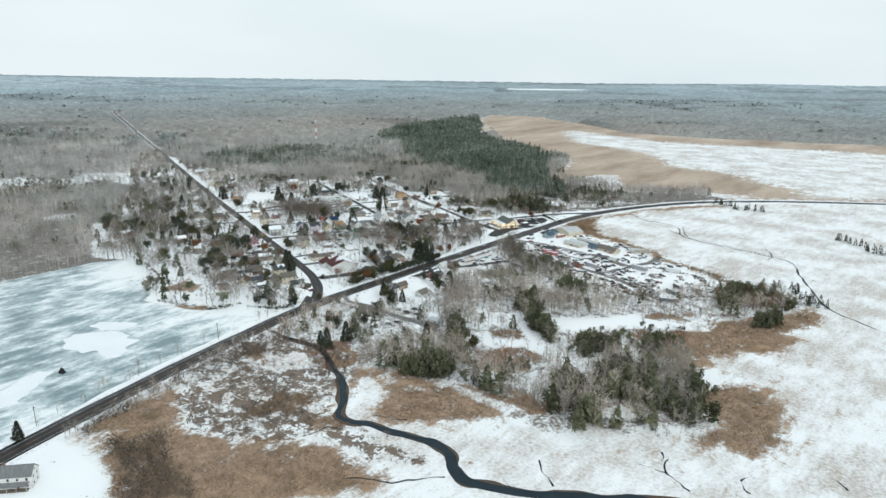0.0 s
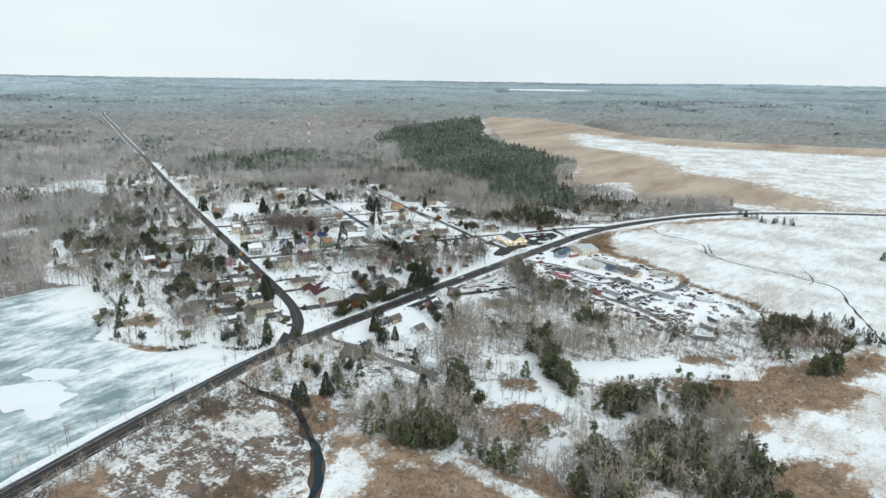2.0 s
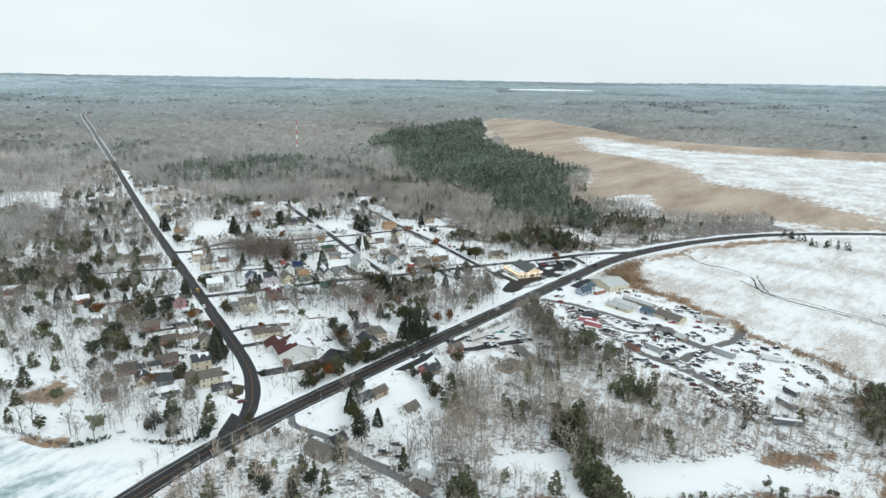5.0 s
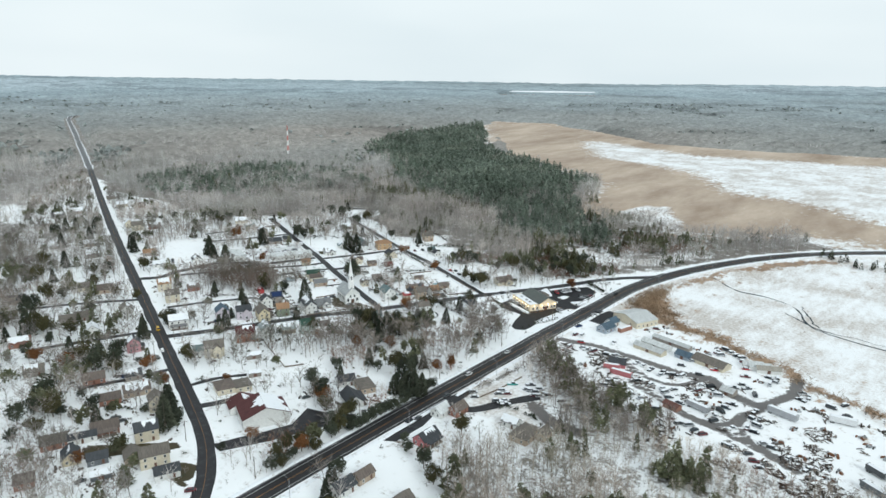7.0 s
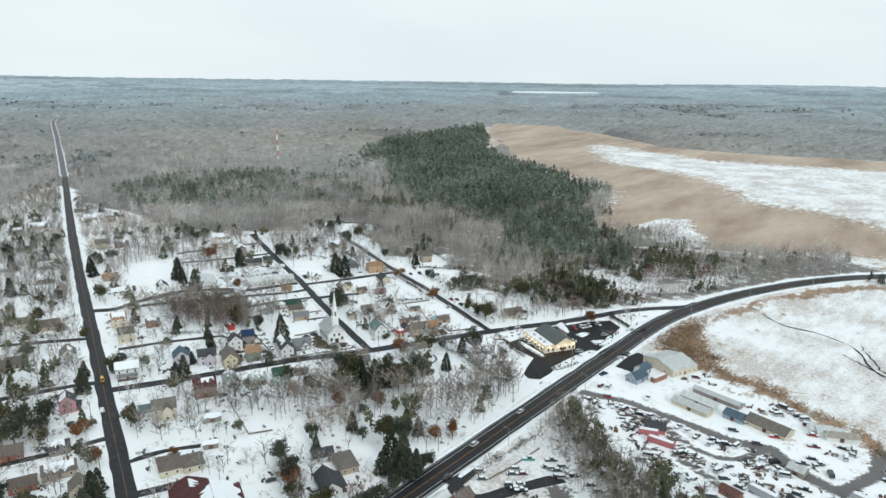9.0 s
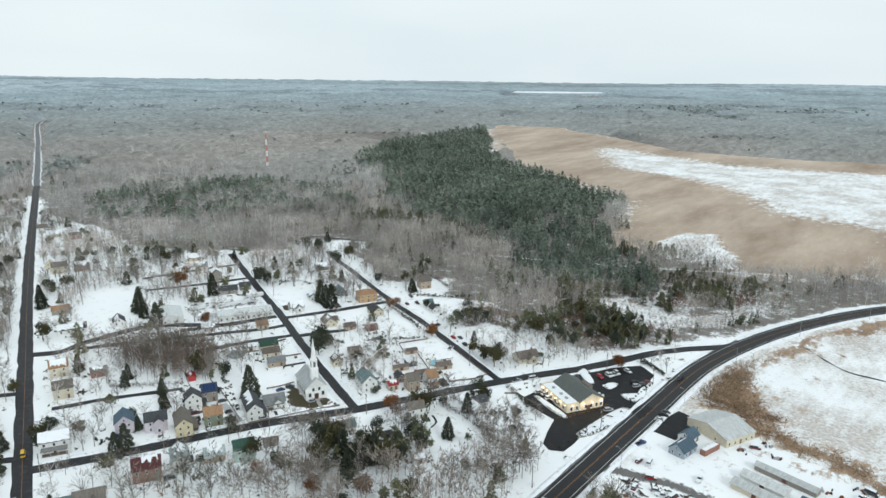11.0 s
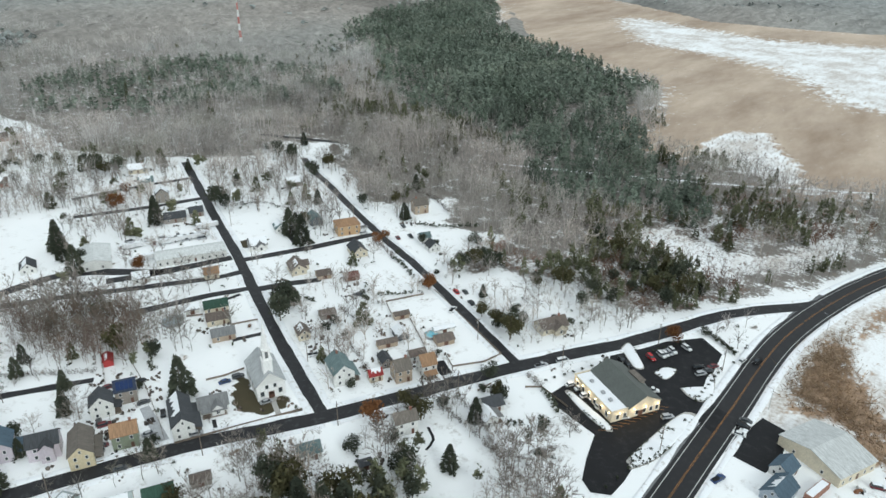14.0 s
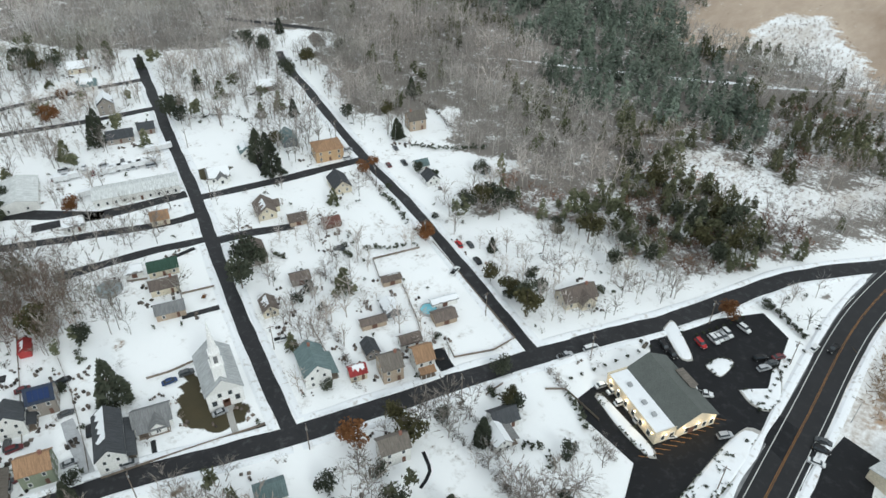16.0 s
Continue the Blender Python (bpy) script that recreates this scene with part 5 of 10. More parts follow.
def box_body(x, y, rot, l, w, h, paint, kind, label, wheels=0, category=""):
    """A shipping container, a trailer or a box van body: ribbed sides, end doors, and wheels where it has them."""
    base = thing(kind, None, label, category or kind.replace("_", " "), at=pose(x, y, GRADE(x, y), 0, 0, rot))
    FOOTPRINTS.append((x, y, l / 2))
    z0 = 0.95 if wheels else 0.02
    n = int(l / 0.6)
    us = [-l / 2 + l * k / n for k in range(n + 1)]
    rib = [w / 2 + (0.06 if (k // 2) % 2 else 0.0) for k in range(n + 1)]
    ring = [(u, -r_) for u, r_ in zip(us, rib)] + [(u, r_) for u, r_ in zip(us[::-1], rib[::-1])]
    g_ = Geo().loft([(a, b, z0) for a, b in ring], [(a, b, z0 + h) for a, b in ring])
    part("body", g_.data, M_PAINT.get(paint) or M_WALL[paint], base)
    for s in (-1, 1):
        part("end_door", Geo().box(l / 2 + 0.004, l / 2 + 0.06, min(s * 0.03, s * (w / 2 - 0.08)), max(s * 0.03, s * (w / 2 - 0.08)), z0 + 0.12, z0 + h - 0.12).data, M_STEEL, base)
    for k in range(wheels):
        for s in (-1, 1):
            part("wheel", WHEEL, parent=base, at=pose(-l / 2 + 1.0 + k * 1.0, s * (w / 2 - 0.15), 0.48) @ Matrix.Diagonal((1.45, 1.5, 1.45, 1)))
    if wheels:
        for s in (-1, 1):
            part("landing_leg", Geo().box(l * 0.3 - 0.07, l * 0.3 + 0.07, s * 0.7 - 0.07, s * 0.7 + 0.07, 0, 0.95).data, M_STEEL, base)
    part("snow_load", Geo().box(-l * 0.46, l * 0.44, -w * 0.44, w * 0.44, z0 + h + 0.004, z0 + h + 0.14, 0.06).data, M_SNOW, base, "snow lying on top")
    return base


# ---- street furniture ----
POLE = {}


def utility_pole(x, y, rot, h=10.5):
    if "u" in POLE:
        copy_thing(POLE["u"], pose(x, y, 0, 0, 0, rot))
        return
    base = thing("utility_pole", None, "weathered wooden utility pole with a crossarm and insulators", "utility pole", "utility poles", at=pose(x, y, 0, 0, 0, rot))
    part("pole", Geo().tube(0, 0, 0, h, 0.17, 0.11).data, M_WOOD, base)
    arm = part("crossarm", Geo().box(-1.2, 1.2, -0.2, -0.08, h - 0.9, h - 0.76).data, M_WOOD, base)
    for u in (-1.1, -0.5, 0.5, 1.1):
        part("insulator", Geo().tube(u, -0.14, h - 0.76, h - 0.55, 0.06, 0.05, 6).data, M_STEEL, arm)
    part("transformer", Geo().tube(0.36, 0, h - 2.4, h - 1.4, 0.25, 0.25).data, M_STEEL, base, "grey transformer can")
    POLE["u"] = base


def street_lamp(x, y, rot, h=9.0):
    if "l" in POLE:
        copy_thing(POLE["l"], pose(x, y, 0, 0, 0, rot))
        return
    base = thing("street_lamp", None, "tall grey steel street lamp with a long arm beside the road", "street lamp", "street lamps", at=pose(x, y, 0, 0, 0, rot))
    part("pole", Geo().tube(0, 0, 0, h, 0.12, 0.07).data, M_STEEL, base)
    part("arm", Geo().loft([(0, -0.04, h - 0.1), (0, 0.04, h - 0.1), (0, 0.04, h), (0, -0.04, h)], [(2.4, -0.03, h + 0.4), (2.4, 0.03, h + 0.4), (2.4, 0.03, h + 0.47), (2.4, -0.03, h + 0.47)]).data, M_STEEL, base)
    part("lamp_head", Geo().box(2.2, 2.9, -0.14, 0.14, h + 0.34, h + 0.48, 0.3).data, M_STEEL, base)
    POLE["l"] = base


POST = mesh_of("fence_post", *Geo().box(-0.06, 0.06, -0.06, 0.06, 0, 1.05).box(-0.08, 0.08, -0.08, 0.08, 1.05, 1.1, 0.5).data, M_WOOD)


def fence(label, mat, *pts):
    c = np.array(pts, float)
    base = thing("fence", None, label, "fence", "garden fences", at=pose(c[0][0], c[0][1], 0))
    for (ax, ay), (bx, by) in zip(c[:-1], c[1:]):
        n = max(1, int(math.hypot(bx - ax, by - ay) / 3.0))
        ang = math.degrees(math.atan2(by - ay, bx - ax))
        step = math.hypot(bx - ax, by - ay) / n
        for k in range(n):
            px_, py_ = ax + (bx - ax) * k / n - c[0][0], ay + (by - ay) * k / n - c[0][1]
            part("fence_post", POST, parent=base, at=pose(px_, py_, 0))
            g_ = Geo().box(0.07, step - 0.07, -0.03, 0.03, 0.1, 0.95)
            part("fence_panel", g_.data, mat, base, at=pose(px_, py_, 0, 0, 0, ang))

# ---- paved lots ----
def sheet(pts, z, mat, name):
    ring = [Vector((a, b, z)) for a, b in pts]
    return mesh_of(name, ring, [f if (ring[f[1]] - ring[f[0]]).cross(ring[f[2]] - ring[f[0]]).z > 0 else f[::-1] for f in tessellate_polygon([ring])], mat)


ISLANDS = []


def island(pts, parent, label):
    """A raised, kerbed bed heaped with snow."""
    c = spline(np.vstack([pts, pts[:1]]), 1.5)[:-1]
    ISLANDS.append(c)
    m = c.mean(0)
    g_ = Geo().loft([(*p, 0.02) for p in c], [(*p, 0.18) for p in c])
    kerb = part("kerb", g_.data, M_CONCRETE, parent, label)
    rings = [[(*(m + (p - m) * s), 0.16 + h) for p in c] for s, h in ((0.93, 0.0), (0.75, 0.35), (0.4, 0.5))]
    g_ = Geo()
    n = len(c)
    g_.v = [p for r_ in rings for p in r_] + [(*m, 0.7)]
    g_.f = [(k * n + i, k * n + (i + 1) % n, (k + 1) * n + (i + 1) % n, (k + 1) * n + i) for k in range(2) for i in range(n)] + [(2 * n + i, 2 * n + (i + 1) % n, 3 * n) for i in range(n)]
    part("snow_heap", g_.data, M_SNOW, kerb, "heaped snow on the island")


def patch_of(*pts):
    return np.array(pts, float)


STORE_LOT = patch_of((-422.4, 591.6), (-421.2, 598.8), (-417.6, 607.2), (-409.2, 622.8), (-414.0, 624.0), (-417.6, 631.2), (-412.3, 637.2), (-410.3, 645.6), (-392.0, 667.2), (-381.1, 660.0), (-379.2, 643.2), (-375.0, 625.2), (-366.0, 622.8), (-366.0, 608.4), (-375.6, 613.2), (-380.4, 607.2), (-381.6, 580.8), (-380.6, 568.0), (-381.0, 559.5), (-386.7, 556.4), (-391.4, 559.5), (-395.0, 569.0), (-398.5, 581.5), (-417.6, 586.6))
WAREHOUSE_LOT = patch_of((-360.2, 602.0), (-360.0, 613.2), (-357.6, 619.2), (-355.7, 628.8), (-345.6, 626.4), (-344.4, 609.6), (-346.5, 600.5))
FIRE_LOT = patch_of((-414.0, 351.6), (-405.6, 362.4), (-399.6, 384.0), (-406.8, 400.8), (-394.8, 404.4), (-386.4, 396.0), (-396.0, 369.6), (-405.6, 350.4))
JUNCTION = patch_of((-384.1, 316.6), (-372.0, 317.0), (-370.2, 328.6), (-369.0, 348.2), (-363.0, 347.1), (-356.0, 304.8), (-353.7, 288.0), (-362.5, 287.8))
FRONTAGE = patch_of((-359.9, 401.2), (-360.2, 418.2), (-360.6, 431.3), (-360.8, 457.4), (-358.8, 471.4), (-354.8, 467.8), (-353.5, 448.1), (-355.0, 437.2), (-352.0, 425.0), (-352.2, 406.1))
PAVED += [FRONTAGE, STORE_LOT, WAREHOUSE_LOT, FIRE_LOT]
lot = structure("pavement", sheet(STORE_LOT, 0.074, M_LOT, "pavement"), "dark wet asphalt parking lot of the roadside store", "parking lot")
structure("pavement", sheet(WAREHOUSE_LOT, 0.072, M_LOT, "pavement"), "dark wet asphalt yard beside the warehouse", "parking lot")
structure("pavement", sheet(FRONTAGE, 0.052, M_STREET, "pavement"), "damp asphalt frontage beside the highway", "parking lot")
structure("pavement", sheet(JUNCTION, 0.054, M_STREET, "pavement"), "worn asphalt apron where the two roads meet", "road")
structure("pavement", sheet(FIRE_LOT, 0.068, M_STREET, "pavement"), "worn asphalt apron in front of the hall", "parking lot")
island(patch_of((-415.7, 637.2), (-414.6, 643.2), (-405.2, 634.2), (-401.8, 629.4), (-404.4, 627.6), (-408.0, 630.0)), lot, "rounded concrete kerb of a snow-filled island")
island(patch_of((-397.8, 629.6), (-395.8, 636.0), (-391.2, 637.2), (-392.2, 628.2)), lot, "triangular kerbed island in the lot")
island(patch_of((-385.7, 626.6), (-381.0, 623.4), (-375.6, 624.0), (-374.6, 632.4), (-378.6, 643.2), (-380.4, 642.0), (-379.2, 631.2)), lot, "curved kerbed island beside the lot exit")
island(patch_of((-378.7, 609.6), (-375.0, 610.2), (-374.2, 603.6), (-376.6, 584.4), (-381.6, 573.6), (-382.8, 578.4), (-381.0, 588.0)), lot, "long kerbed snow strip along the highway")
island(patch_of((-374.7, 615.1), (-378.6, 614.0), (-381.2, 604.6), (-382.6, 593.6), (-384.0, 581.7), (-383.7, 575.8), (-378.6, 580.1), (-377.2, 590.0), (-374.8, 604.9)), lot, "long kerbed snow island between the lot and the highway")
island(patch_of((-418.8, 596.0), (-417.7, 598.1), (-406.8, 593.9), (-395.5, 589.0), (-395.7, 585.9), (-406.1, 589.1)), lot, "narrow kerbed snow strip beside the store")
for k in range(11):
    u = k / 11
    a, b = Vector((-398.6 + 12.7 * u, 584.6 + 29.4 * u, 0)), Vector((-394.6 + 11.3 * u, 587.0 + 28.2 * u, 0))
    d = (b - a).normalized() * 0.09
    part("hatch_line", ([(a.x - d.y, a.y + d.x, 0.09), (a.x + d.y, a.y - d.x, 0.09), (b.x + d.y, b.y - d.x, 0.09), (b.x - d.y, b.y + d.x, 0.09)], [(0, 1, 2, 3)]), M_AMBER, lot, "painted amber hatching")


def lamp_glow(name, strength):
    m = bpy.data.materials.new(name)
    m.use_nodes = True
    b = m.node_tree.nodes["Principled BSDF"]
    b.inputs["Emission Color"].default_value = (1.0, 0.72, 0.36, 1)
    b.inputs["Emission Strength"].default_value = strength
    return m


M_GLOW = lamp_glow("warm_lamp", 9.0)


def roadside_store():
    base = thing("roadside_store", None, "cream store with grey gable roof, flat wing and warm lamps", "store", at=pose(-403.0, 606.0, 0, 0, 0, -29) @ Matrix.Diagonal((1.06, 1.02, 1.02, 1)))
    FOOTPRINTS.append((-404.4, 607.4, 17))
    wv, rv, k, t = gable(23.0, 13.5, 4.6, 8.2, 0.5)
    main = part("main_hall", wv.data, M_WALL["lit"], base, at=pose(0.5, 3.6, 0))
    part("roof", rv.data, worn("weathered_shingle", (0.115, 0.125, 0.118), 0.8, scale=0.4), base, "grey-green shingle gable roof", at=pose(0.5, 3.6, 0))
    part("flat_wing", Geo().box(-11.5, 11.8, -10.2, -3.2, 0, 4.2).data, M_WALL["lit"], base)
    part("parapet", Geo().box(-11.6, 11.9, -10.35, -10.05, 4.2, 4.75).box(11.6, 11.9, -10.05, -3.2, 4.2, 4.75).box(-11.6, -11.3, -10.05, -3.2, 4.2, 4.75).data, M_WALL["lit"], base)
    part("roof_snow", Geo().box(-11.2, 11.5, -10.0, -3.3, 4.21, 4.5, 0.02).data, M_SNOW, base, "snow on the flat roof")
    for u in (-6.0, 1.0, 5.5):
        part("roof_vent", Geo().box(u, u + 1.3, -7.4, -6.2, 4.5, 5.3).data, M_STEEL, base, "grey rooftop vent unit")
    dormer = part("dormer", Geo().box(-4.0, 2.5, 8.4, 10.6, 4.0, 6.2).data, M_WALL["taupe"], base)
    part("dormer_roof", Geo().box(-4.3, 2.8, 8.2, 10.9, 6.2, 6.4).data, M_ROOF["taupe"], dormer)
    for k in range(6):
        window(base, -9 + k * 3.6, -10.24, 1.9, 0, 1.6)
    for u in (-7.5, -4.5, 0.5, 3.6, 6.5, 9.0):
        window(base, 12.04 if u > -3.2 else 11.84, u, 1.8, 90, 1.5)
    part("door", DOOR_MESH, parent=base, at=pose(12.05, 2.0, 0.1, 0, 0, 90) @ Matrix.Diagonal((2, 1, 1.1, 1)))
    for j, (u, v) in enumerate([(-9.5, -10.5), (-5.5, -10.5), (-1.5, -10.5), (2.5, -10.5), (6.5, -10.5), (10.5, -10.5), (12.3, -7.0), (12.3, -1.0), (12.3, 4.0), (12.3, 9.0)]):
        lamp = part("wall_lamp", Geo().box(u - 0.16, u + 0.16, v - 0.16, v + 0.16, 3.55, 3.85, 0.4).data, M_GLOW, base, "glowing warm wall lamp")
        if j % 2 == 0 or j > 6:
            lp = new("lamp_light", bpy.data.lights.new("lamp_light", "POINT"))
            lp.data.energy, lp.data.color, lp.data.shadow_soft_size = 120.0, (1.0, 0.72, 0.44), 0.3
            du = 0.9 if u > 12 else 0.0
            lp.matrix_basis = pose(u + du, v - (0.0 if u > 12 else 0.9), 3.3)
            lp.parent = base


roadside_store()


M_CHURCH = worn("clean_white_paint", (0.86, 0.86, 0.85), 0.55, 0.0, 0.04, 0.35)


def church():
    base = thing("church", None, "white clapboard church with grey gable roof and tall white steeple", "church", at=pose(-509.4, 526.3, 0, 0, 0, 156) @ Matrix.Diagonal((1.12, 1.12, 1.12, 1)))
    FOOTPRINTS.append((-509.4, 526.3, 12))
    w, d, he, hr = 16.0, 9.4, 6.2, 10.4
    wv, rv, k, t = gable(w, d, he, hr, 0.45)
    part("wall", wv.data, M_CHURCH, base)
    part("roof", rv.data, M_ROOF["pale"], base, "pale grey shingle roof")
    front = w / -2
    part("pediment", Geo().loft([(front - 0.12, -d / 2, he - 0.1), (front - 0.12, 0, hr - 0.15), (front - 0.12, d / 2, he - 0.1)], [(front - 0.02, -d / 2, he - 0.1), (front - 0.02, 0, hr - 0.15), (front - 0.02, d / 2, he - 0.1)]).data, M_FRAME, base)
    for u in (-3.0, 3.0):
        window(base, front - 0.05, u, 2.6, 90, 1.5)
        window(base, front - 0.05, u * 0.45, 5.0, 90, 1.2)
    part("door", DOOR_MESH, parent=base, at=pose(front - 0.06, 0, 0.3, 0, 0, 90) @ Matrix.Diagonal((1.9, 1, 1.25, 1)))
    part("front_steps", Geo().box(front - 1.6, front - 0.05, -1.6, 1.6, 0, 0.3).data, M_CONCRETE, base)
    for u in (-5.0, -1.7, 1.7, 5.0):
        for s in (-1, 1):
            window(base, u, s * (d / 2 + 0.04), 3.3, 0, 1.75)
    sx = front + 2.6
    tower = part("steeple", Geo().box(sx - 1.55, sx + 1.55, -1.55, 1.55, 8.2, 14.2).box(sx - 1.75, sx + 1.75, -1.75, 1.75, 14.2, 14.5).data, M_CHURCH, base, "square white belfry on the roof")
    bel = Geo().box(sx - 1.25, sx + 1.25, -1.25, 1.25, 14.5, 18.2).box(sx - 1.45, sx + 1.45, -1.45, 1.45, 18.2, 18.5)
    part("belfry", bel.data, M_CHURCH, tower)
    ring = [(math.cos(a), math.sin(a)) for a in np.arange(8) * 0.7854 + 0.3927]
    part("spire", Geo().loft([(sx + 1.3 * a, 1.3 * b, 18.5) for a, b in ring], [(sx + 0.06 * a, 0.06 * b, 28.5) for a, b in ring]).data, M_CHURCH, tower, "slender white spire")
    for s in (-1, 1):
        part("louvre", Geo().box(sx - 0.5, sx + 0.5, min(s * 1.27, s * 1.31), max(s * 1.27, s * 1.31), 15.2, 17.6).data, M_ROOF["grey"], tower)
    part("louvre", Geo().box(sx - 1.31, sx - 1.27, -0.5, 0.5, 15.2, 17.6).data, M_ROOF["grey"], tower)


church()


def fire_hall():
    base = thing("fire_hall", None, "cream village hall with maroon gable roof half covered in snow", "hall", at=pose(-414.9, 380.6, 0, 0, 0, 155) @ Matrix.Diagonal((1.1, 1.15, 1.1, 1)))
    FOOTPRINTS.append((-415, 381, 14))
    FOOTPRINTS.append((-431, 383, 8))
    w, d, he, hr = 15.0, 18.6, 5.0, 8.8
    wv, rv, k, t = gable(w, d, he, hr, 0.5)
    part("wall", wv.data, M_WALL["white"], base)
    part("roof", rv.data, M_ROOF["maroon"], base)
    part("roof_snow", snow_sheet(w, d, he, hr, k, t, 0.97, -1, 5), M_SNOW, base, "snow covering one roof slope")
    part("roof_snow", snow_sheet(w, d, he, hr, k, t, 0.25, 1, 6), M_SNOW, base, "streak of snow on the maroon slope")
    for u in (-6.2, -2.1, 2.1, 6.2):
        part("bay_door", Geo().box(-w / 2 - 0.06, -w / 2 - 0.005, u - 1.6, u + 1.6, 0.1, 3.3).data, M_FRAME, base, "white roll-up bay door")
    for u in (-5, 0, 5):
        for s in (-1, 1):
            window(base, u, s * (d / 2 + 0.03), 2.0, 0, 1.3)
    wv, rv, k2, t2 = gable(9.0, 12.0, 3.4, 6.0, 0.5)
    wing = part("side_wing", wv.data, M_WALL["white"], base, at=pose(12.6, 6.0, 0))
    part("wing_roof", rv.data, M_ROOF["maroon"], wing)
    part("roof_snow", snow_sheet(9.0, 12.0, 3.4, 6.0, k2, t2, 0.3, -1, 7), M_SNOW, wing, "snow patch on the maroon wing")


fire_hall()


def radio_tower(x, y, h):
    base = thing("radio_tower", None, "slender lattice radio tower banded red and white above the woods", "tower", at=pose(x, y, 0))
    red, white, n = worn("tower_red", (0.55, 0.22, 0.20), 0.5), worn("tower_white", (0.85, 0.85, 0.85), 0.5), 7
    corner = [(math.cos(a), math.sin(a)) for a in (0.5, 2.594, 4.689)]
    for k in range(n):
        r0, r1, z0, z1 = 1.9 - k * 0.2, 1.7 - k * 0.2, h * k / n, h * (k + 1) / n
        v, t = [], []
        for i, (a, b) in enumerate(corner):
            c, d = corner[(i + 1) % 3]
            prism(v, t, (a * r0, b * r0, z0), (a * r1, b * r1, z1), 0.42, 0.42, 4)
            for s in range(3):
                f, g_ = s / 3, (s + 1) / 3
                prism(v, t, (a * r0, b * r0, z0 + (z1 - z0) * f), (c * r0, d * r0, z0 + (z1 - z0) * g_), 0.15, 0.15)
        part("section", mesh_of("section", v, t, red if k % 2 == 0 else white), parent=base)
    part("antenna", Geo().tube(0, 0, h, h + 4, 0.12, 0.05, 6).data, white, base)

# ---- the houses ----
house(-513.6, 493.0, 154, 16.4, 7.4, 2, "slate", "white", snow=0.5, porch=True)
house(-513.3, 505.5, 62, 10.3, 6.9, 1, "grey", "white", ell=True, porch=True)
house(-520.2, 475.9, 62, 8.2, 6.9, 2, "tan", "sage", chim=True)
house(-542.5, 488.4, 62, 7.3, 6.9, 2, "navy", "taupe", panels=True)
house(-541.4, 478.6, 154, 6.9, 7.7, 2, "slate", "white", porch=True)
house(-569.7, 495.3, 154, 6.0, 3.6, 1, "red", "red", snow=0.4, shed=True)
house(-491.3, 548.0, 154, 11.6, 8.2, 2, "teal", "white", porch=True, chim=True)
house(-480.2, 555.9, 62, 5.2, 4.3, 1, "red", "cream", snow=0.5)
house(-473.0, 563.2, 62, 6.5, 7.3, 2, "taupe", "tan", chim=True)
house(-467.6, 572.1, 62, 6.0, 7.3, 2, "tan", "white", porch=True)
house(-483.9, 565.6, 154, 6.0, 4.3, 1, "slate", "taupe")
house(-476.7, 576.7, 62, 6.9, 4.3, 1, "brown", "white")
house(-475.9, 593.3, 62, 7.7, 5.6, 1, "brown", "tan", shed=True)
house(-492.9, 584.8, 154, 6.9, 5.2, 1, "snow", "slatewall", shed=True)
house(-503.1, 596.4, 62, 6.9, 3.4, 1, "brown", "tan", shed=True, snow=0.3)
house(-480.9, 599.4, 62, 9.5, 2.8, 1, "snow", "white", shed=True)
house(-529.2, 575.8, 62, 6.9, 5.2, 1, "brown", "taupe", shed=True)
house(-492.4, 575.8, 62, 8.6, 3.4, 1, "brown", "tan", shed=True)
house(-572.1, 547.3, 62, 10.3, 6.0, 1, "green", "cream")
house(-579.0, 539.4, 62, 6.0, 5.2, 1, "snow", "white", shed=True)
house(-562.4, 541.5, 62, 9.5, 5.6, 1, "brown", "cream", chim=True)
house(-549.8, 535.5, 62, 9.5, 5.6, 1, "grey", "tan", snow=0.5)
house(-446.3, 631.4, 62, 12.9, 7.7, 1, "brown", "cream", ell=True, chim=True)
house(-467.6, 511.2, 62, 7.7, 6.0, 1, "teal", "white")
house(-451.5, 541.1, 62, 8.2, 6.0, 2, "taupe", "white", chim=True)
house(-449.0, 519.1, 62, 4.2, 3.0, 1, "slate", "taupe", shed=True)
house(-425.0, 513.0, 62, 5.2, 4.2, 1, "snow", "white", shed=True)
house(-435.0, 570.3, 62, 7.7, 6.0, 1, "slate", "white")
house(-431.7, 563.4, 154, 6.9, 5.2, 1, "snow", "white", porch=True)
house(-577.2, 695.3, 62, 8.6, 7.7, 2, "taupe", "tan", chim=True)
house(-537.2, 659.5, 154, 6.9, 6.0, 1, "slate", "white")
house(-547.9, 665.4, 62, 6.0, 5.2, 1, "teal", "white")
house(-589.5, 646.2, 62, 12.9, 10.3, 2, "tan", "sand", hip=True)
house(-613.9, 643.3, 154, 10.3, 6.9, 1, "teal", "slatewall")
house(-619.5, 622.3, 154, 7.7, 6.0, 1, "teal", "white", snow=0.8)
house(-611.2, 600.3, 62, 9.5, 7.7, 1, "grey", "white", ell=True, snow=0.9)
house(-573.8, 596.1, 154, 10.3, 7.7, 1, "brown", "cream", ell=True, snow=0.3)
house(-558.9, 600.5, 62, 6.9, 6.0, 1, "brown", "tan", shed=True)
house(-565.1, 630.3, 154, 11.2, 7.7, 1, "slate", "cream")
house(-546.8, 607.9, 62, 6.9, 5.2, 1, "rust", "brownwall", shed=True)
house(-627.3, 570.3, 62, 34.4, 11.2, 1, "zinc", "white", low=True)
house(-661.2, 535.9, 154, 22.4, 15.5, 1, "zinc", "white", low=True)
house(-601.4, 564.8, 62, 6.9, 6.0, 1, "tan", "cream")
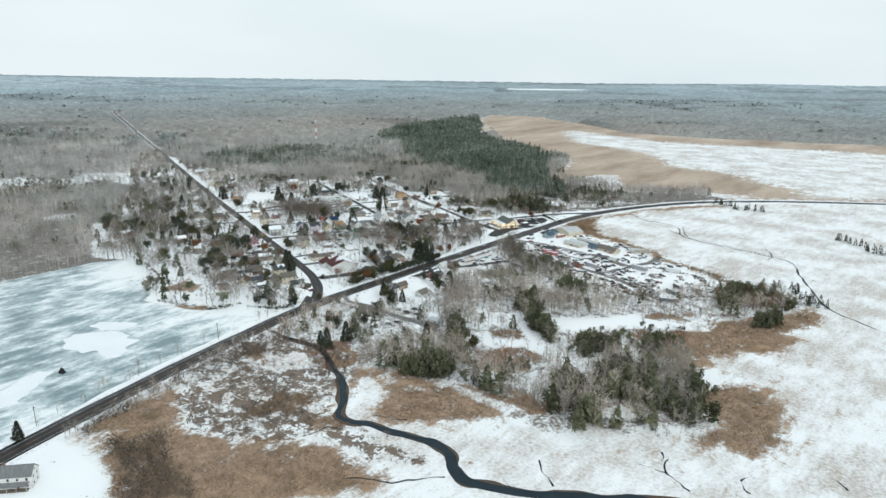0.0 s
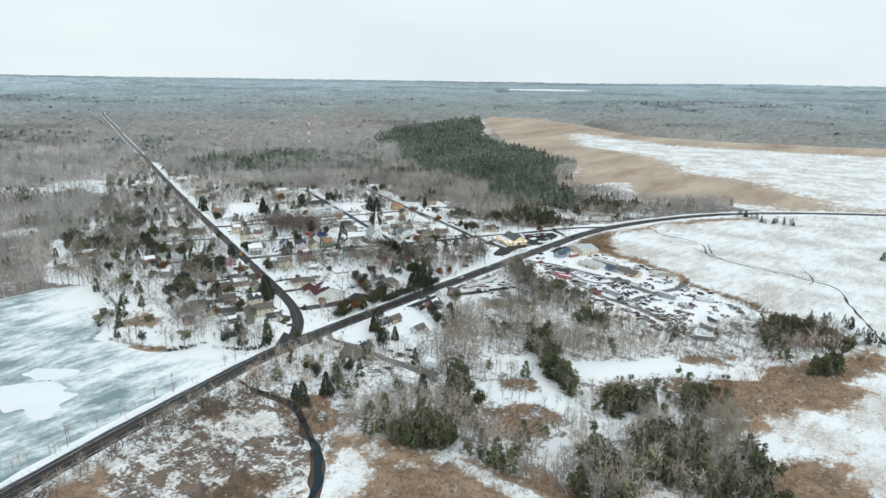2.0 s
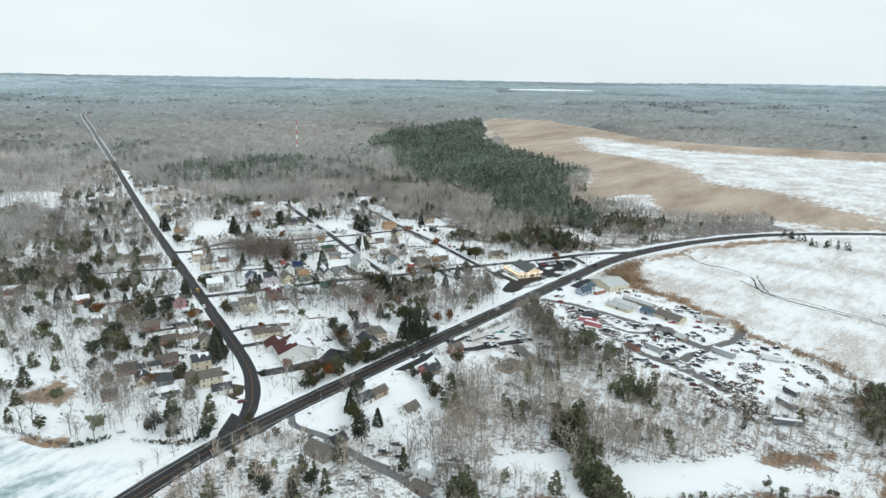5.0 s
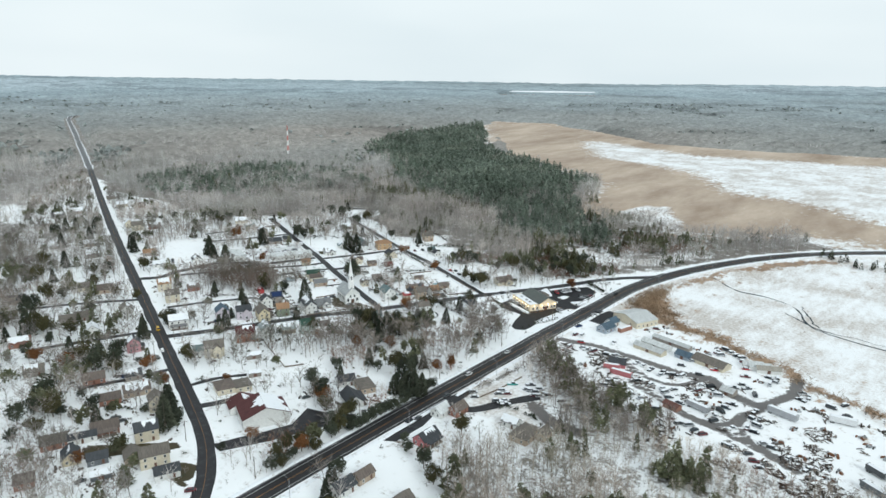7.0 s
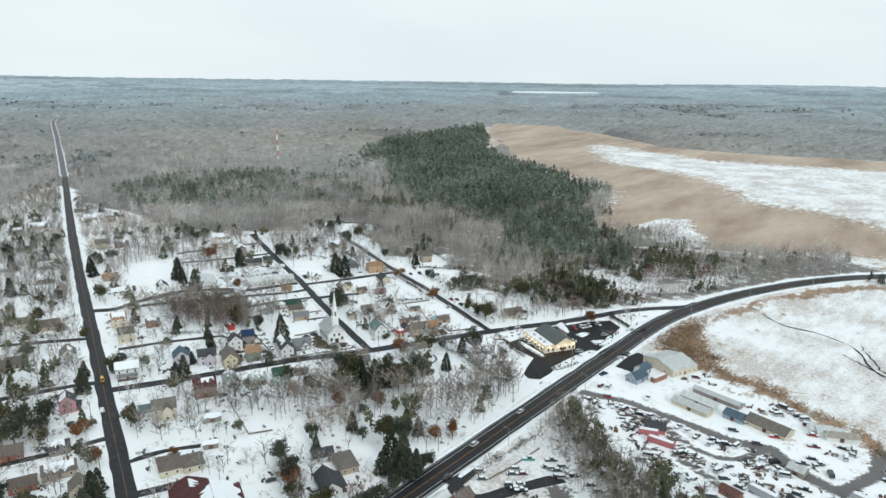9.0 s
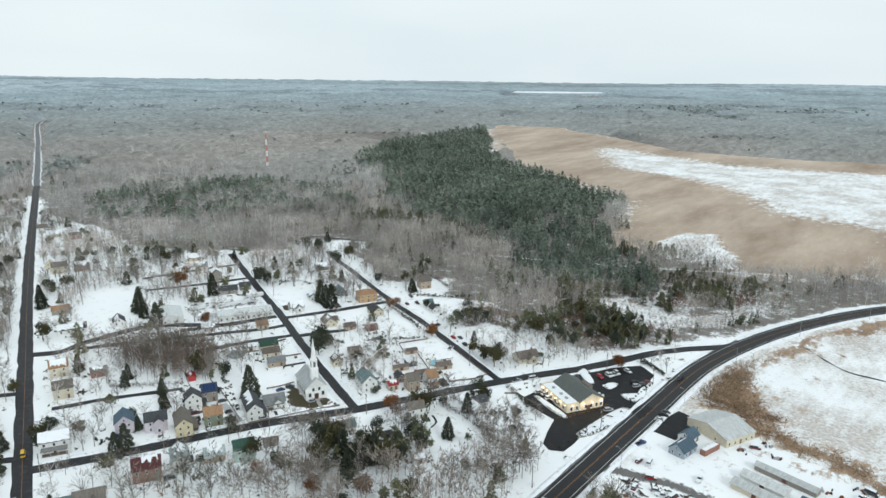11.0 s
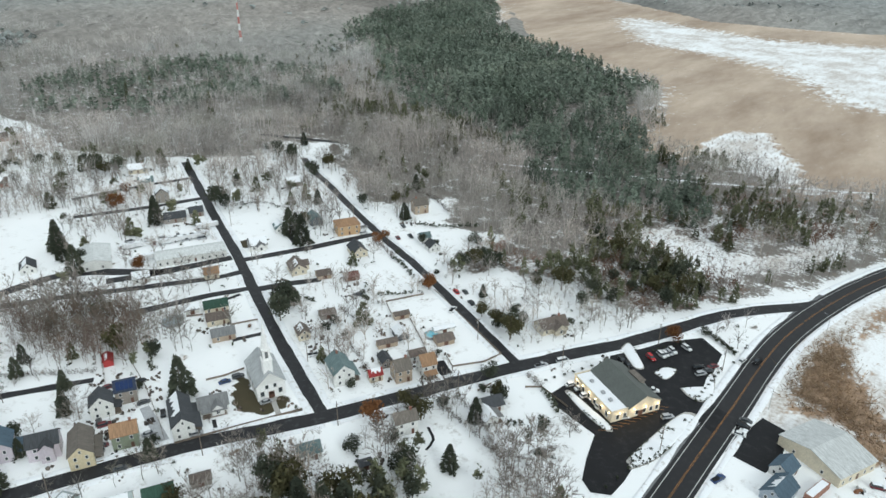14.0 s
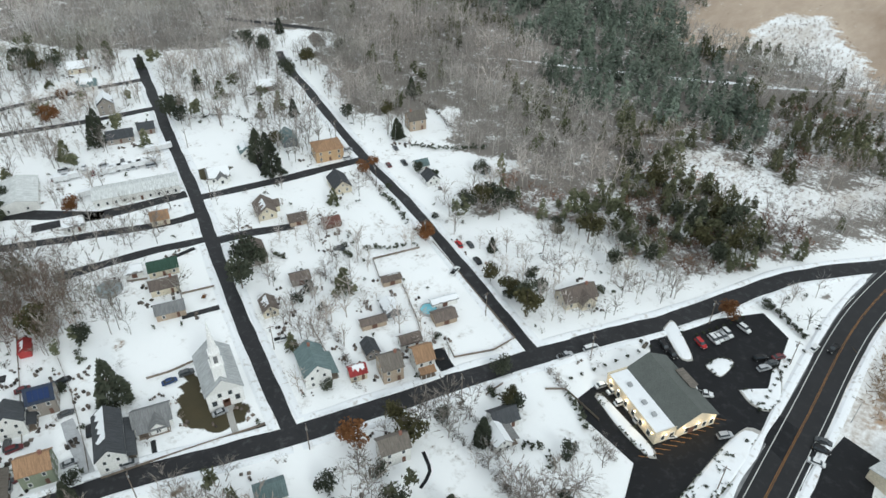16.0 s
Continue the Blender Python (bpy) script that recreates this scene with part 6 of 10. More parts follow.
house(-712.2, 604.7, 154, 9.5, 7.7, 2, "slate", "taupe", snow=0.9)
house(-677.2, 592.0, 62, 12.0, 6.9, 1, "slate", "taupe", snow=0.6)
house(-675.7, 605.0, 62, 7.7, 6.0, 1, "slate", "taupe")
house(-773.0, 622.6, 62, 12.0, 7.7, 1, "snow", "cream", chim=True)
house(-745.3, 612.7, 62, 9.5, 6.9, 1, "teal", "white", snow=0.5)
house(-623.3, 540.1, 62, 7.7, 6.0, 1, "snow", "white")
house(-553.2, 574.4, 154, 11.2, 7.7, 1, "brown", "taupe")
house(-525.0, 558.0, 154, 6.9, 5.2, 1, "brown", "cream", snow=0.5)
house(-701.5, 742.2, 154, 10.3, 6.9, 1, "brown", "taupe")
house(-670.9, 676.2, 62, 10.3, 6.9, 1, "snow", "taupe")
house(-628.4, 452.6, 68, 9.0, 7.2, 2, "tan", "cream", snow=0.7)
house(-601.2, 443.1, 68, 9.0, 7.2, 2, "taupe", "cream")
house(-685.4, 484.4, 68, 16.2, 6.3, 1, "slate", "white", snow=0.9)
house(-676.5, 509.6, 158, 9.0, 7.2, 1, "slate", "white", snow=0.6)
house(-545.7, 446.3, 154, 9.0, 8.1, 2, "sheet", "lilac", porch=True)
house(-535.8, 456.2, 62, 9.6, 7.0, 2, "slate", "lilac", ell=True)
house(-524.8, 463.3, 154, 13.0, 7.4, 2, "taupe", "yellow", porch=True)
house(-552.6, 418.9, 62, 11.7, 7.2, 2, "snow", "white", porch=True)
house(-538.8, 381.7, 158, 7.2, 7.2, 2, "slate", "pink", porch=True, snow=0.8)
house(-498.0, 408.7, 62, 10.8, 8.1, 2, "taupe", "cream", snow=0.4, ell=True)
house(-505.0, 404.3, 62, 8.1, 6.3, 1, "teal", "white", snow=0.6)
house(-498.6, 446.0, 154, 12.0, 7.2, 2, "mist", "white", snow=0.4)
house(-502.6, 433.6, 62, 10.8, 8.2, 2, "maroon", "rustwall", snow=0.25)
house(-477.0, 420.7, 62, 8.1, 4.5, 1, "snow", "taupe", shed=True)
house(-456.8, 406.7, 62, 6.3, 3.6, 1, "snow", "taupe", shed=True)
house(-454.8, 386.2, 158, 11.7, 9.0, 1, "brown", "cream", hip=True)
house(-449.6, 393.4, 158, 9.9, 8.1, 1, "taupe", "cream", hip=True, snow=0.4)
house(-493.6, 458.9, 62, 8.4, 6.8, 1, "mist", "tan", snow=0.5)
house(-484.8, 467.6, 62, 8.6, 7.2, 2, "green", "mint", ell=True)
house(-484.4, 481.2, 62, 6.2, 4.2, 1, "brown", "taupe", shed=True)
house(-486.1, 341.7, 68, 9.9, 6.3, 1, "brown", "brick")
house(-485.3, 355.2, 68, 12.6, 7.2, 1, "brown", "tan", chim=True, snow=0.7)
house(-462.9, 353.4, 158, 8.1, 7.2, 2, "taupe", "cream")
house(-514.8, 347.1, 68, 10.8, 7.2, 1, "brown", "brick")
house(-503.1, 362.8, 68, 8.1, 6.3, 1, "slate", "taupe", snow=0.6)
house(-584.8, 379.2, 158, 9.0, 7.2, 1, "snow", "white")
house(-611.3, 386.3, 68, 10.8, 7.2, 1, "taupe", "taupe")
house(-595.5, 406.9, 158, 9.9, 8.1, 2, "taupe", "white", snow=0.4)
house(-656.1, 421.0, 68, 12.6, 8.1, 1, "brown", "tan", snow=0.6)
house(-671.9, 413.9, 68, 9.0, 7.2, 1, "taupe", "cream")
house(-755.0, 459.6, 68, 12.6, 7.2, 1, "brown", "taupe", snow=0.8)
house(-794.2, 475.5, 68, 10.8, 7.2, 1, "snow", "tan")
house(-821.5, 534.7, 68, 10.8, 7.2, 2, "taupe", "cream")
house(-837.1, 534.5, 158, 7.2, 7.2, 2, "snow", "cream")
house(-814.8, 549.1, 68, 10.8, 7.2, 1, "brown", "brick", snow=0.5)
house(-725.6, 494.8, 68, 10.8, 6.3, 1, "tan", "taupe")
house(-611.5, 465.9, 68, 8.1, 5.4, 1, "brown", "brick", snow=0.4)
house(-945.0, 581.9, 68, 12.6, 8.1, 1, "snow", "cream")
house(-922.0, 591.6, 68, 10.8, 8.1, 1, "brown", "rustwall", snow=0.3)
house(-969.3, 581.5, 68, 9.0, 7.2, 2, "taupe", "white", snow=0.9)
house(-943.1, 530.8, 68, 12.6, 8.1, 1, "snow", "tan")
house(-934.1, 506.7, 68, 12.6, 8.1, 1, "slate", "taupe", snow=0.4)
house(-809.1, 451.9, 68, 10.8, 8.1, 1, "snow", "taupe")
house(-394.6, 419.3, 154, 13.5, 8.1, 1, "slate", "white", porch=True)
house(-400.7, 434.4, 154, 12.6, 8.1, 1, "taupe", "tan", hip=True)
house(-412.0, 431.8, 62, 9.0, 6.3, 1, "slate", "white")
house(-443.6, 286.1, 158, 8.1, 7.2, 1, "brown", "rustwall", hip=True)
house(-447.6, 306.0, 158, 9.0, 7.2, 1, "slate", "yellow", snow=0.2)
house(-437.7, 312.5, 68, 8.1, 5.4, 1, "slate", "slatewall")
house(-425.4, 308.1, 68, 8.1, 4.5, 1, "snow", "slatewall", shed=True)
house(-459.3, 316.0, 68, 11.7, 4.5, 1, "slate", "white")
house(-460.0, 326.5, 68, 11.7, 7.2, 1, "brown", "brick", porch=True)
house(-440.1, 335.7, 68, 9.9, 7.2, 2, "slate", "cream", snow=0.3)
house(-418.6, 327.5, 68, 11.7, 7.2, 2, "taupe", "cream")
house(-406.1, 325.9, 68, 9.9, 5.9, 1, "slate", "white")
house(-427.6, 322.8, 158, 8.1, 7.2, 1, "taupe", "tan")
house(-464.8, 306.3, 68, 10.8, 7.2, 1, "taupe", "rustwall")
house(-547.9, 330.8, 68, 9.9, 7.2, 1, "taupe", "taupe", snow=0.4)
house(-595.3, 341.6, 68, 11.7, 7.2, 1, "rust", "brick", snow=0.8)
house(-612.3, 376.5, 68, 9.9, 7.2, 1, "taupe", "taupe")
house(-677.7, 370.8, 68, 10.8, 7.2, 1, "slate", "taupe", snow=0.6)
house(-905.2, 484.5, 68, 12.6, 8.1, 1, "snow", "taupe")
house(-652.1, 319.1, 68, 14.4, 7.2, 1, "brown", "brick", snow=0.6)
house(-309.5, 447.1, 90, 13.5, 9.0, 1, "taupe", "tan", hip=True)
house(-320.2, 451.6, 0, 8.1, 5.4, 1, "snow", "white")
house(-303.5, 452.1, 90, 7.2, 6.3, 1, "taupe", "tan", snow=0.4)
house(-347.4, 445.3, 90, 9.0, 6.3, 1, "brown", "brick")
house(-352.6, 438.6, 90, 8.1, 6.3, 1, "zinc", "white")
house(-341.8, 415.2, 90, 10.8, 7.2, 1, "slate", "rose", porch=True, snow=0.3)
house(-343.1, 364.5, 90, 9.9, 7.2, 1, "slate", "white", snow=0.3)
house(-318.7, 372.5, 90, 9.0, 6.3, 1, "taupe", "white", ell=True)
house(-323.0, 319.4, 0, 12.6, 8.1, 1, "taupe", "taupe")
house(-323.3, 329.0, 90, 8.1, 7.2, 1, "slate", "white")
house(-277.2, 337.3, 0, 9.9, 7.2, 1, "zinc", "white", snow=0.5)
house(-342.8, 375.8, 90, 9.0, 5.4, 1, "brown", "tan", snow=0.4)
house(-272.7, 328.0, 0, 8.1, 5.4, 1, "taupe", "taupe", shed=True)

LOT_BUSH = []
M_TRACK = worn("slushy_track", (0.42, 0.43, 0.45), 0.7, spread=0.35, scale=0.5)
# ---- vehicles, sheds and yard clutter ----
car(-402.8, 638.2, -29, "suv", "red", group="cars in the store lot")
car(-400.2, 642.8, -29, "suv", "white", group="cars in the store lot")
car(-399.5, 644.8, -29, "sedan", "white", group="cars in the store lot")
car(-398.6, 646.6, -29, "sedan", "silver", group="cars in the store lot")
car(-397.9, 648.6, -29, "suv", "white", group="cars in the store lot")
car(-394.2, 654.5, -21, "suv", "white", group="cars in the store lot")
car(-411.4, 629.1, -39, "suv", "black", group="cars in the store lot")
car(-408.1, 627.8, -39, "sedan", "black", group="cars in the store lot")
car(-385.3, 644.1, 51, "suv", "black", group="cars in the store lot")
car(-381.6, 644.3, 56, "sedan", "grey", group="cars in the store lot")
car(-382.8, 640.4, 56, "suv", "silver", group="cars in the store lot")
car(-380.8, 648.5, 56, "sedan", "maroon", group="cars in the store lot")
car(-396.3, 617.6, -44, "sedan", "white", group="cars in the store lot")
car(-393.3, 617.7, 31, "pickup", "white", group="cars in the store lot")
car(-382.5, 606.6, 51, "suv", "silver", group="cars in the store lot")
car(-394.9, 596.1, 46, "sedan", "white", group="cars in the store lot")
car(-415.2, 601.3, 62, "sedan", "white", True, group="cars in the store lot")
car(-411.3, 598.8, 62, "suv", "white", True, group="cars in the store lot")
car(-407.9, 598.8, 62, "sedan", "grey", True, group="cars in the store lot")
car(-403.9, 596.6, 62, "suv", "white", True, group="cars in the store lot")
car(-419.2, 601.0, 62, "sedan", "silver", True, group="cars in the store lot")
car(-434.5, 604.6, 62, "pickup", "silver", group="cars on the road")
car(-429.6, 612.9, 62, "van", "white", group="cars on the road")
car(-373.0, 659.9, 78, "sedan", "white", group="cars on the road")
car(-368.1, 664.0, 258, "pickup", "black", group="cars on the road")
car(-368.7, 483.1, 90, "suv", "white", group="cars on the road")
car(-369.4, 522.0, 90, "sedan", "white", group="cars on the road")
car(-558.2, 407.7, 158, "van", "yellow", group="cars on the road")
car(-525.2, 391.8, 158, "suv", "white", group="cars on the road")
car(-389.2, 326.1, 55, "sedan", "maroon", group="cars on the road")
car(-359.8, 622.5, 10, "sedan", "grey", group="cars by the warehouse")
car(-359.5, 619.0, 10, "suv", "black", group="cars by the warehouse")
car(-359.3, 613.8, 10, "sedan", "white", group="cars by the warehouse")
car(-357.5, 587.5, 70, "pickup", "blue", group="cars by the warehouse")
car(-343.8, 488.5, 40, "pickup", "teal", True, group="cars in the roadside lot")
car(-343.1, 474.6, 40, "sedan", "grey", True, group="cars in the roadside lot")
car(-343.5, 478.6, 40, "suv", "silver", True, group="cars in the roadside lot")
car(-339.7, 477.5, 40, "sedan", "maroon", True, group="cars in the roadside lot")
car(-339.4, 467.3, 40, "suv", "grey", True, group="cars in the roadside lot")
car(-336.2, 467.0, 40, "sedan", "black", True, group="cars in the roadside lot")
car(-336.5, 470.3, 40, "sedan", "silver", True, group="cars in the roadside lot")
car(-335.9, 494.0, 40, "pickup", "grey", True, group="cars in the roadside lot")
car(-334.5, 488.4, 40, "sedan", "grey", True, group="cars in the roadside lot")
car(-332.0, 488.3, 40, "suv", "silver", True, group="cars in the roadside lot")
car(-329.9, 488.9, 40, "sedan", "grey", True, group="cars in the roadside lot")
car(-329.4, 492.7, 40, "suv", "silver", True, group="cars in the roadside lot")
car(-325.1, 489.7, 40, "sedan", "black", True, group="cars in the roadside lot")
car(-322.4, 489.8, 40, "suv", "black", True, group="cars in the roadside lot")
car(-354.2, 467.5, 40, "suv", "silver", True, group="cars in the roadside lot")
car(-350.5, 463.6, 40, "sedan", "grey", True, group="cars in the roadside lot")
car(-314.2, 488.4, 40, "sedan", "black", True, group="cars in the roadside lot")
car(-309.5, 486.4, 40, "suv", "grey", True, group="cars in the roadside lot")
car(-327.8, 484.8, 40, "sedan", "maroon", True, group="cars in the roadside lot")
car(-325.3, 485.9, 40, "suv", "silver", True, group="cars in the roadside lot")
car(-333.8, 467.0, 40, "pickup", "black", True, group="cars in the roadside lot")
car(-498.1, 630.1, 154, "suv", "red", group="cars by the back street")
car(-494.7, 632.9, 154, "sedan", "grey", group="cars by the back street")
car(-486.2, 626.4, 154, "suv", "black", group="cars by the back street")
car(-569.6, 671.9, 154, "sedan", "grey", group="cars by the back street")
car(-561.1, 657.9, 154, "sedan", "maroon", group="cars by the back street")
car(-557.1, 664.0, 154, "pickup", "grey", group="cars by the back street")
car(-532.1, 598.2, 214, "suv", "grey", group="cars by the back street")
car(-535.1, 490.6, 70, "sedan", "grey", group="cars in the gardens")
car(-547.8, 496.4, 90, "suv", "black", group="cars in the gardens")
car(-545.5, 493.9, 110, "sedan", "black", group="cars in the gardens")
car(-505.1, 493.1, 62, "suv", "silver", group="cars in the gardens")
car(-554.0, 486.8, 70, "sedan", "maroon", group="cars in the gardens")
car(-524.3, 469.2, 70, "sedan", "maroon", group="cars in the gardens")
car(-534.1, 475.2, 70, "suv", "maroon", group="cars in the gardens")
car(-510.5, 551.5, 60, "pickup", "white", group="cars in the gardens")
car(-500.8, 519.6, 70, "sedan", "silver", group="cars in the gardens")
car(-521.8, 522.5, 70, "suv", "grey", group="cars in the gardens")
car(-522.8, 517.1, 70, "sedan", "blue", group="cars in the gardens")
car(-488.9, 616.0, 100, "pickup", "white", group="cars in the gardens")
car(-587.1, 651.3, 65, "sedan", "grey", group="cars in the gardens")
car(-580.2, 650.1, 62, "suv", "white", group="cars in the gardens")
car(-586.0, 655.9, 62, "sedan", "silver", group="cars in the gardens")
car(-595.3, 644.4, 70, "suv", "black", group="cars in the gardens")
car(-507.5, 360.9, 70, "suv", "blue", group="cars in the gardens")
car(-507.1, 364.3, 70, "sedan", "grey", group="cars in the gardens")
car(-550.1, 394.9, 70, "sedan", "white", group="cars in the gardens")
car(-572.9, 379.7, 70, "sedan", "grey", group="cars in the gardens")
car(-541.9, 440.1, 70, "suv", "blue", group="cars in the gardens")
car(-517.9, 482.6, 70, "sedan", "silver", group="cars in the gardens")
car(-511.2, 493.6, 70, "sedan", "white", group="cars in the gardens")
car(-494.1, 438.3, 70, "suv", "grey", group="cars in the gardens")
car(-415.5, 407.6, 70, "sedan", "grey", group="cars in the gardens")
car(-395.6, 414.3, 70, "suv", "silver", group="cars in the gardens")
car(-428.5, 301.1, 80, "sedan", "grey", group="cars in the gardens")
car(-420.8, 306.0, 80, "suv", "silver", group="cars in the gardens")
car(-463.2, 335.8, 80, "sedan", "grey", group="cars in the gardens")
car(-467.8, 335.4, 80, "suv", "grey", group="cars in the gardens")
car(-377.0, 405.2, 80, "sedan", "grey", group="cars in the gardens")
car(-359.5, 423.5, 95, "suv", "black", group="cars in the gardens")
car(-358.2, 428.2, 95, "sedan", "grey", group="cars in the gardens")
car(-362.4, 455.3, 95, "sedan", "grey", group="cars in the gardens")
car(-311.3, 338.6, 30, "sedan", "silver", True, group="cars in the gardens")
car(-303.9, 338.9, 30, "suv", "grey", True, group="cars in the gardens")
car(-296.0, 340.5, 30, "sedan", "black", True, group="cars in the gardens")
car(-303.5, 346.8, 30, "suv", "black", True, group="cars in the gardens")
car(-276.5, 353.5, 30, "pickup", "black", True, group="cars in the gardens")
car(-298.4, 314.2, 30, "sedan", "silver", True, group="cars in the gardens")
car(-295.3, 320.2, 30, "suv", "grey", True, group="cars in the gardens")
car(-343.2, 564.5, 20, "suv", "red", True, group="vehicles in the salvage yard")
car(-338.3, 557.5, 20, "sedan", "silver", True, group="vehicles in the salvage yard")
car(-335.0, 555.6, 20, "pickup", "white", True, group="vehicles in the salvage yard")
car(-316.6, 616.6, 20, "suv", "maroon", True, group="vehicles in the salvage yard")
car(-287.6, 556.4, 20, "sedan", "black", True, group="vehicles in the salvage yard")
car(-284.6, 555.1, 20, "sedan", "grey", True, group="vehicles in the salvage yard")
car(-281.8, 556.2, 20, "suv", "black", True, group="vehicles in the salvage yard")
car(-266.3, 577.5, 20, "pickup", "red", True, group="vehicles in the salvage yard")
car(-257.1, 599.4, 20, "suv", "maroon", True, group="vehicles in the salvage yard")
car(-253.3, 590.4, 20, "sedan", "red", True, group="vehicles in the salvage yard")
car(-250.7, 579.9, 20, "pickup", "maroon", True, group="vehicles in the salvage yard")
car(-280.4, 581.3, 20, "sedan", "silver", True, group="vehicles in the salvage yard")
car(-305.7, 518.7, 20, "van", "silver", True, group="vehicles in the salvage yard")
car(-304.9, 524.6, 20, "van", "silver", True, group="vehicles in the salvage yard")
car(-271.1, 565.9, 20, "suv", "grey", True, group="vehicles in the salvage yard")
car(-265.2, 552.8, 20, "sedan", "white", True, group="vehicles in the salvage yard")
car(-251.4, 561.5, 20, "pickup", "grey", True, group="vehicles in the salvage yard")
car(-536.8, 474.5, 150, "suv", "grey")
car(-523.5, 468.9, 152, "suv", "silver")
car(-523.9, 491.7, 152, "suv", "black")
car(-500.2, 451.8, 150, "pickup", "black")
car(-509.4, 467.9, 62, "sedan", "grey")
car(-524.5, 468.3, 152, "sedan", "white")
car(-501.1, 451.0, 152, "suv", "white")
car(-666.6, 553.2, 150, "suv", "maroon", snowy=True)
car(-669.8, 559.7, 60, "pickup", "silver")
car(-662.1, 559.8, 60, "van", "grey")
car(-665.2, 566.5, 150, "pickup", "silver", snowy=True)
car(-657.5, 566.6, 155, "sedan", "maroon")
car(-660.6, 573.4, 64, "sedan", "silver")
car(-652.8, 573.5, 155, "suv", "silver", snowy=True)
car(-655.9, 580.4, 155, "van", "grey")
car(-648.2, 580.4, 64, "pickup", "silver")
car(-651.1, 587.5, 64, "sedan", "grey", snowy=True)
car(-643.4, 587.4, 64, "van", "silver")
box_body(-304.6, 537.8, 2, 12.2, 2.5, 2.7, "rose", "shipping_container", "faded red shipping container standing in snow", 0)
box_body(-312.6, 542.7, 20, 9, 2.5, 2.6, "rose", "shipping_container", "faded red shipping container beside a black-roofed shed", 0)
box_body(-223.2, 545.0, -12, 14.5, 2.6, 2.8, "silver", "semi_trailer", "grey semi-trailer parked in the salvage yard", 2)
box_body(-198.8, 556.2, 10, 12, 2.6, 2.7, "white", "semi_trailer", "white semi-trailer standing at the marsh edge", 2)
box_body(-257.8, 525.4, -14, 12, 2.5, 2.5, "silver", "semi_trailer", "grey semi-trailer beside the yard track", 2)
box_body(-178.3, 500.8, -30, 11, 2.5, 2.4, "slatewall", "semi_trailer", "dark semi-trailer in the salvage yard", 2)
box_body(-179.5, 516.5, -30, 9, 2.4, 2.4, "grey", "semi_trailer", "dark grey trailer in the salvage yard", 2)
box_body(-172.6, 480.4, 25, 14, 2.5, 2.5, "slatewall", "semi_trailer", "long dark trailer at the end of the yard", 2)
box_body(-331.4, 601.1, 75, 11, 2.6, 2.6, "rustwall", "shipping_container", "rust-brown shipping container beside the warehouse", 0)
box_body(-652.1, 574.7, 60, 6.5, 2.3, 2.2, "white", "caravan", "white caravan parked under snow", 1)
box_body(-650.2, 578.3, 64, 7.5, 2.3, 2.2, "white", "caravan", "white caravan parked under snow", 1)
box_body(-648.5, 582.4, 68, 6.5, 2.3, 2.2, "white", "caravan", "white caravan parked under snow", 1)
box_body(-646.7, 585.9, 60, 7.5, 2.3, 2.2, "white", "caravan", "white caravan parked under snow", 1)
box_body(-645.4, 589.7, 64, 6.5, 2.3, 2.2, "white", "caravan", "white caravan parked under snow", 1)
box_body(-652.7, 571.0, 68, 7.5, 2.3, 2.2, "white", "caravan", "white caravan parked under snow", 1)
box_body(-662.0, 554.8, 60, 6.5, 2.3, 2.2, "white", "caravan", "white caravan parked under snow", 1)
box_body(-661.0, 558.2, 64, 7.5, 2.3, 2.2, "white", "caravan", "white caravan parked under snow", 1)
box_body(-642.5, 554.8, 68, 6.5, 2.3, 2.2, "white", "caravan", "white caravan parked under snow", 1)
box_body(-642.9, 548.7, 60, 7.5, 2.3, 2.2, "white", "caravan", "white caravan parked under snow", 1)
box_body(-655.8, 595.7, 64, 6.5, 2.3, 2.2, "white", "caravan", "white caravan parked under snow", 1)
box_body(-653.2, 600.1, 68, 7.5, 2.3, 2.2, "white", "caravan", "white caravan parked under snow", 1)
house(-305.8, 579.9, -12, 19.5, 5.8, 1, "zinc", "cream", shed=True)
house(-305.1, 588.4, -12, 18.4, 5.8, 1, "zinc", "white", shed=True)
house(-299.3, 598.2, -12, 25.3, 4.0, 1, "zinc", "taupe", shed=True)
house(-286.1, 583.9, -10, 9.2, 6.9, 1, "sheet", "bluewall", shed=True)
house(-270.5, 583.5, -14, 19.5, 9.2, 1, "taupe", "cream", shed=True)
house(-251.4, 596.2, 28, 10.3, 5.2, 1, "zinc", "white", shed=True)
house(-247.6, 596.0, 28, 11.5, 5.2, 1, "zinc", "white", shed=True)
house(-242.8, 594.8, 28, 12.6, 5.2, 1, "sand", "white", shed=True)
house(-311.9, 548.6, 20, 9.2, 8.0, 1, "slate", "rose", shed=True)
house(-340.6, 593.0, 80, 10.5, 7.4, 1, "sheet", "bluewall", snow=0.3)
house(-251.4, 552.9, -10, 6.9, 5.8, 1, "zinc", "taupe", shed=True)
house(-268.2, 518.3, -14, 8.0, 4.6, 1, "rust", "rustwall", shed=True)
house(-333.4, 621.3, 66, 18, 23, 1, "zinc", "cream", low=True, name="warehouse")
house(-342.2, 604.6, 80, 7.6, 6.4, 1, "sheet", "white")
house(-289.8, 85.0, 48, 14, 7.5, 2, "grey", "white", porch=True, chim=True)
radio_tower(-1111.0, 958.4, 60.0)
fence("weathered grey wooden garden fence standing in snow", M_WOOD, (-508.7, 618.7), (-517.6, 601.9), (-507.4, 594.9))
fence("weathered grey wooden garden fence standing in snow", M_WOOD, (-507.0, 624.9), (-451.7, 601.1), (-453.9, 592.0), (-461.7, 581.3), (-468.3, 585.5))
fence("weathered grey wooden garden fence standing in snow", M_WOOD, (-498.9, 597.8), (-483.0, 587.5), (-477.0, 582.7))
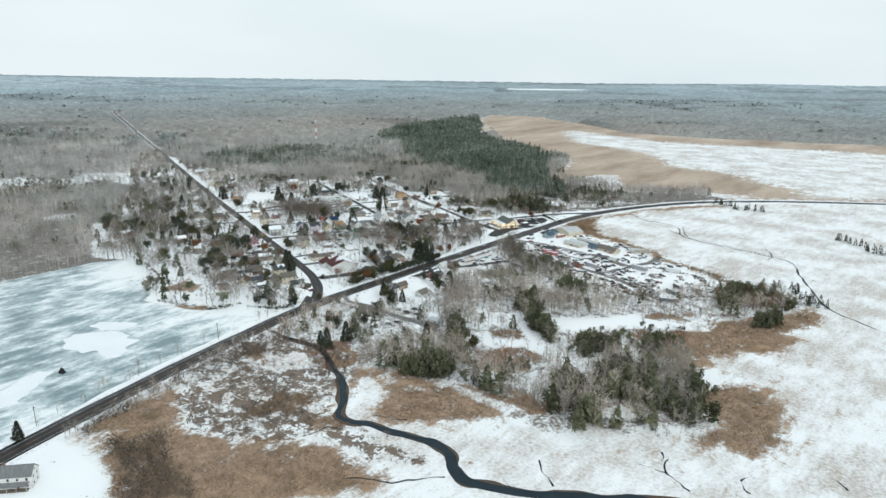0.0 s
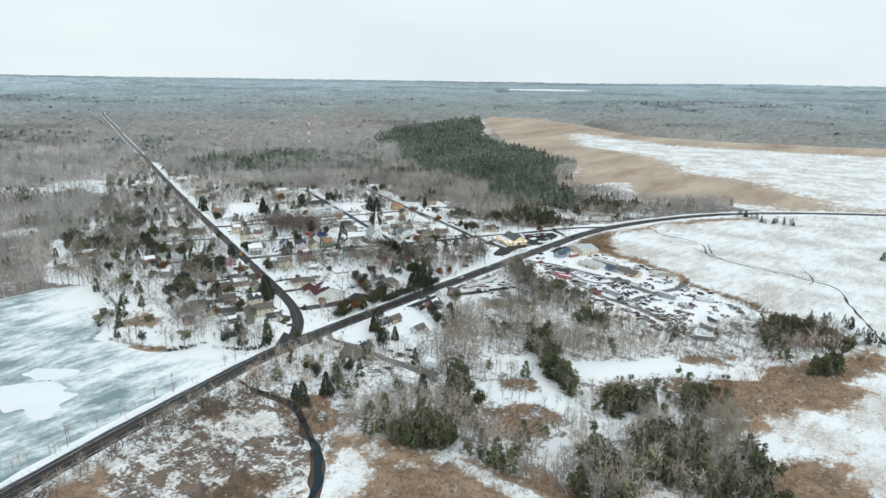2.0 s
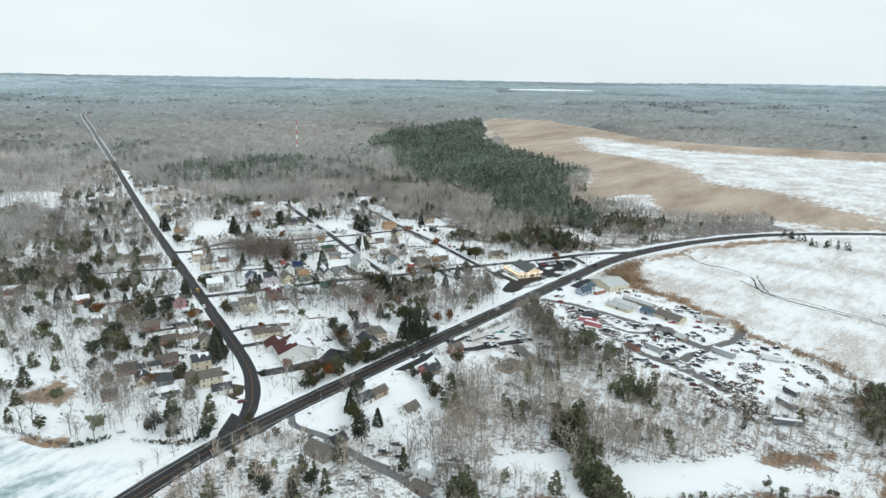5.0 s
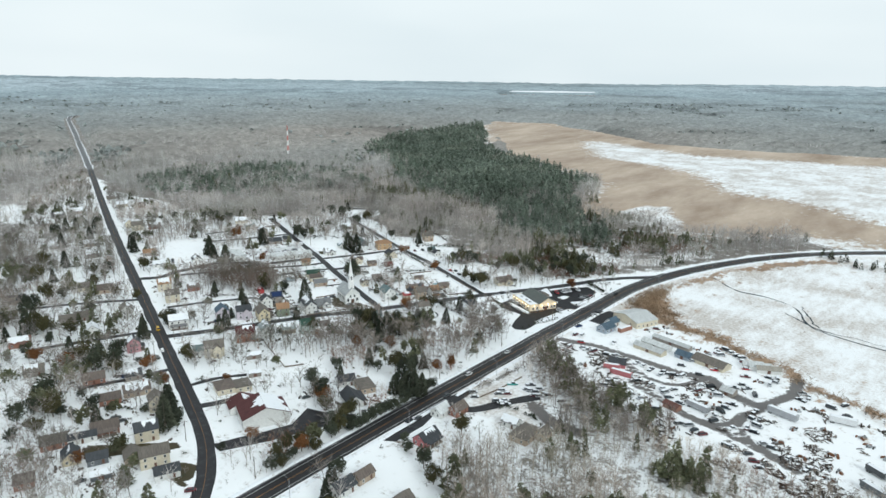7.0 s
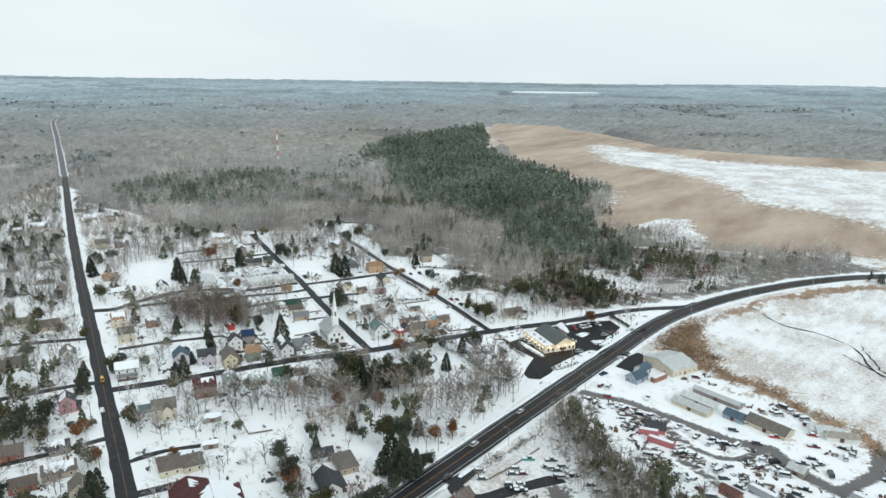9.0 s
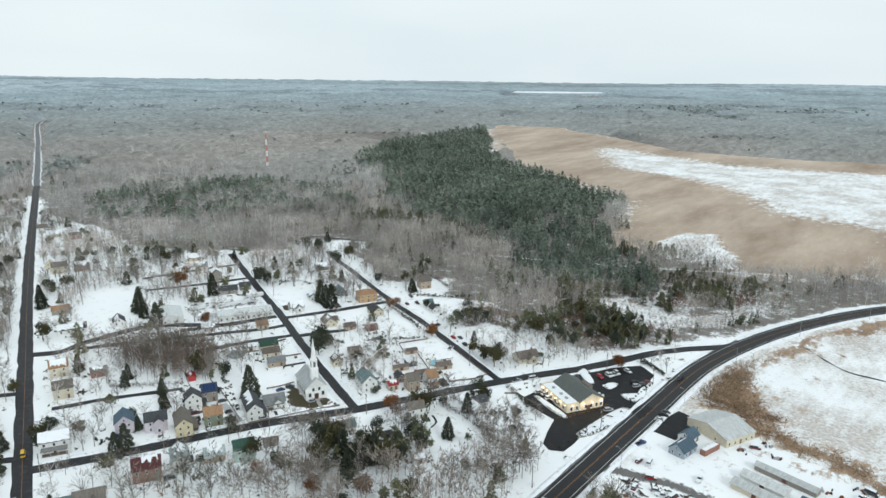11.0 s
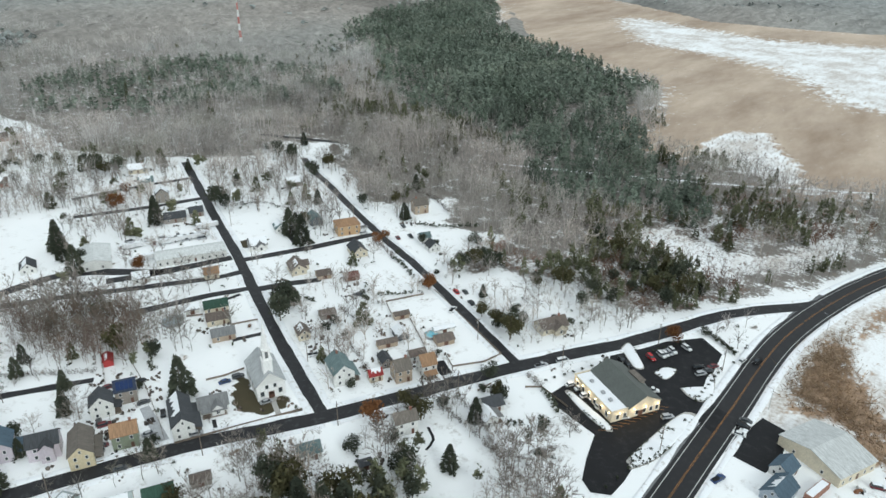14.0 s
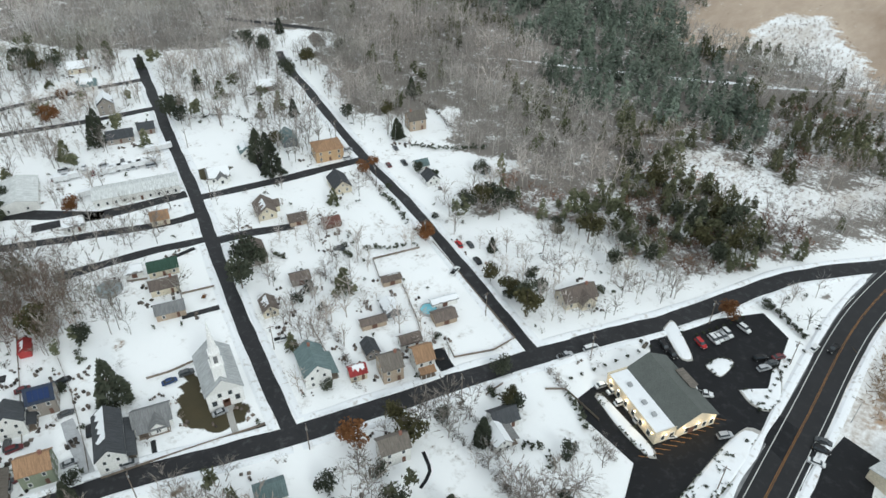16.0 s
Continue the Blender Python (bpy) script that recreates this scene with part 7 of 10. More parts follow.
fence("weathered grey wooden garden fence standing in snow", M_WOOD, (-509.7, 562.7), (-488.1, 553.6), (-484.2, 551.8))
fence("weathered grey wooden garden fence standing in snow", M_WOOD, (-561.0, 500.7), (-543.4, 496.2), (-520.4, 488.2), (-511.6, 484.7))
fence("weathered grey wooden garden fence standing in snow", M_WOOD, (-577.9, 496.0), (-552.8, 485.5), (-533.7, 477.2))
fence("weathered grey wooden garden fence standing in snow", M_WOOD, (-529.3, 513.3), (-526.4, 519.3), (-524.4, 527.3))
fence("weathered grey wooden garden fence standing in snow", M_WOOD, (-506.8, 485.7), (-497.2, 505.5), (-487.3, 525.4))
fence("weathered grey wooden garden fence standing in snow", M_WOOD, (-576.7, 535.0), (-572.4, 540.7))
fence("weathered grey wooden garden fence standing in snow", M_WOOD, (-555.9, 543.3), (-550.3, 553.7))
fence("weathered grey wooden garden fence standing in snow", M_WOOD, (-444.6, 575.2), (-443.2, 582.2))
fence("weathered grey wooden garden fence standing in snow", M_WOOD, (-634.5, 638.8), (-616.6, 631.2))
fence("weathered grey wooden garden fence standing in snow", M_WOOD, (-431.8, 588.7), (-427.1, 592.6), (-413.2, 588.6))
fence("weathered grey wooden garden fence standing in snow", M_WOOD, (-490.8, 438.4), (-452.7, 423.7), (-447.3, 432.8))
fence("dark timber fence round the roadside lot", M_WOOD, (-344.5, 499.0), (-346.0, 478.6), (-348.1, 465.1))
structure("driveway", mesh_of("driveway", *ribbon([(-457.5, 574.9), (-462.6, 577.0), (-468.7, 580.7)], 5.3, 0.05, 2.0, ragged=0.8), M_LOT), "dark wet driveway cleared of snow", "driveway")
structure("driveway", mesh_of("driveway", *ribbon([(-504.3, 482.4), (-519.8, 486.3), (-532.9, 489.5)], 3.9, 0.05, 2.0, ragged=0.8), M_TRACK), "tyre-marked slushy driveway", "driveway")
structure("driveway", mesh_of("driveway", *ribbon([(-499.8, 497.9), (-503.9, 499.5), (-507.5, 501.4)], 1.8, 0.05, 2.0, ragged=0.8), M_STREET), "narrow garden path cleared of snow", "driveway")
structure("driveway", mesh_of("driveway", *ribbon([(-490.6, 517.4), (-497.1, 520.4), (-500.8, 522.4)], 2.3, 0.05, 2.0, ragged=0.8), M_CONCRETE), "pale concrete walk to the church door", "driveway")
structure("driveway", mesh_of("driveway", *ribbon([(-538.3, 550.9), (-542.2, 543.1), (-545.4, 536.7)], 3.0, 0.05, 2.0, ragged=0.8), M_STREET), "dark wet driveway cleared of snow", "driveway")
structure("driveway", mesh_of("driveway", *ribbon([(-575.4, 562.9), (-576.6, 554.9), (-579.3, 545.8)], 2.5, 0.05, 2.0, ragged=0.8), M_LOT), "dark wet driveway cleared of snow", "driveway")
structure("driveway", mesh_of("driveway", *ribbon([(-503.6, 492.9), (-511.3, 495.8), (-516.6, 498.5)], 2.5, 0.05, 2.0, ragged=0.8), M_LOT), "dark wet driveway cleared of snow", "driveway")
structure("driveway", mesh_of("driveway", *ribbon([(-506.3, 485.7), (-496.8, 505.3), (-487.3, 525.4)], 1.5, 0.05, 2.0, ragged=0.8), M_STREET), "narrow pavement cleared of snow", "driveway")
structure("driveway", mesh_of("driveway", *ribbon([(-598.0, 616.0), (-611.1, 621.7), (-619.5, 625.1)], 3.4, 0.05, 2.0, ragged=0.8), M_STREET), "dark wet driveway cleared of snow", "driveway")
structure("driveway", mesh_of("driveway", *ribbon([(-437.3, 613.0), (-427.4, 630.1), (-428.9, 630.7)], 1.6, 0.05, 2.0, ragged=0.8), M_STREET), "narrow pavement cleared of snow", "driveway")
structure("driveway", mesh_of("driveway", *ribbon([(-445.8, 547.5), (-440.2, 543.7), (-438.8, 538.0)], 1.4, 0.05, 2.0, ragged=0.8), M_LOT), "curved garden path cleared of snow", "driveway")
LOT_BUSH.append((-377.8, 649.0))
LOT_BUSH.append((-377.8, 645.4))
LOT_BUSH.append((-377.9, 642.0))
LOT_BUSH.append((-377.9, 638.5))
LOT_BUSH.append((-377.9, 635.2))
LOT_BUSH.append((-377.9, 631.9))
LOT_BUSH.append((-378.0, 628.6))
LOT_BUSH.append((-378.0, 625.5))
LOT_BUSH.append((-378.0, 622.4))
LOT_BUSH.append((-405.5, 641.2))
LOT_BUSH.append((-404.2, 643.7))
LOT_BUSH.append((-402.9, 646.3))
LOT_BUSH.append((-401.6, 648.9))
LOT_BUSH.append((-400.2, 651.6))
LOT_BUSH.append((-398.9, 654.2))
LOT_BUSH.append((-397.5, 656.9))
LOT_BUSH.append((-396.2, 659.6))
LOT_BUSH.append((-428.0, 597.3))
LOT_BUSH.append((-426.2, 601.2))
LOT_BUSH.append((-424.4, 605.2))
LOT_BUSH.append((-422.6, 609.2))
LOT_BUSH.append((-420.7, 613.3))
LOT_BUSH.append((-418.9, 617.5))
LOT_BUSH.append((-417.0, 621.7))
LOT_BUSH.append((-415.0, 626.0))
LOT_BUSH.append((-376.9, 608.6))
LOT_BUSH.append((-378.0, 601.1))
LOT_BUSH.append((-379.0, 593.8))
LOT_BUSH.append((-380.0, 586.8))
LOT_BUSH.append((-381.0, 580.1))
LOT_BUSH.append((-382.0, 573.6))
LOT_BUSH.append((-382.9, 567.3))
LOT_BUSH.append((-383.8, 561.2))


def salvage_rows():
    """Wrecks in ragged rows along the yard's tracks and its marsh rim."""
    rng = random.Random(4)
    lines = [(p, h + 3.6) for p, h in MUD[:5]] + [(plan((-200, 441), (-156, 420), (-112, 398)), 3.0), (plan((-160, 380), (-140, 372), (-125, 365)), 3.0), (plan((-195, 425), (-180, 418), (-160, 410)), 3.0), (plan((-205, 366), (-170, 352), (-140, 356)), 4.0), (plan((-150, 390), (-130, 385), (-110, 390)), 3.0), (plan((-225, 395), (-205, 388), (-190, 384)), 2.0)]
    n = 0
    for pts, off in lines:
        c = spline(pts, 4.2)
        d = np.gradient(c, axis=0)
        for p, q_ in zip(c, d):
            ang = math.degrees(math.atan2(q_[1], q_[0]))
            nrm = Vector((-q_[1], q_[0])).normalized()
            for s in (-1, 1):
                if rng.random() < 0.42 or n > 72:
                    continue
                x, y = p[0] + nrm.x * s * (off + rng.uniform(0, 3)), p[1] + nrm.y * s * (off + rng.uniform(0, 3))
                if not inside([x], [y], YARD)[0] or any(math.hypot(x - a, y - b) < r_ + 1.8 for a, b, r_ in FOOTPRINTS) or min(line_gap([x], [y], m)[0] - h for m, h in MUD) < 0.5:
                    continue
                n += 1
                car(x, y, ang + rng.choice((60, 75, 90, 20)) + rng.uniform(-12, 12), rng.choice(("sedan", "sedan", "suv", "pickup", "van")), rng.choice(("grey", "grey", "silver", "black", "maroon", "white", "black", "grey", "slate", "silver")), rng.random() < 0.85, group="vehicles in the salvage yard")


salvage_rows()


def junk_pile(x, y, r, seed, label):
    """Scrap: bent sheets, beams and drums thrown together."""
    rng = np.random.default_rng(seed)
    base = thing("scrap_heap", None, label, "scrap heap", "scrap heaps", at=pose(x, y, 0))
    for k in range(5):
        a, b, l, w, h = rng.uniform(-r, r), rng.uniform(-r * 0.6, r * 0.6), rng.uniform(0.9, 3.2), rng.uniform(0.4, 1.3), rng.uniform(0.25, 0.9)
        part("scrap_metal", Geo().box(-l / 2, l / 2, -w / 2, w / 2, 0, h + 0.3, rng.uniform(0.1, 0.5)).data, M_RUSTY if k % 2 else M_STEEL, base, at=pose(a, b, 0, 0, 0, rng.uniform(0, 180)))
    for k in range(2):
        part("drum", DRUM, parent=base, at=pose(rng.uniform(-r, r), rng.uniform(-r, r), 0))


DRUM = mesh_of("drum", *Geo().tube(0, 0, 0, 0.9, 0.3, 0.3).tube(0, 0, 0.28, 0.34, 0.32, 0.32).tube(0, 0, 0.56, 0.62, 0.32, 0.32).data, M_TYRE)
rng_j = random.Random(9)
for k in range(40):
    for _ in range(30):
        x, y = rng_j.uniform(-350, -134), rng_j.uniform(486, 630)
        if inside([x], [y], YARD)[0] and min(line_gap([x], [y], m)[0] - h for m, h in MUD) > 2 and all(math.hypot(x - a, y - b) > r_ + 2 for a, b, r_ in FOOTPRINTS):
            junk_pile(x, y, 2.4, k, "rusty heap of scrap metal and drums under snow")
            FOOTPRINTS.append((x, y, 2.4))
            break

# poles and lamps along the roads
def beside(pts, off, step, first, last):
    c = spline(pts, 1.0)
    run = np.concatenate([[0], np.cumsum(np.hypot(*np.diff(c, axis=0).T))])
    for s in np.arange(first, min(last, run[-1]), step):
        i = min(int(np.searchsorted(run, s)), len(c) - 2)
        d = c[i + 1] - c[max(i - 1, 0)]
        d = d / (np.hypot(*d) + 1e-9)
        yield c[i][0] - d[1] * off, c[i][1] + d[0] * off, math.degrees(math.atan2(d[1], d[0]))


for x, y, a in beside(MAIN_STREET, -6.6, 46, 10, 312):
    utility_pole(x, y, a + 90)
for x, y, a in beside(WEST_ROAD, 7.8, 52, 72, 1080):
    utility_pole(x, y, a + 90)
for x, y, a in beside(BACK_STREET, 5.4, 48, 24, 240):
    utility_pole(x, y, a + 90)
for x, y, a in beside(CHURCH_STREET, -5.8, 50, 36, 240):
    utility_pole(x, y, a + 90)
for x, y, a in beside(HIGHWAY, -10.6, 72, 300, 960):
    street_lamp(x, y, a + 90)
for x, y, a in beside(HIGHWAY, 10.8, 60, 144, 768):
    utility_pole(x, y, a + 90)


def round_pool(x, y, r, water, label):
    base = thing("garden_pool", None, label, "pool", at=pose(x, y, 0))
    n = 24
    ring = [(math.cos(6.2832 * k / n), math.sin(6.2832 * k / n)) for k in range(n)]
    g_ = Geo()
    g_.v = [(a * s, b * s, z) for s, z in ((r, 0), (r, 1.25), (r - 0.15, 1.25), (r - 0.15, 0.9)) for a, b in ring]
    g_.f = [(k * n + i, k * n + (i + 1) % n, (k + 1) * n + (i + 1) % n, (k + 1) * n + i) for k in range(3) for i in range(n)]
    part("pool_wall", g_.data, M_STEEL, base)
    part("cover", ([(a * (r - 0.15), b * (r - 0.15), 0.95) for a, b in ring], [tuple(range(n))]), water, base, "taut pool cover")


round_pool(-482.6, 593.2, 3.0, worn("blue_cover", (0.22, 0.52, 0.62), 0.5), "round garden pool with a bright blue rim in snow")
round_pool(-577.3, 528.5, 4.6, worn("grey_cover", (0.32, 0.37, 0.39), 0.5), "large round covered pool in a snowy garden")


def duck_blind(x, y):
    base = thing("hunting_blind", None, "small dark brush blind standing alone on the lake ice", "blind", at=pose(x, y, 0.05, 0, 0, 25))
    part("sled", Geo().box(-1.9, 1.9, -1.3, 1.3, 0.0, 0.35, 0.1).data, M_TYRE, base)
    part("cover", Geo().loft([(-1.6, -1.1, 0.35), (1.6, -1.1, 0.35), (1.6, 1.1, 0.35), (-1.6, 1.1, 0.35)], [(-0.35, -0.25, 2.9), (0.5, -0.2, 2.7), (0.4, 0.3, 2.8), (-0.3, 0.25, 3.0)]).data, M_TYRE, base, "dark brush cover of the blind")
    part("pole", Geo().tube(0.0, 0.0, 2.6, 4.0, 0.07, 0.05).data, M_BARK, base)


duck_blind(-384.3, 142.6)

# ---- trees ----
def sliver(v, t, a, b, w, rng):
    a, b = np.array(a, float), np.array(b, float)
    side = np.cross(b - a, rng.normal(size=3))
    side *= w / (np.linalg.norm(side) + 1e-9)
    base = len(v)
    v += [a - side, a + side, b]
    t.append((base, base + 1, base + 2))


def bare_tree(seed, h, limbs, subs, twigs, slim=1.0, r0=0.016, twig_w=0.035, fork=0.3):
    """Trunk and limbs, and apart from them the twigs, of a leafless tree of height h."""
    rng = np.random.default_rng(seed)
    wv, wt, tv, tt = [], [], [], []
    p, lean = np.zeros(3), rng.normal(size=2) * 0.03
    axis = [p]
    for k in range(4):
        p = p + np.array([lean[0] * h * 0.2 + rng.normal() * 0.012 * h, lean[1] * h * 0.2 + rng.normal() * 0.012 * h, h * 0.21])
        axis.append(p)
    for k in range(4):
        prism(wv, wt, axis[k], axis[k + 1], h * r0 * (1 - k * 0.22), h * r0 * (0.8 - k * 0.22 + 0.02), 5 if k < 2 else 3)
    for k in range(limbs):
        f = fork + (0.98 - fork) * (k + rng.random() * 0.8) / limbs
        i = min(3, int(f * 4))
        root = axis[i] + (axis[i + 1] - axis[i]) * (f * 4 - i)
        ang = k * 2.4 + rng.random()
        reach = h * slim * (0.13 + 0.24 * (1 - abs(f - 0.45) * 1.5)) * (0.7 + 0.6 * rng.random())
        rise = h * (0.20 + 0.22 * rng.random()) * (1.3 - f * 0.75)
        tip = root + np.array([math.cos(ang) * reach, math.sin(ang) * reach, rise])
        mid = root + (tip - root) * 0.5 + np.array([0, 0, -0.02 * h]) + rng.normal(size=3) * 0.012 * h
        prism(wv, wt, root, mid, h * r0 * 0.42, h * r0 * 0.26)
        prism(wv, wt, mid, tip, h * r0 * 0.26, h * r0 * 0.08)
        for s in range(subs):
            g_ = 0.25 + 0.75 * (s + rng.random()) / subs
            q = root + (mid - root) * min(1, g_ * 2) if g_ < 0.5 else mid + (tip - mid) * (g_ * 2 - 1)
            e = q + np.array([math.cos(ang) * reach * 0.3, math.sin(ang) * reach * 0.3, h * 0.085]) + rng.normal(size=3) * h * 0.065 * np.array([1, 1, 0.6])
            sliver(tv, tt, q, e, h * r0 * 0.16, rng)
            for w in range(twigs):
                q2 = q + (e - q) * (0.3 + 0.7 * rng.random())
                sliver(tv, tt, q2, q2 + (e - q) * 0.45 + rng.normal(size=3) * h * 0.04 + np.array([0, 0, h * 0.03]), twig_w, rng)
    return np.array(wv), np.array(wt), np.array(tv), np.array(tt)


def joined(a):
    wv, wt, tv, tt = a
    return np.vstack([wv, tv]), np.vstack([wt, tt + len(wv)])


def leafy(seed, n, rx, ry, rz, z0, size, lumps=7):
    """A crown of many small leaf clumps gathered in uneven lumps."""
    rng = np.random.default_rng(seed)
    c = rng.normal(size=(lumps, 3))
    c /= np.linalg.norm(c, axis=1)[:, None] + 1e-9
    c *= 0.35 + 0.35 * rng.random((lumps, 1))
    which = rng.integers(0, lumps, n)
    o = rng.normal(size=(n, 3))
    o /= np.linalg.norm(o, axis=1)[:, None]
    p = c[which] + o * (0.42 * rng.random((n, 1)) ** 0.4) * (0.7 + 0.6 * rng.random((lumps, 1)))[which]
    p = p * np.array([rx, ry, rz]) + np.array([0, 0, z0 + rz])
    a, b = rng.normal(size=(n, 3)), rng.normal(size=(n, 3))
    a *= size / np.linalg.norm(a, axis=1)[:, None]
    b *= size / np.linalg.norm(b, axis=1)[:, None]
    v = np.stack([p + a, p - a * 0.5 + b, p - a * 0.5 - b], 1).reshape(-1, 3)
    v[:, 2] = np.maximum(v[:, 2], 0.02)
    return v, np.arange(3 * n).reshape(-1, 3)


def fuzzy_cone(seed, n, r, size, low=0.04, bulge=0.75):
    """An uneven conical crown of many small sprays."""
    rng = np.random.default_rng(seed)
    f = rng.random(n) ** 1.25
    a = rng.random(n) * 6.2832
    lobes = 1 + 0.22 * np.sin(a * 3 + seed) + 0.18 * np.sin(a * 5 + f * 9)
    rr = r * ((1 - f) ** bulge + 0.06) * lobes * (0.55 + 0.45 * rng.random(n) ** 0.5)
    p = np.stack([np.cos(a) * rr, np.sin(a) * rr, low + (0.97 - low) * f], 1)
    out = np.stack([np.cos(a), np.sin(a), -0.35 + 0.5 * rng.random(n)], 1) * size * (1.3 - 0.6 * f)[:, None]
    side = rng.normal(size=(n, 3)) * size * 0.55
    v = np.stack([p - out * 0.4 + side, p - out * 0.4 - side, p + out], 1).reshape(-1, 3)
    v[:, 2] = np.clip(v[:, 2], 0.01, 1.02)
    return v, np.arange(3 * n).reshape(-1, 3)


def stamp(templates, x, y, size, seed, flat=0.85):
    """Many trees in one mesh: the templates, turned and scaled, at the places."""
    rng = np.random.default_rng(seed)
    z = hill(x, y)
    which = rng.integers(0, len(templates), len(x))
    vs, ts, ks, n = [], [], [], 0
    own = (rng.random(len(x)) - 0.5) * 0.55 + (vnoise(x, y, 19, 303) - 0.5) * 0.55 + (vnoise(x, y, 46, 301) - 0.5) * 0.35
    for k, (v, t) in enumerate(templates):
        m = which == k
        if not m.any():
            continue
        a, s = rng.random(m.sum()) * 6.283, size[m] * (0.75 + 0.5 * rng.random(m.sum()))
        sx = s * (flat + 0.35 * rng.random(m.sum()))
        ca, sa = np.cos(a) * sx, np.sin(a) * sx
        vx = ca[:, None] * v[None, :, 0] - sa[:, None] * v[None, :, 1] + x[m][:, None]
        vy = sa[:, None] * v[None, :, 0] + ca[:, None] * v[None, :, 1] + y[m][:, None]
        vz = s[:, None] * v[None, :, 2] + z[m][:, None]
        vs.append(np.stack([vx, vy, vz], 2).reshape(-1, 3))
        ts.append((t[None] + (np.arange(m.sum()) * len(v))[:, None, None] + n).reshape(-1, 3))
        ks.append(np.repeat(own[m], len(v)))
        n += m.sum() * len(v)
    return np.concatenate(vs), np.concatenate(ts), np.concatenate(ks)


def scatter(x0, x1, y0, y1, step, seed, loose=1.3):
    rng = np.random.default_rng(seed)
    x, y = np.meshgrid(np.arange(x0, x1, step), np.arange(y0, y1, step))
    x, y = x.ravel(), y.ravel()
    return x + (rng.random(len(x)) - 0.5) * step * loose, y + (rng.random(len(x)) - 0.5) * step * loose, rng.random(len(x))


def clear_of_roads(x, y, extra=0.0):
    ok = np.ones(len(x), bool)
    for pts, half in W_ALL:
        ok &= line_gap(x, y, pts) > half + extra
    for pts, w in LANES:
        ok &= line_gap(x, y, pts) > w / 2 + 0.8 + extra
    return ok


def clear_of_things(x, y, extra=0.5):
    ok = np.ones(len(x), bool)
    for pts in FIELDS:
        ok &= ~inside(x, y, pts)
    for fx, fy, fr in FOOTPRINTS:
        ok &= np.hypot(x - fx, y - fy) > fr + extra
    for pts in PAVED:
        ok &= ~inside(x, y, pts)
    return ok


def stuff(name, arrays, mat, label, category):
    return tagged(new(name, tri_mesh(name, arrays[0], arrays[1], mat, arrays[2])), label, category, kind="stuff")


def light_tree(seed, limbs, twigs, wide, w_limb, w_twig, low=0.3):
    """A leafless tree for the wide woods: a trunk, limbs to the rim of the crown, and twigs filling it."""
    rng = np.random.default_rng(seed)
    v, t = [], []
    lean = rng.normal(size=2) * 0.03
    prism(v, t, (0, 0, 0), (lean[0], lean[1], 0.82), 0.013, 0.004)
    for k in range(limbs):
        a, f = k * 2.4 + rng.random(), low + (0.8 - low) * rng.random()
        r = wide * (0.5 + 0.5 * rng.random())
        sliver(v, t, (lean[0] * f, lean[1] * f, f * 0.8), (math.cos(a) * r, math.sin(a) * r, min(1.0, f + 0.12 + 0.3 * rng.random())), w_limb, rng)
    for k in range(twigs):
        d = rng.normal(size=3)
        d /= np.linalg.norm(d)
        q_ = d * np.array([wide, wide, 0.33]) * (0.45 + 0.5 * rng.random()) + np.array([0, 0, 0.64])
        sliver(v, t, q_, q_ + d * 0.10 * np.array([1, 1, 0.5]) + np.array([0, 0, 0.07]) + rng.normal(size=3) * 0.04, w_twig, rng)
    return np.array(v), np.array(t)


WOOD_NEAR = [joined(bare_tree(k, 1.0, 7, 4, 5, slim=0.7, r0=0.010, twig_w=0.0085, fork=0.3)) for k in range(9)]
WOOD_MID = [light_tree(20 + k, 8, 27, 0.24 + 0.03 * k, 0.008, 0.009) for k in range(8)]
WOOD_SLIM = [light_tree(40 + k, 10, 34, 0.17 + 0.02 * k, 0.008, 0.0075, 0.25) for k in range(6)]
PINES = [fuzzy_cone(80 + k, 130, 0.14 + 0.015 * k, 0.075, 0.08) for k in range(6)]
PINE_MASS = [fuzzy_cone(85 + k, 32, 0.135, 0.105, 0.2) for k in range(6)]
PINE_FINE = [fuzzy_cone(185 + k, 130, 0.13 + 0.012 * k, 0.062, 0.06) for k in range(6)]
PINE_FAR = [fuzzy_cone(90 + k, 14, 0.26, 0.24, 0.2) for k in range(4)]
BUSH = [leafy(100 + k, 16, 0.5, 0.5, 0.5, 0.0, 0.22, 4) for k in range(5)]
BRUSH = [light_tree(120 + k, 9, 26, 0.42, 0.022, 0.020, 0.05) for k in range(6)]

SCRUB_BUSH = [light_tree(140 + k, 9, 30, 0.5, 0.03, 0.045, 0.05) for k in range(6)]
PINES_ROUND = [leafy(150 + k, 110, 0.22, 0.22, 0.38, 0.2, 0.060, 13) for k in range(6)]


def ahead(x, y):
    return -0.6266 * x + 0.7793 * y, 0.7793 * x + 0.6266 * y


def deep_woods(x, y):
    """Where the wide forest stands: not in town, marsh, lake or yard."""
    wx, wy = warp(x, y, 5.0, 26.0, 1)
    fx, fy = warp(x, y, 16.0, 90.0, 11)
    ok = ~inside(wx, wy, TOWN) & ~inside(wx, wy, NEAR_MARSH) & ~inside(fx, fy, FAR_MARSH) & ~inside(x, y, LAKE)
    for c in GLADES:
        ok &= ~inside(wx, wy, c)
    return ok & (line_gap(x, y, TRAIL) > 3.5)


def evergreen(x, y):
    a, b = ahead(x, y)
    px, py = warp(x, y, 14.0, 60.0, 31)
    streak = vnoise(a, b * 0.35, 190, 41) * 0.6 + vnoise(a, b, 60, 42) * 0.4
    return inside(px, py, PINE), streak


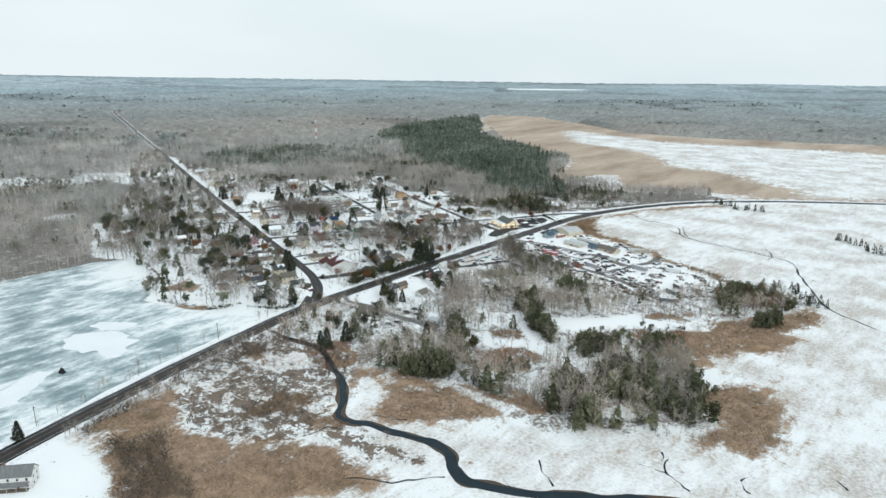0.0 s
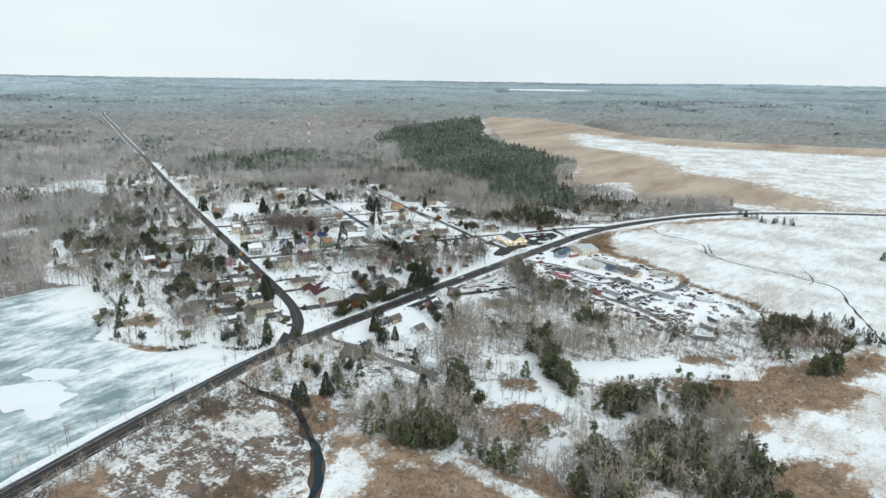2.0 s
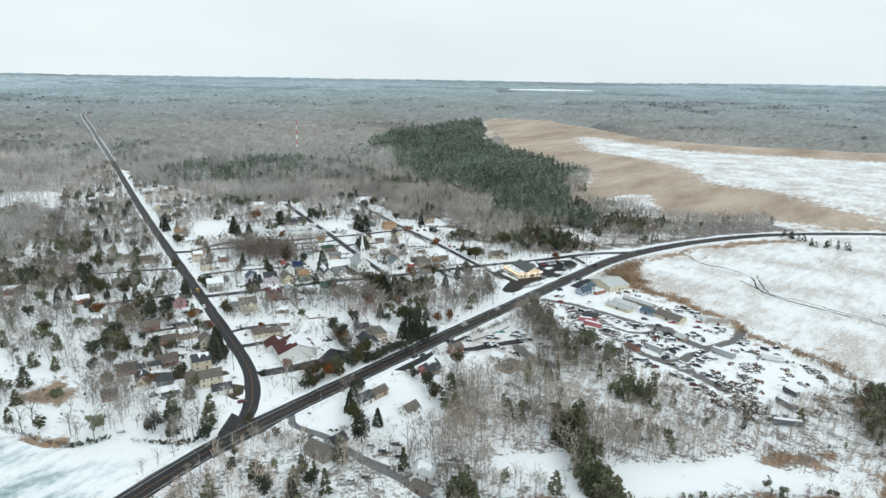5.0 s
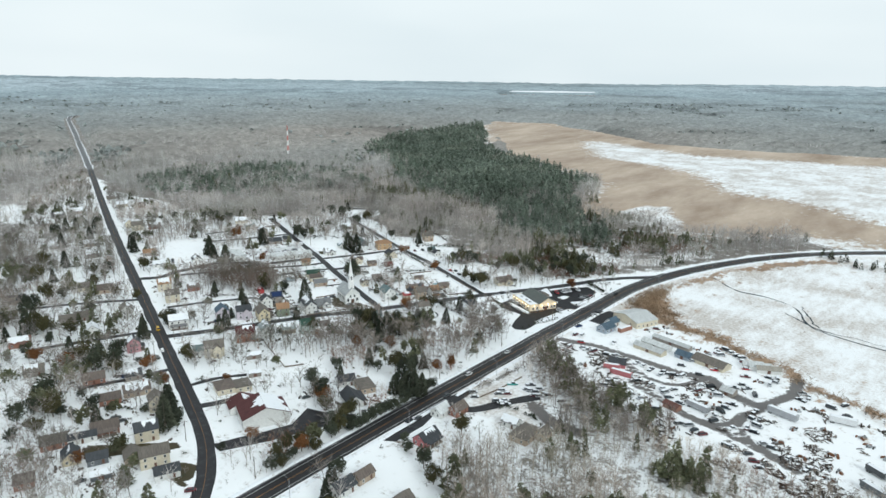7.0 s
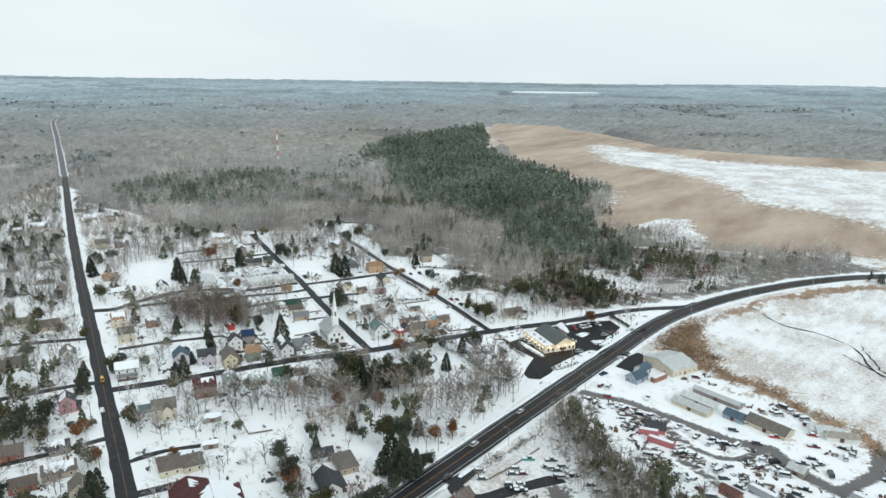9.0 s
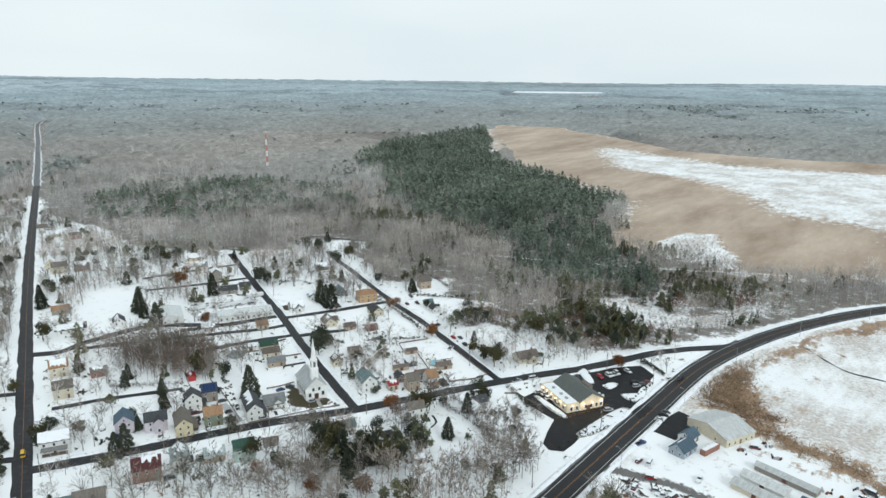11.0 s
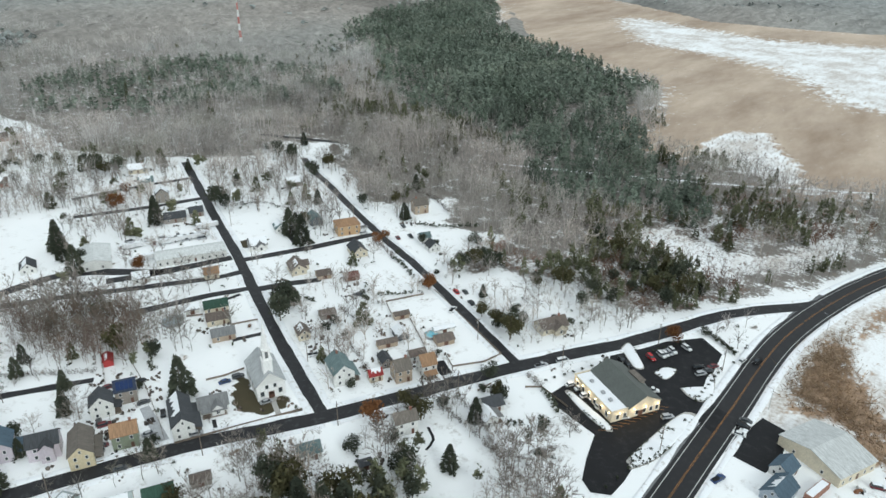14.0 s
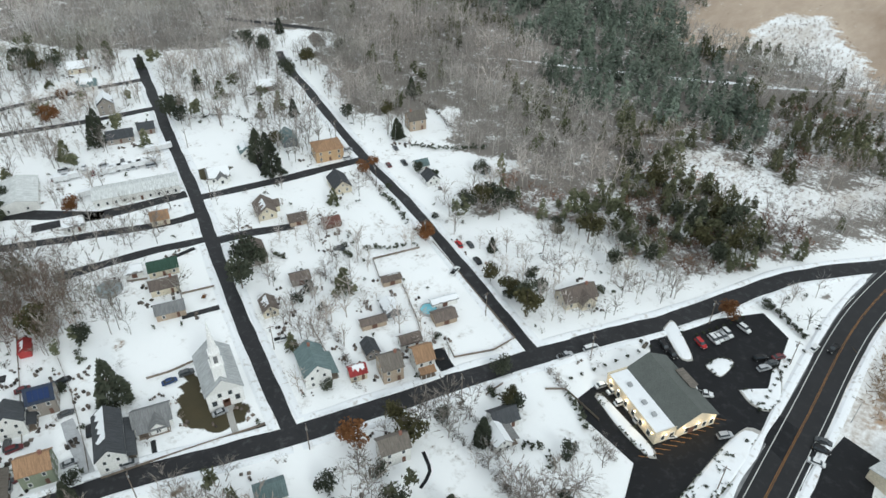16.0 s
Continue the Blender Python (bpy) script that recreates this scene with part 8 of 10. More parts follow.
def big_forest():
    x, y, u = scatter(-1680, 360, -120, 1800, 7.9, 1)
    x2, y2, u2 = scatter(-1000, -290, 420, 1160, 4.9, 6)
    xw, yw, uw = scatter(-900, -550, 150, 480, 5.6, 7)
    west = lambda p, q: (p < -560) & (p > -900) & (q > 150) & (q < 480)
    core = lambda p, q: np.hypot(p + 560, q - 760) + 80 * vnoise(p, q, 60, 86) < 400
    k1, k2, k3 = ~core(x, y) & ~west(x, y), core(x2, y2), west(xw, yw) & ~core(xw, yw)
    x, y, u = np.concatenate([x[k1], x2[k2], xw[k3]]), np.concatenate([y[k1], y2[k2], yw[k3]]), np.concatenate([u[k1], u2[k2], uw[k3]])
    a, b = ahead(x, y)
    k = (a > 60) & (a + (u - 0.5) * 500 + (vnoise(x, y, 90, 81) - 0.5) * 300 < 1600) & (np.abs(b) < a * 0.72 + 60) & deep_woods(x, y) & clear_of_roads(x, y, 3.0)
    for hx, hy, hr in HAMLETS:
        k &= np.hypot((x - hx), (y - hy)) > hr * (0.6 + 0.8 * vnoise(x, y, 14, 85))
    x, y, u = x[k], y[k], hashed(x[k], y[k], 15)
    pine, streak = evergreen(x, y)
    east = inside(*warp(x, y, 10.0, 30.0, 35), MIXED_EDGE)
    clump = vnoise(x, y, 20, 36) * 0.6 + vnoise(x, y, 9, 37) * 0.4
    lone = ((streak > 0.70) & (u < 0.5)) | (u > 0.985) | (east & (clump > np.where(inside(*warp(x, y, 6.0, 20.0, 34), DARK_EDGE), 0.38, 0.66)) & (u < 0.8))
    near_pine = line_gap(x, y, np.vstack([PINE, PINE[:1]]))
    lone |= (u < 0.45 * np.clip(1 - near_pine / 130, 0, 1) ** 1.5) & (vnoise(x, y, 26, 88) > 0.4)
    belt = np.zeros(len(x), bool)
    for c in BELTS:
        belt |= inside(*warp(x, y, 18.0, 45.0, 89), c) & (u < 0.2 + 0.6 * (vnoise(x, y, 30, 90) > 0.42))
    belt &= ~pine
    lone &= ~pine & ~belt
    thin = ~pine & ~lone & ~belt & (u < 0.95)
    russet = thin & east & (clump < 0.47)
    thin &= ~russet
    tall = 7.5 + 7.0 * vnoise(x, y, 55, 7) + 6.5 * vnoise(x, y, 19, 303) + 4.0 * (hashed(x, y, 17) - 0.5)
    tall = np.where(east, tall * 0.8, tall)
    # nearer trees take the brown copy, farther ones the haze-paled one
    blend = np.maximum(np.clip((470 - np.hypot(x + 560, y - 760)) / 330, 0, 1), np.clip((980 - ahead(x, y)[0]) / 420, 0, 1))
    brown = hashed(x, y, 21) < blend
    for which, mat, label in ((thin & ~brown, M_WOODS, "wide leafless winter forest, its grey paled with painted haze"), (thin & brown, M_BROWNWOOD, "leafless brown woods crowding the edge of town")):
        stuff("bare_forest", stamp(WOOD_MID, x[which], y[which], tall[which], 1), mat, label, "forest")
    stuff("scattered_pines", stamp(PINES_ROUND + PINES, x[lone], y[lone], np.full(lone.sum(), 10.5), 2), M_OLIVEPINE, "dark pines scattered among the bare woods", "forest")
    stuff("pine_belt", stamp(PINE_MASS, x[belt], y[belt], 9.5 + 4.0 * u[belt], 4, 1.25), M_PINE, "grey-green belt of pines through the bare forest", "forest")
    stuff("russet_thicket", stamp(SCRUB_BUSH, x[russet], y[russet], np.full(russet.sum(), 6.0), 9), M_REDTWIG, "russet thicket at the edge of the woods", "brush")
    xb, yb, ub = scatter(-560, -300, 640, 900, 3.6, 8, 2.0)
    kb = inside(*warp(xb, yb, 8.0, 24.0, 35), MIXED_EDGE) & deep_woods(xb, yb) & clear_of_roads(xb, yb, 2.0) & (ub < 0.4 + 0.6 * vnoise(xb, yb, 14, 39))
    xb, yb, ub = xb[kb], yb[kb], hashed(xb[kb], yb[kb], 40)
    for which, mat, label in ((ub < 0.4, M_REDTWIG, "russet undergrowth in the mixed woods"), (ub >= 0.4, M_TWIG, "grey-brown undergrowth in the mixed woods")):
        stuff("edge_brush", stamp(SCRUB_BUSH, xb[which], yb[which], np.full(which.sum(), 4.2), 9), mat, label, "brush")
    # the pine stand is planted closer
    x, y, u = scatter(-1380, -396, 720, 1824, 4.9, 2)
    pine, _ = evergreen(x, y)
    rim = np.clip(line_gap(x, y, np.vstack([PINE, PINE[:1]])) / 120, 0, 1)
    k = pine & deep_woods(x, y) & (vnoise(x, y, 25, 13) + vnoise(x, y, 120, 14) * 0.6 > 0.35) & (hashed(x, y, 16) < 0.28 + 0.72 * rim)
    kb = pine & deep_woods(x, y) & ~k & (rim < 0.8) & (hashed(x, y, 18) < 0.35)
    stuff("pine_edge_trees", stamp(WOOD_MID, x[kb], y[kb], 8.0 + 4.0 * u[kb], 33), M_BROWNWOOD, "bare trees mixed into the rim of the pine stand", "forest")
    x, y, u = x[k], y[k], u[k]
    close = np.hypot(x + 500, y - 800) + 60 * vnoise(x, y, 40, 87) < 240
    stuff("pine_forest", stamp(PINE_MASS, x[~close], y[~close], 11.0 + 4.5 * u[~close], 3, 1.0), M_PINE, "dense dark green pine stand beside the marsh", "forest")
    stuff("pine_forest", stamp(PINE_FINE, x[close], y[close], 10.0 + 5.0 * u[close], 3, 1.1), M_PINE, "slender dark pines at the near end of the stand", "forest")
    # the closed canopy from the middle distance out to the horizon
    rows = [1250.0]
    while rows[-1] < 6500:
        rows.append(rows[-1] * 1.0052)
    rows, cols = np.array(rows), np.linspace(-0.72, 0.72, 250)
    rng = np.random.default_rng(70)
    a = np.repeat(rows, len(cols)) + 0.0
    a += (rng.random(len(a)) - 0.5) * a * 0.004
    b = np.tile(cols, len(rows)) * a + (rng.random(len(a)) - 0.5) * a * 0.005
    x, y = -0.6266 * a + 0.7793 * b, 0.7793 * a + 0.6266 * b
    fx, fy = warp(x, y, 16.0, 90.0, 11)
    open_ = soft_in(fx, fy, FAR_MARSH, 60) + soft_in(x, y, PINE, 40) + np.clip(1.4 - line_gap(x, y, WEST_ROAD) / 30, 0, 1)
    open_ += ((np.abs(a - 3600) < 170) & (b > 250) & (b < 750)) * 1.0
    rise = np.clip((a + (vnoise(x, y, 120, 81) - 0.5) * 300 - 1350) / 200, 0, 1) * np.clip(1 - open_, 0, 1)
    z = hill(x, y) - 1.5 + rise * (8.0 + 6.0 * vnoise(x, y, 40, 72) + 8.0 * rng.random(len(a)))
    _, streak = evergreen(x * 0.6, y * 0.6)
    tone = (rng.random(len(a)) - 0.5) * 0.26 + (vnoise(x, y, 150, 73) - 0.5) * 0.22 - np.clip((streak - 0.60) * 3.0, 0, 0.26)
    m, n = len(rows), len(cols)
    i, j = np.meshgrid(np.arange(n - 1), np.arange(m - 1))
    q_ = (j * n + i).ravel()
    tri = np.concatenate([np.stack([q_, q_ + 1, q_ + n + 1], 1), np.stack([q_, q_ + n + 1, q_ + n], 1)])
    ob = stuff("distant_forest", (np.stack([x, y, z], 1), tri, tone), M_CANOPY, "grey leafless forest stretching away, whitened far off by painted haze", "forest")
    # painted haze: the far canopy pales with hill height, which grows outward
    haze = np.clip(0.05 + hill(x, y) / 32 + (vnoise(x, y, 260, 74) - 0.5) * 0.1, 0, 1)
    ob.data.attributes.new("haze", "FLOAT", "POINT").data.foreach_set("value", haze.astype(np.float32))
    ob.data.shade_smooth()
    x, y, u = scatter(-3000, 720, 120, 3000, 15.0, 3)
    a, b = ahead(x, y)
    _, streak = evergreen(x * 0.6, y * 0.6)
    k = (a > 1350) & (a < 2900) & (np.abs(b) < a * 0.70) & deep_woods(x, y) & ~inside(x, y, PINE) & clear_of_roads(x, y, 6.0) & (u < np.clip((streak - 0.58) * 3, 0.02, 0.5))
    x, y = x[k], y[k]
    stuff("distant_pines", stamp(PINE_FAR, x, y, np.full(len(x), 16.5), 5, 1.0), M_HAZEPINE, "belts of pine in the distant forest", "forest")


big_forest()


def low_wood_ok(x, y):
    wx, wy = warp(x, y, 4.0, 20.0, 1)
    k = (inside(wx, wy, WOODS_LOW) | inside(wx, wy, WOODS_WEST)) & ~inside(x, y, OPEN_LOT) & clear_of_roads(x, y, 1.0) & clear_of_things(x, y)
    for c in CLEARINGS:
        k &= ~inside(*warp(x, y, 1.5, 8.0, 93), c) & (line_gap(x, y, np.vstack([c, c[:1]])) > 2.2)
    for pts, half in MUD:
        k &= line_gap(x, y, pts) > half
    return k


DARK_STAND = plan((-263, 388), (-257, 396), (-239, 385), (-227, 366), (-214, 374), (-203, 362), (-191, 367), (-186, 354), (-220, 326), (-218, 349), (-236, 363))


def near_woods():
    """The wooded tongue between the highway and the marsh, and the copses in town."""
    x, y, u = scatter(-370, -66, 228, 590, 3.4, 11)
    k = low_wood_ok(x, y)
    dens = vnoise(x, y, 30, 17) * 0.6 + vnoise(x, y, 11, 18) * 0.4
    k &= u < (0.30 + dens * 1.3) * np.where(inside(*warp(x, y, 3.0, 12.0, 96), THIN_WOODS), 0.3, 1.0)
    for c in RUSSET:
        k &= ~inside(*warp(x, y, 3.0, 14.0, 92), c) | (hashed(x, y, 28) < 0.07)
    k &= ~inside(*warp(x, y, 2.0, 9.0, 90), OPEN_BRUSH)
    x, y = x[k], y[k]
    u = hashed(x, y, 25)
    cone, brush = u < 0.035, np.zeros(len(x), bool)
    for c in EVERGREENS:
        cone |= inside(*warp(x, y, 4.0, 16.0, 91), c) & (u < 0.3)
    cone |= inside(*warp(x, y, 6.0, 16.0, 91), SOUTH_WOODS) & (u < 0.06 + 0.2 * (vnoise(x, y, 11, 6) > 0.5))
    for c in RUSSET:
        brush |= inside(*warp(x, y, 5.0, 18.0, 92), c) & (u < 0.85)
    brush = (brush | ((vnoise(x, y, 26, 29) > 0.72) & (u < 0.7))) & ~cone
    bare = ~cone & ~brush
    tall = 7.5 + 7.0 * vnoise(x, y, 28, 95) + 3.0 * hashed(x, y, 26)
    tall = np.where(line_gap(x, y, YARD[6:]) < 36, tall * 0.6, tall)
    slim = bare & (hashed(x, y, 27) < 0.2)
    full = bare & ~slim
    stuff("marsh_edge_woods", stamp(WOOD_NEAR, x[slim], y[slim], tall[slim], 12, 0.65), M_PALE, "slender pale leafless trees crowding the snowy marsh edge", "woods")
    stuff("marsh_edge_woods", stamp(WOOD_SLIM, x[full], y[full], tall[full], 32, 0.75), M_PALE, "grey-brown leafless trees in the snowy marsh woods", "woods")
    stuff("marsh_edge_pines", stamp(PINES_ROUND + PINES, x[cone], y[cone], tall[cone] * 0.95, 13, 1.0), M_OLIVEPINE, "olive-green pines among bare trees", "woods")
    stuff("marsh_edge_brush", stamp(BRUSH, x[brush], y[brush], np.full(brush.sum(), 3.6), 14), M_REDTWIG, "low russet brush in the woods", "brush")
    x, y, u = scatter(-370, -66, 228, 590, 3.4, 19)
    k = low_wood_ok(x, y) & (u < (vnoise(x, y, 24, 97) * 0.6 + vnoise(x, y, 8, 98) * 0.4) * 0.7)
    x, y = x[k], y[k]
    stuff("woodland_underbrush", stamp(SCRUB_BUSH, x, y, np.full(len(x), 2.0), 20), M_TWIG, "grey-brown underbrush beneath the bare trees", "brush")
    # low russet brush filling the openings
    x, y, u = scatter(-330, -80, 230, 480, 1.9, 73)
    k = np.zeros(len(x), bool)
    for c in RUSSET:
        k |= inside(*warp(x, y, 2.0, 9.0, 92), c)
    k &= u < 0.4 + 0.7 * vnoise(x, y, 9, 74)
    k |= inside(*warp(x, y, 2.0, 9.0, 90), OPEN_BRUSH) & (u < 0.45 * vnoise(x, y, 9, 74) + 0.1)
    k &= clear_of_things(x, y)
    for c in CLEARINGS:
        k &= ~inside(x, y, c)
    x, y = x[k], y[k]
    stuff("russet_brush", stamp(BRUSH, x, y, 1.5 + 1.4 * hashed(x, y, 75), 76, 1.2), M_REDTWIG, "close low russet brush among the marsh woods", "brush")
    # close stands of pine within the woods
    x, y, u = scatter(-370, -66, 228, 590, 3.1, 84)
    k = np.zeros(len(x), bool)
    for c in EVERGREENS[:12]:
        k |= inside(*warp(x, y, 3.0, 12.0, 91), c)
    k &= (u < np.where(inside(x, y, SOUTH_WOODS), 0.65 * vnoise(x, y, 9, 85), 0.35 + 0.9 * vnoise(x, y, 9, 85))) & clear_of_roads(x, y, 1.0) & clear_of_things(x, y)
    for c in CLEARINGS:
        k &= ~inside(x, y, c)
    x, y, u = x[k], y[k], hashed(x[k], y[k], 86)
    stuff("marsh_edge_pines", stamp(PINES_ROUND + PINES, x, y, 7.5 + 6.0 * u, 87, 1.0), M_OLIVEPINE, "close stand of olive-green pines in the marsh woods", "woods")
    x, y, u = scatter(-230, -80, 300, 480, 3.4, 81)
    k = inside(*warp(x, y, 2.0, 9.0, 90), OPEN_BRUSH) & (vnoise(x, y, 8, 82) > 0.56)
    for c in CLEARINGS:
        k &= ~inside(x, y, c)
    stuff("brushland_pines", stamp(PINES_ROUND, x[k], y[k], 3.0 + 3.5 * u[k], 83, 1.3), M_OLIVEPINE, "squat olive pines scattered through the russet brush", "woods")
    # the dark stand closing the point of the yard
    x, y, u = scatter(-170, -66, 440, 590, 2.7, 61)
    k = inside(*warp(x, y, 3.0, 12.0, 62), YARD_TIP) & (u < 0.92)
    x, y, u = x[k], y[k], u[k]
    ev = vnoise(x, y, 7, 63) > 0.36
    stuff("yard_point_stand", stamp(PINES_ROUND, x[ev], y[ev], 6.0 + 3.5 * u[ev], 64, 1.2), M_OLIVEPINE, "dense dark evergreens on the point of the yard", "woods")
    stuff("yard_point_stand", stamp(WOOD_SLIM, x[~ev], y[~ev], 6.0 + 4.0 * u[~ev], 65, 1.1), M_REDTWIG, "brown leafless trees among the evergreens of the point", "woods")
    # a dark mixed stand between the yard and the highway
    x, y, u = scatter(-380, -200, 400, 560, 3.6, 55)
    k = inside(*warp(x, y, 4.0, 16.0, 1), DARK_STAND) & ~inside(x, y, OPEN_LOT) & clear_of_roads(x, y, 0.8) & clear_of_things(x, y, 0.5)
    x, y, u = x[k], y[k], u[k]
    ev = vnoise(x, y, 9, 56) > 0.5
    stuff("mixed_stand", stamp(PINES_ROUND, x[ev], y[ev], 7.0 + 5.0 * u[ev], 57, 1.0), M_OLIVEPINE, "dark olive pines crowded beside the salvage yard", "woods")
    stuff("mixed_stand", stamp(WOOD_SLIM, x[~ev], y[~ev], 9.0 + 4.0 * u[~ev], 58, 1.1), M_TWIG, "tall leafless trees among the pines beside the yard", "woods")
    # copses in town
    x, y, u = scatter(-840, -288, 228, 768, 4.7, 15)
    k = np.zeros(len(x), bool)
    for c in COPSES:
        k |= inside(*warp(x, y, 4.0, 20.0, 1), c)
    k &= ~inside(x, y, OPEN_LOT) & clear_of_roads(x, y, 0.8) & clear_of_things(x, y, 1.0) & (u < 0.72) & ((vnoise(x, y, 24, 34) > 0.33) | ~inside(x, y, COPSES[0]))
    x, y, u = x[k], y[k], u[k]
    dark = vnoise(x, y, 24, 33)
    cone, red = dark > 0.66, (dark < 0.30)
    bare = ~cone & ~red
    stuff("town_woods", stamp(WOOD_NEAR, x[bare], y[bare], 10.0 + 6.0 * hashed(x[bare], y[bare], 19), 16, 0.85), M_TWIG, "copse of leafless trees between the houses", "woods")
    stuff("town_pines", stamp(PINES_ROUND, x[cone], y[cone], np.full(cone.sum(), 11.0), 17), M_OLIVEPINE, "dark evergreens in the copse", "woods")
    stuff("town_brush", stamp(BRUSH, x[red], y[red], np.full(red.sum(), 7.0), 18), M_REDTWIG, "russet thicket in the copse", "brush")


near_woods()


def reeds_and_scrub():
    x, y, u = scatter(-370, 72, 72, 720, 1.35, 21)
    wx, wy = warp(*warp(x, y, 7.0, 30.0, 77), 4.0, 11.0, 78)
    k = np.zeros(len(x), bool)
    for r_ in REEDS:
        k |= soft_in(wx, wy, r_, 14) > 0.35 + 0.65 * u
    k &= (hashed(x, y, 53) < 0.25 + vnoise(x, y, 7, 51) * 0.6) & clear_of_roads(x, y, 0.5) & (line_gap(x, y, RIVER) > 4.5) & ~inside(x, y, YARD) & ~inside(x, y, HOUSE_SNOW)
    x, y = x[k], y[k]
    tuft = []
    for s in range(4):
        rng = np.random.default_rng(s)
        v, t = [], []
        for j in range(6):
            o = rng.normal(size=3) * 0.45 * np.array([1, 1, 0])
            sliver(v, t, o * 2, o * 2 + np.array([rng.normal() * 0.7, rng.normal() * 0.7, 0.5 + 0.5 * rng.random()]), 0.075, rng)
        tuft.append((np.array(v), np.array(t)))
    stuff("reed_bed", stamp(tuft, x, y, np.where(y > 564, 2.0, 1.3), 22), M_REED, "tawny dry reed beds standing in the snow", "reeds")
    x, y, u = scatter(-380, -280, 600, 760, 1.7, 101)
    k = inside(*warp(x, y, 2.5, 9.0, 102), ROADSIDE_REEDS) & (u < 0.35 + 0.7 * vnoise(x, y, 6, 103)) & clear_of_roads(x, y, 1.0)
    x, y = x[k], y[k]
    stuff("reed_bed", stamp(SCRUB_BUSH, x, y, 1.5 + 1.0 * hashed(x, y, 104), 105, 1.1), M_REED, "tall tawny reeds standing close beside the highway", "reeds")
    # shrubs on the scrubby hummocks, the road verge and the marsh rim
    x, y, u = scatter(-370, -48, 72, 576, 3.0, 23)
    wx, wy = warp(x, y, 5.0, 26.0, 1)
    k = np.zeros(len(x), bool)
    for r_ in SCRUB:
        k |= inside(wx, wy, r_) & (u < 1.25 * vnoise(x, y, 14, 57))
    k |= (line_gap(x, y, WOODS_LOW) < 4) & (u < 0.25)
    k |= inside(wx, wy, THICKET) & (u < 0.75)
    hg = line_gap(x, y, HIGHWAY)
    k |= (hg > 10.5) & (hg < 14 + 15 * vnoise(x, y, 16, 58)) & (x > np.interp(y, HIGHWAY[:, 1], HIGHWAY[:, 0])) & (y < 268) & (y > 118) & (u < 0.75)
    k |= (line_gap(x, y, plan((-240, 462), (-206, 449), (-156, 426), (-110, 404), (-100, 396))) < 4) & (u < 0.7)
    head = line_gap(x, y, RIVER[:7]) < 9
    k |= head & (u < 0.85)
    k &= clear_of_roads(x, y, 1.2) & (line_gap(x, y, RIVER) > np.where(head, 1.2, 4.5)) & clear_of_things(x, y) & ~inside(x, y, HOUSE_SNOW)
    x, y = x[k], y[k]
    stuff("marsh_scrub", stamp(SCRUB_BUSH, x, y, np.where(inside(x, y, THICKET) | (line_gap(x, y, HIGHWAY) < 30), 3.0 + 3.4 * hashed(x, y, 59), 1.6 + 2.0 * hashed(x, y, 59)), 24), M_BARK, "low bare scrub along the marsh and road verge", "brush")
    x, y, u = scatter(-370, -240, 110, 300, 2.8, 29)
    hg = line_gap(x, y, HIGHWAY)
    east = x > np.interp(y, HIGHWAY[:, 1], HIGHWAY[:, 0])
    k = (hg > 9.0) & (hg < np.where(east, 13 + 9 * vnoise(x, y, 14, 68), 13.5)) & (u < np.where(east, 0.2 + 0.5 * vnoise(x, y, 20, 69), 0.42 * vnoise(x, y, 30, 67))) & ~inside(x, y, HOUSE_SNOW) & (line_gap(x, y, RIVER) > 4.5)
    x, y = x[k], y[k]
    stuff("verge_saplings", stamp(WOOD_SLIM, x, y, 4.0 + 5.5 * hashed(x, y, 70), 71, 1.1), M_PALE, "pale leafless saplings along the highway verge", "brush")
    x, y, u = scatter(-312, 48, 456, 960, 7.20, 25)
    k = (line_gap(x, y, plan((-196, 645), (-175, 630), (-156, 632))) < 7) | (line_gap(x, y, plan((-80, 562), (-60, 545), (-35, 525))) < 8) | ((line_gap(x, y, plan((-150, 708), (-77, 762), (40, 840))) < 9) & (u < 0.7)) | (line_gap(x, y, plan((-95, 402), (-80, 416), (-62, 392))) < 7)
    x, y = x[k], y[k]
    stuff("marsh_cedars", stamp(PINES, x, y, np.full(len(x), 7.0), 26), M_CEDAR, "clumps of dark cedar on the snowy marsh", "cedars")

    x, y, u = scatter(-552, -340, 660, 1020, 3.0, 27)
    k = (inside(x, y, GLADES[0]) & (u < 0.8)) | (inside(x, y, GLADES[1]) & (u < 0.55)) | (inside(x, y, patch) & (u < 0.45))
    k &= clear_of_roads(x, y, 1.0)
    x, y = x[k], y[k]
    stuff("glade_brush", stamp(SCRUB_BUSH, x, y, np.full(len(x), 1.8), 28), M_REDTWIG, "low brown brush pricking through a snowy glade", "brush")


reeds_and_scrub()


def yard_litter():
    """Small scrap strewn about the yard in rough windrows."""
    x, y, u = scatter(-365, -125, 480, 640, 1.9, 61)
    a, b = ahead(x, y)
    k = inside(x, y, YARD) & clear_of_things(x, y, -0.4) & (vnoise(a * 0.55, b, 7.0, 63) > 0.60) & (u < 0.7) & (y < 562)
    for pts, half in MUD[:5]:
        k &= line_gap(x, y, pts) > half
    x, y = x[k], y[k]
    scraps = []
    for s in range(6):
        rng = np.random.default_rng(200 + s)
        v, t = [], []
        for j in range(3):
            l, w, h = rng.uniform(0.4, 1.3), rng.uniform(0.1, 0.35), rng.uniform(0.15, 0.6)
            o = rng.normal(size=2) * 0.6
            prism(v, t, (o[0] - l, o[1] + rng.normal() * 0.4, h * 0.5), (o[0] + l, o[1], h), w, w * 0.7, 4)
        scraps.append((np.array(v), np.array(t)))
    stuff("yard_litter", stamp(scraps, x, y, np.full(len(x), 0.9), 64, 1.2), M_SCRAP, "rusty scrap, tyres and parts strewn about the snowy yard", "scrap")


yard_litter()

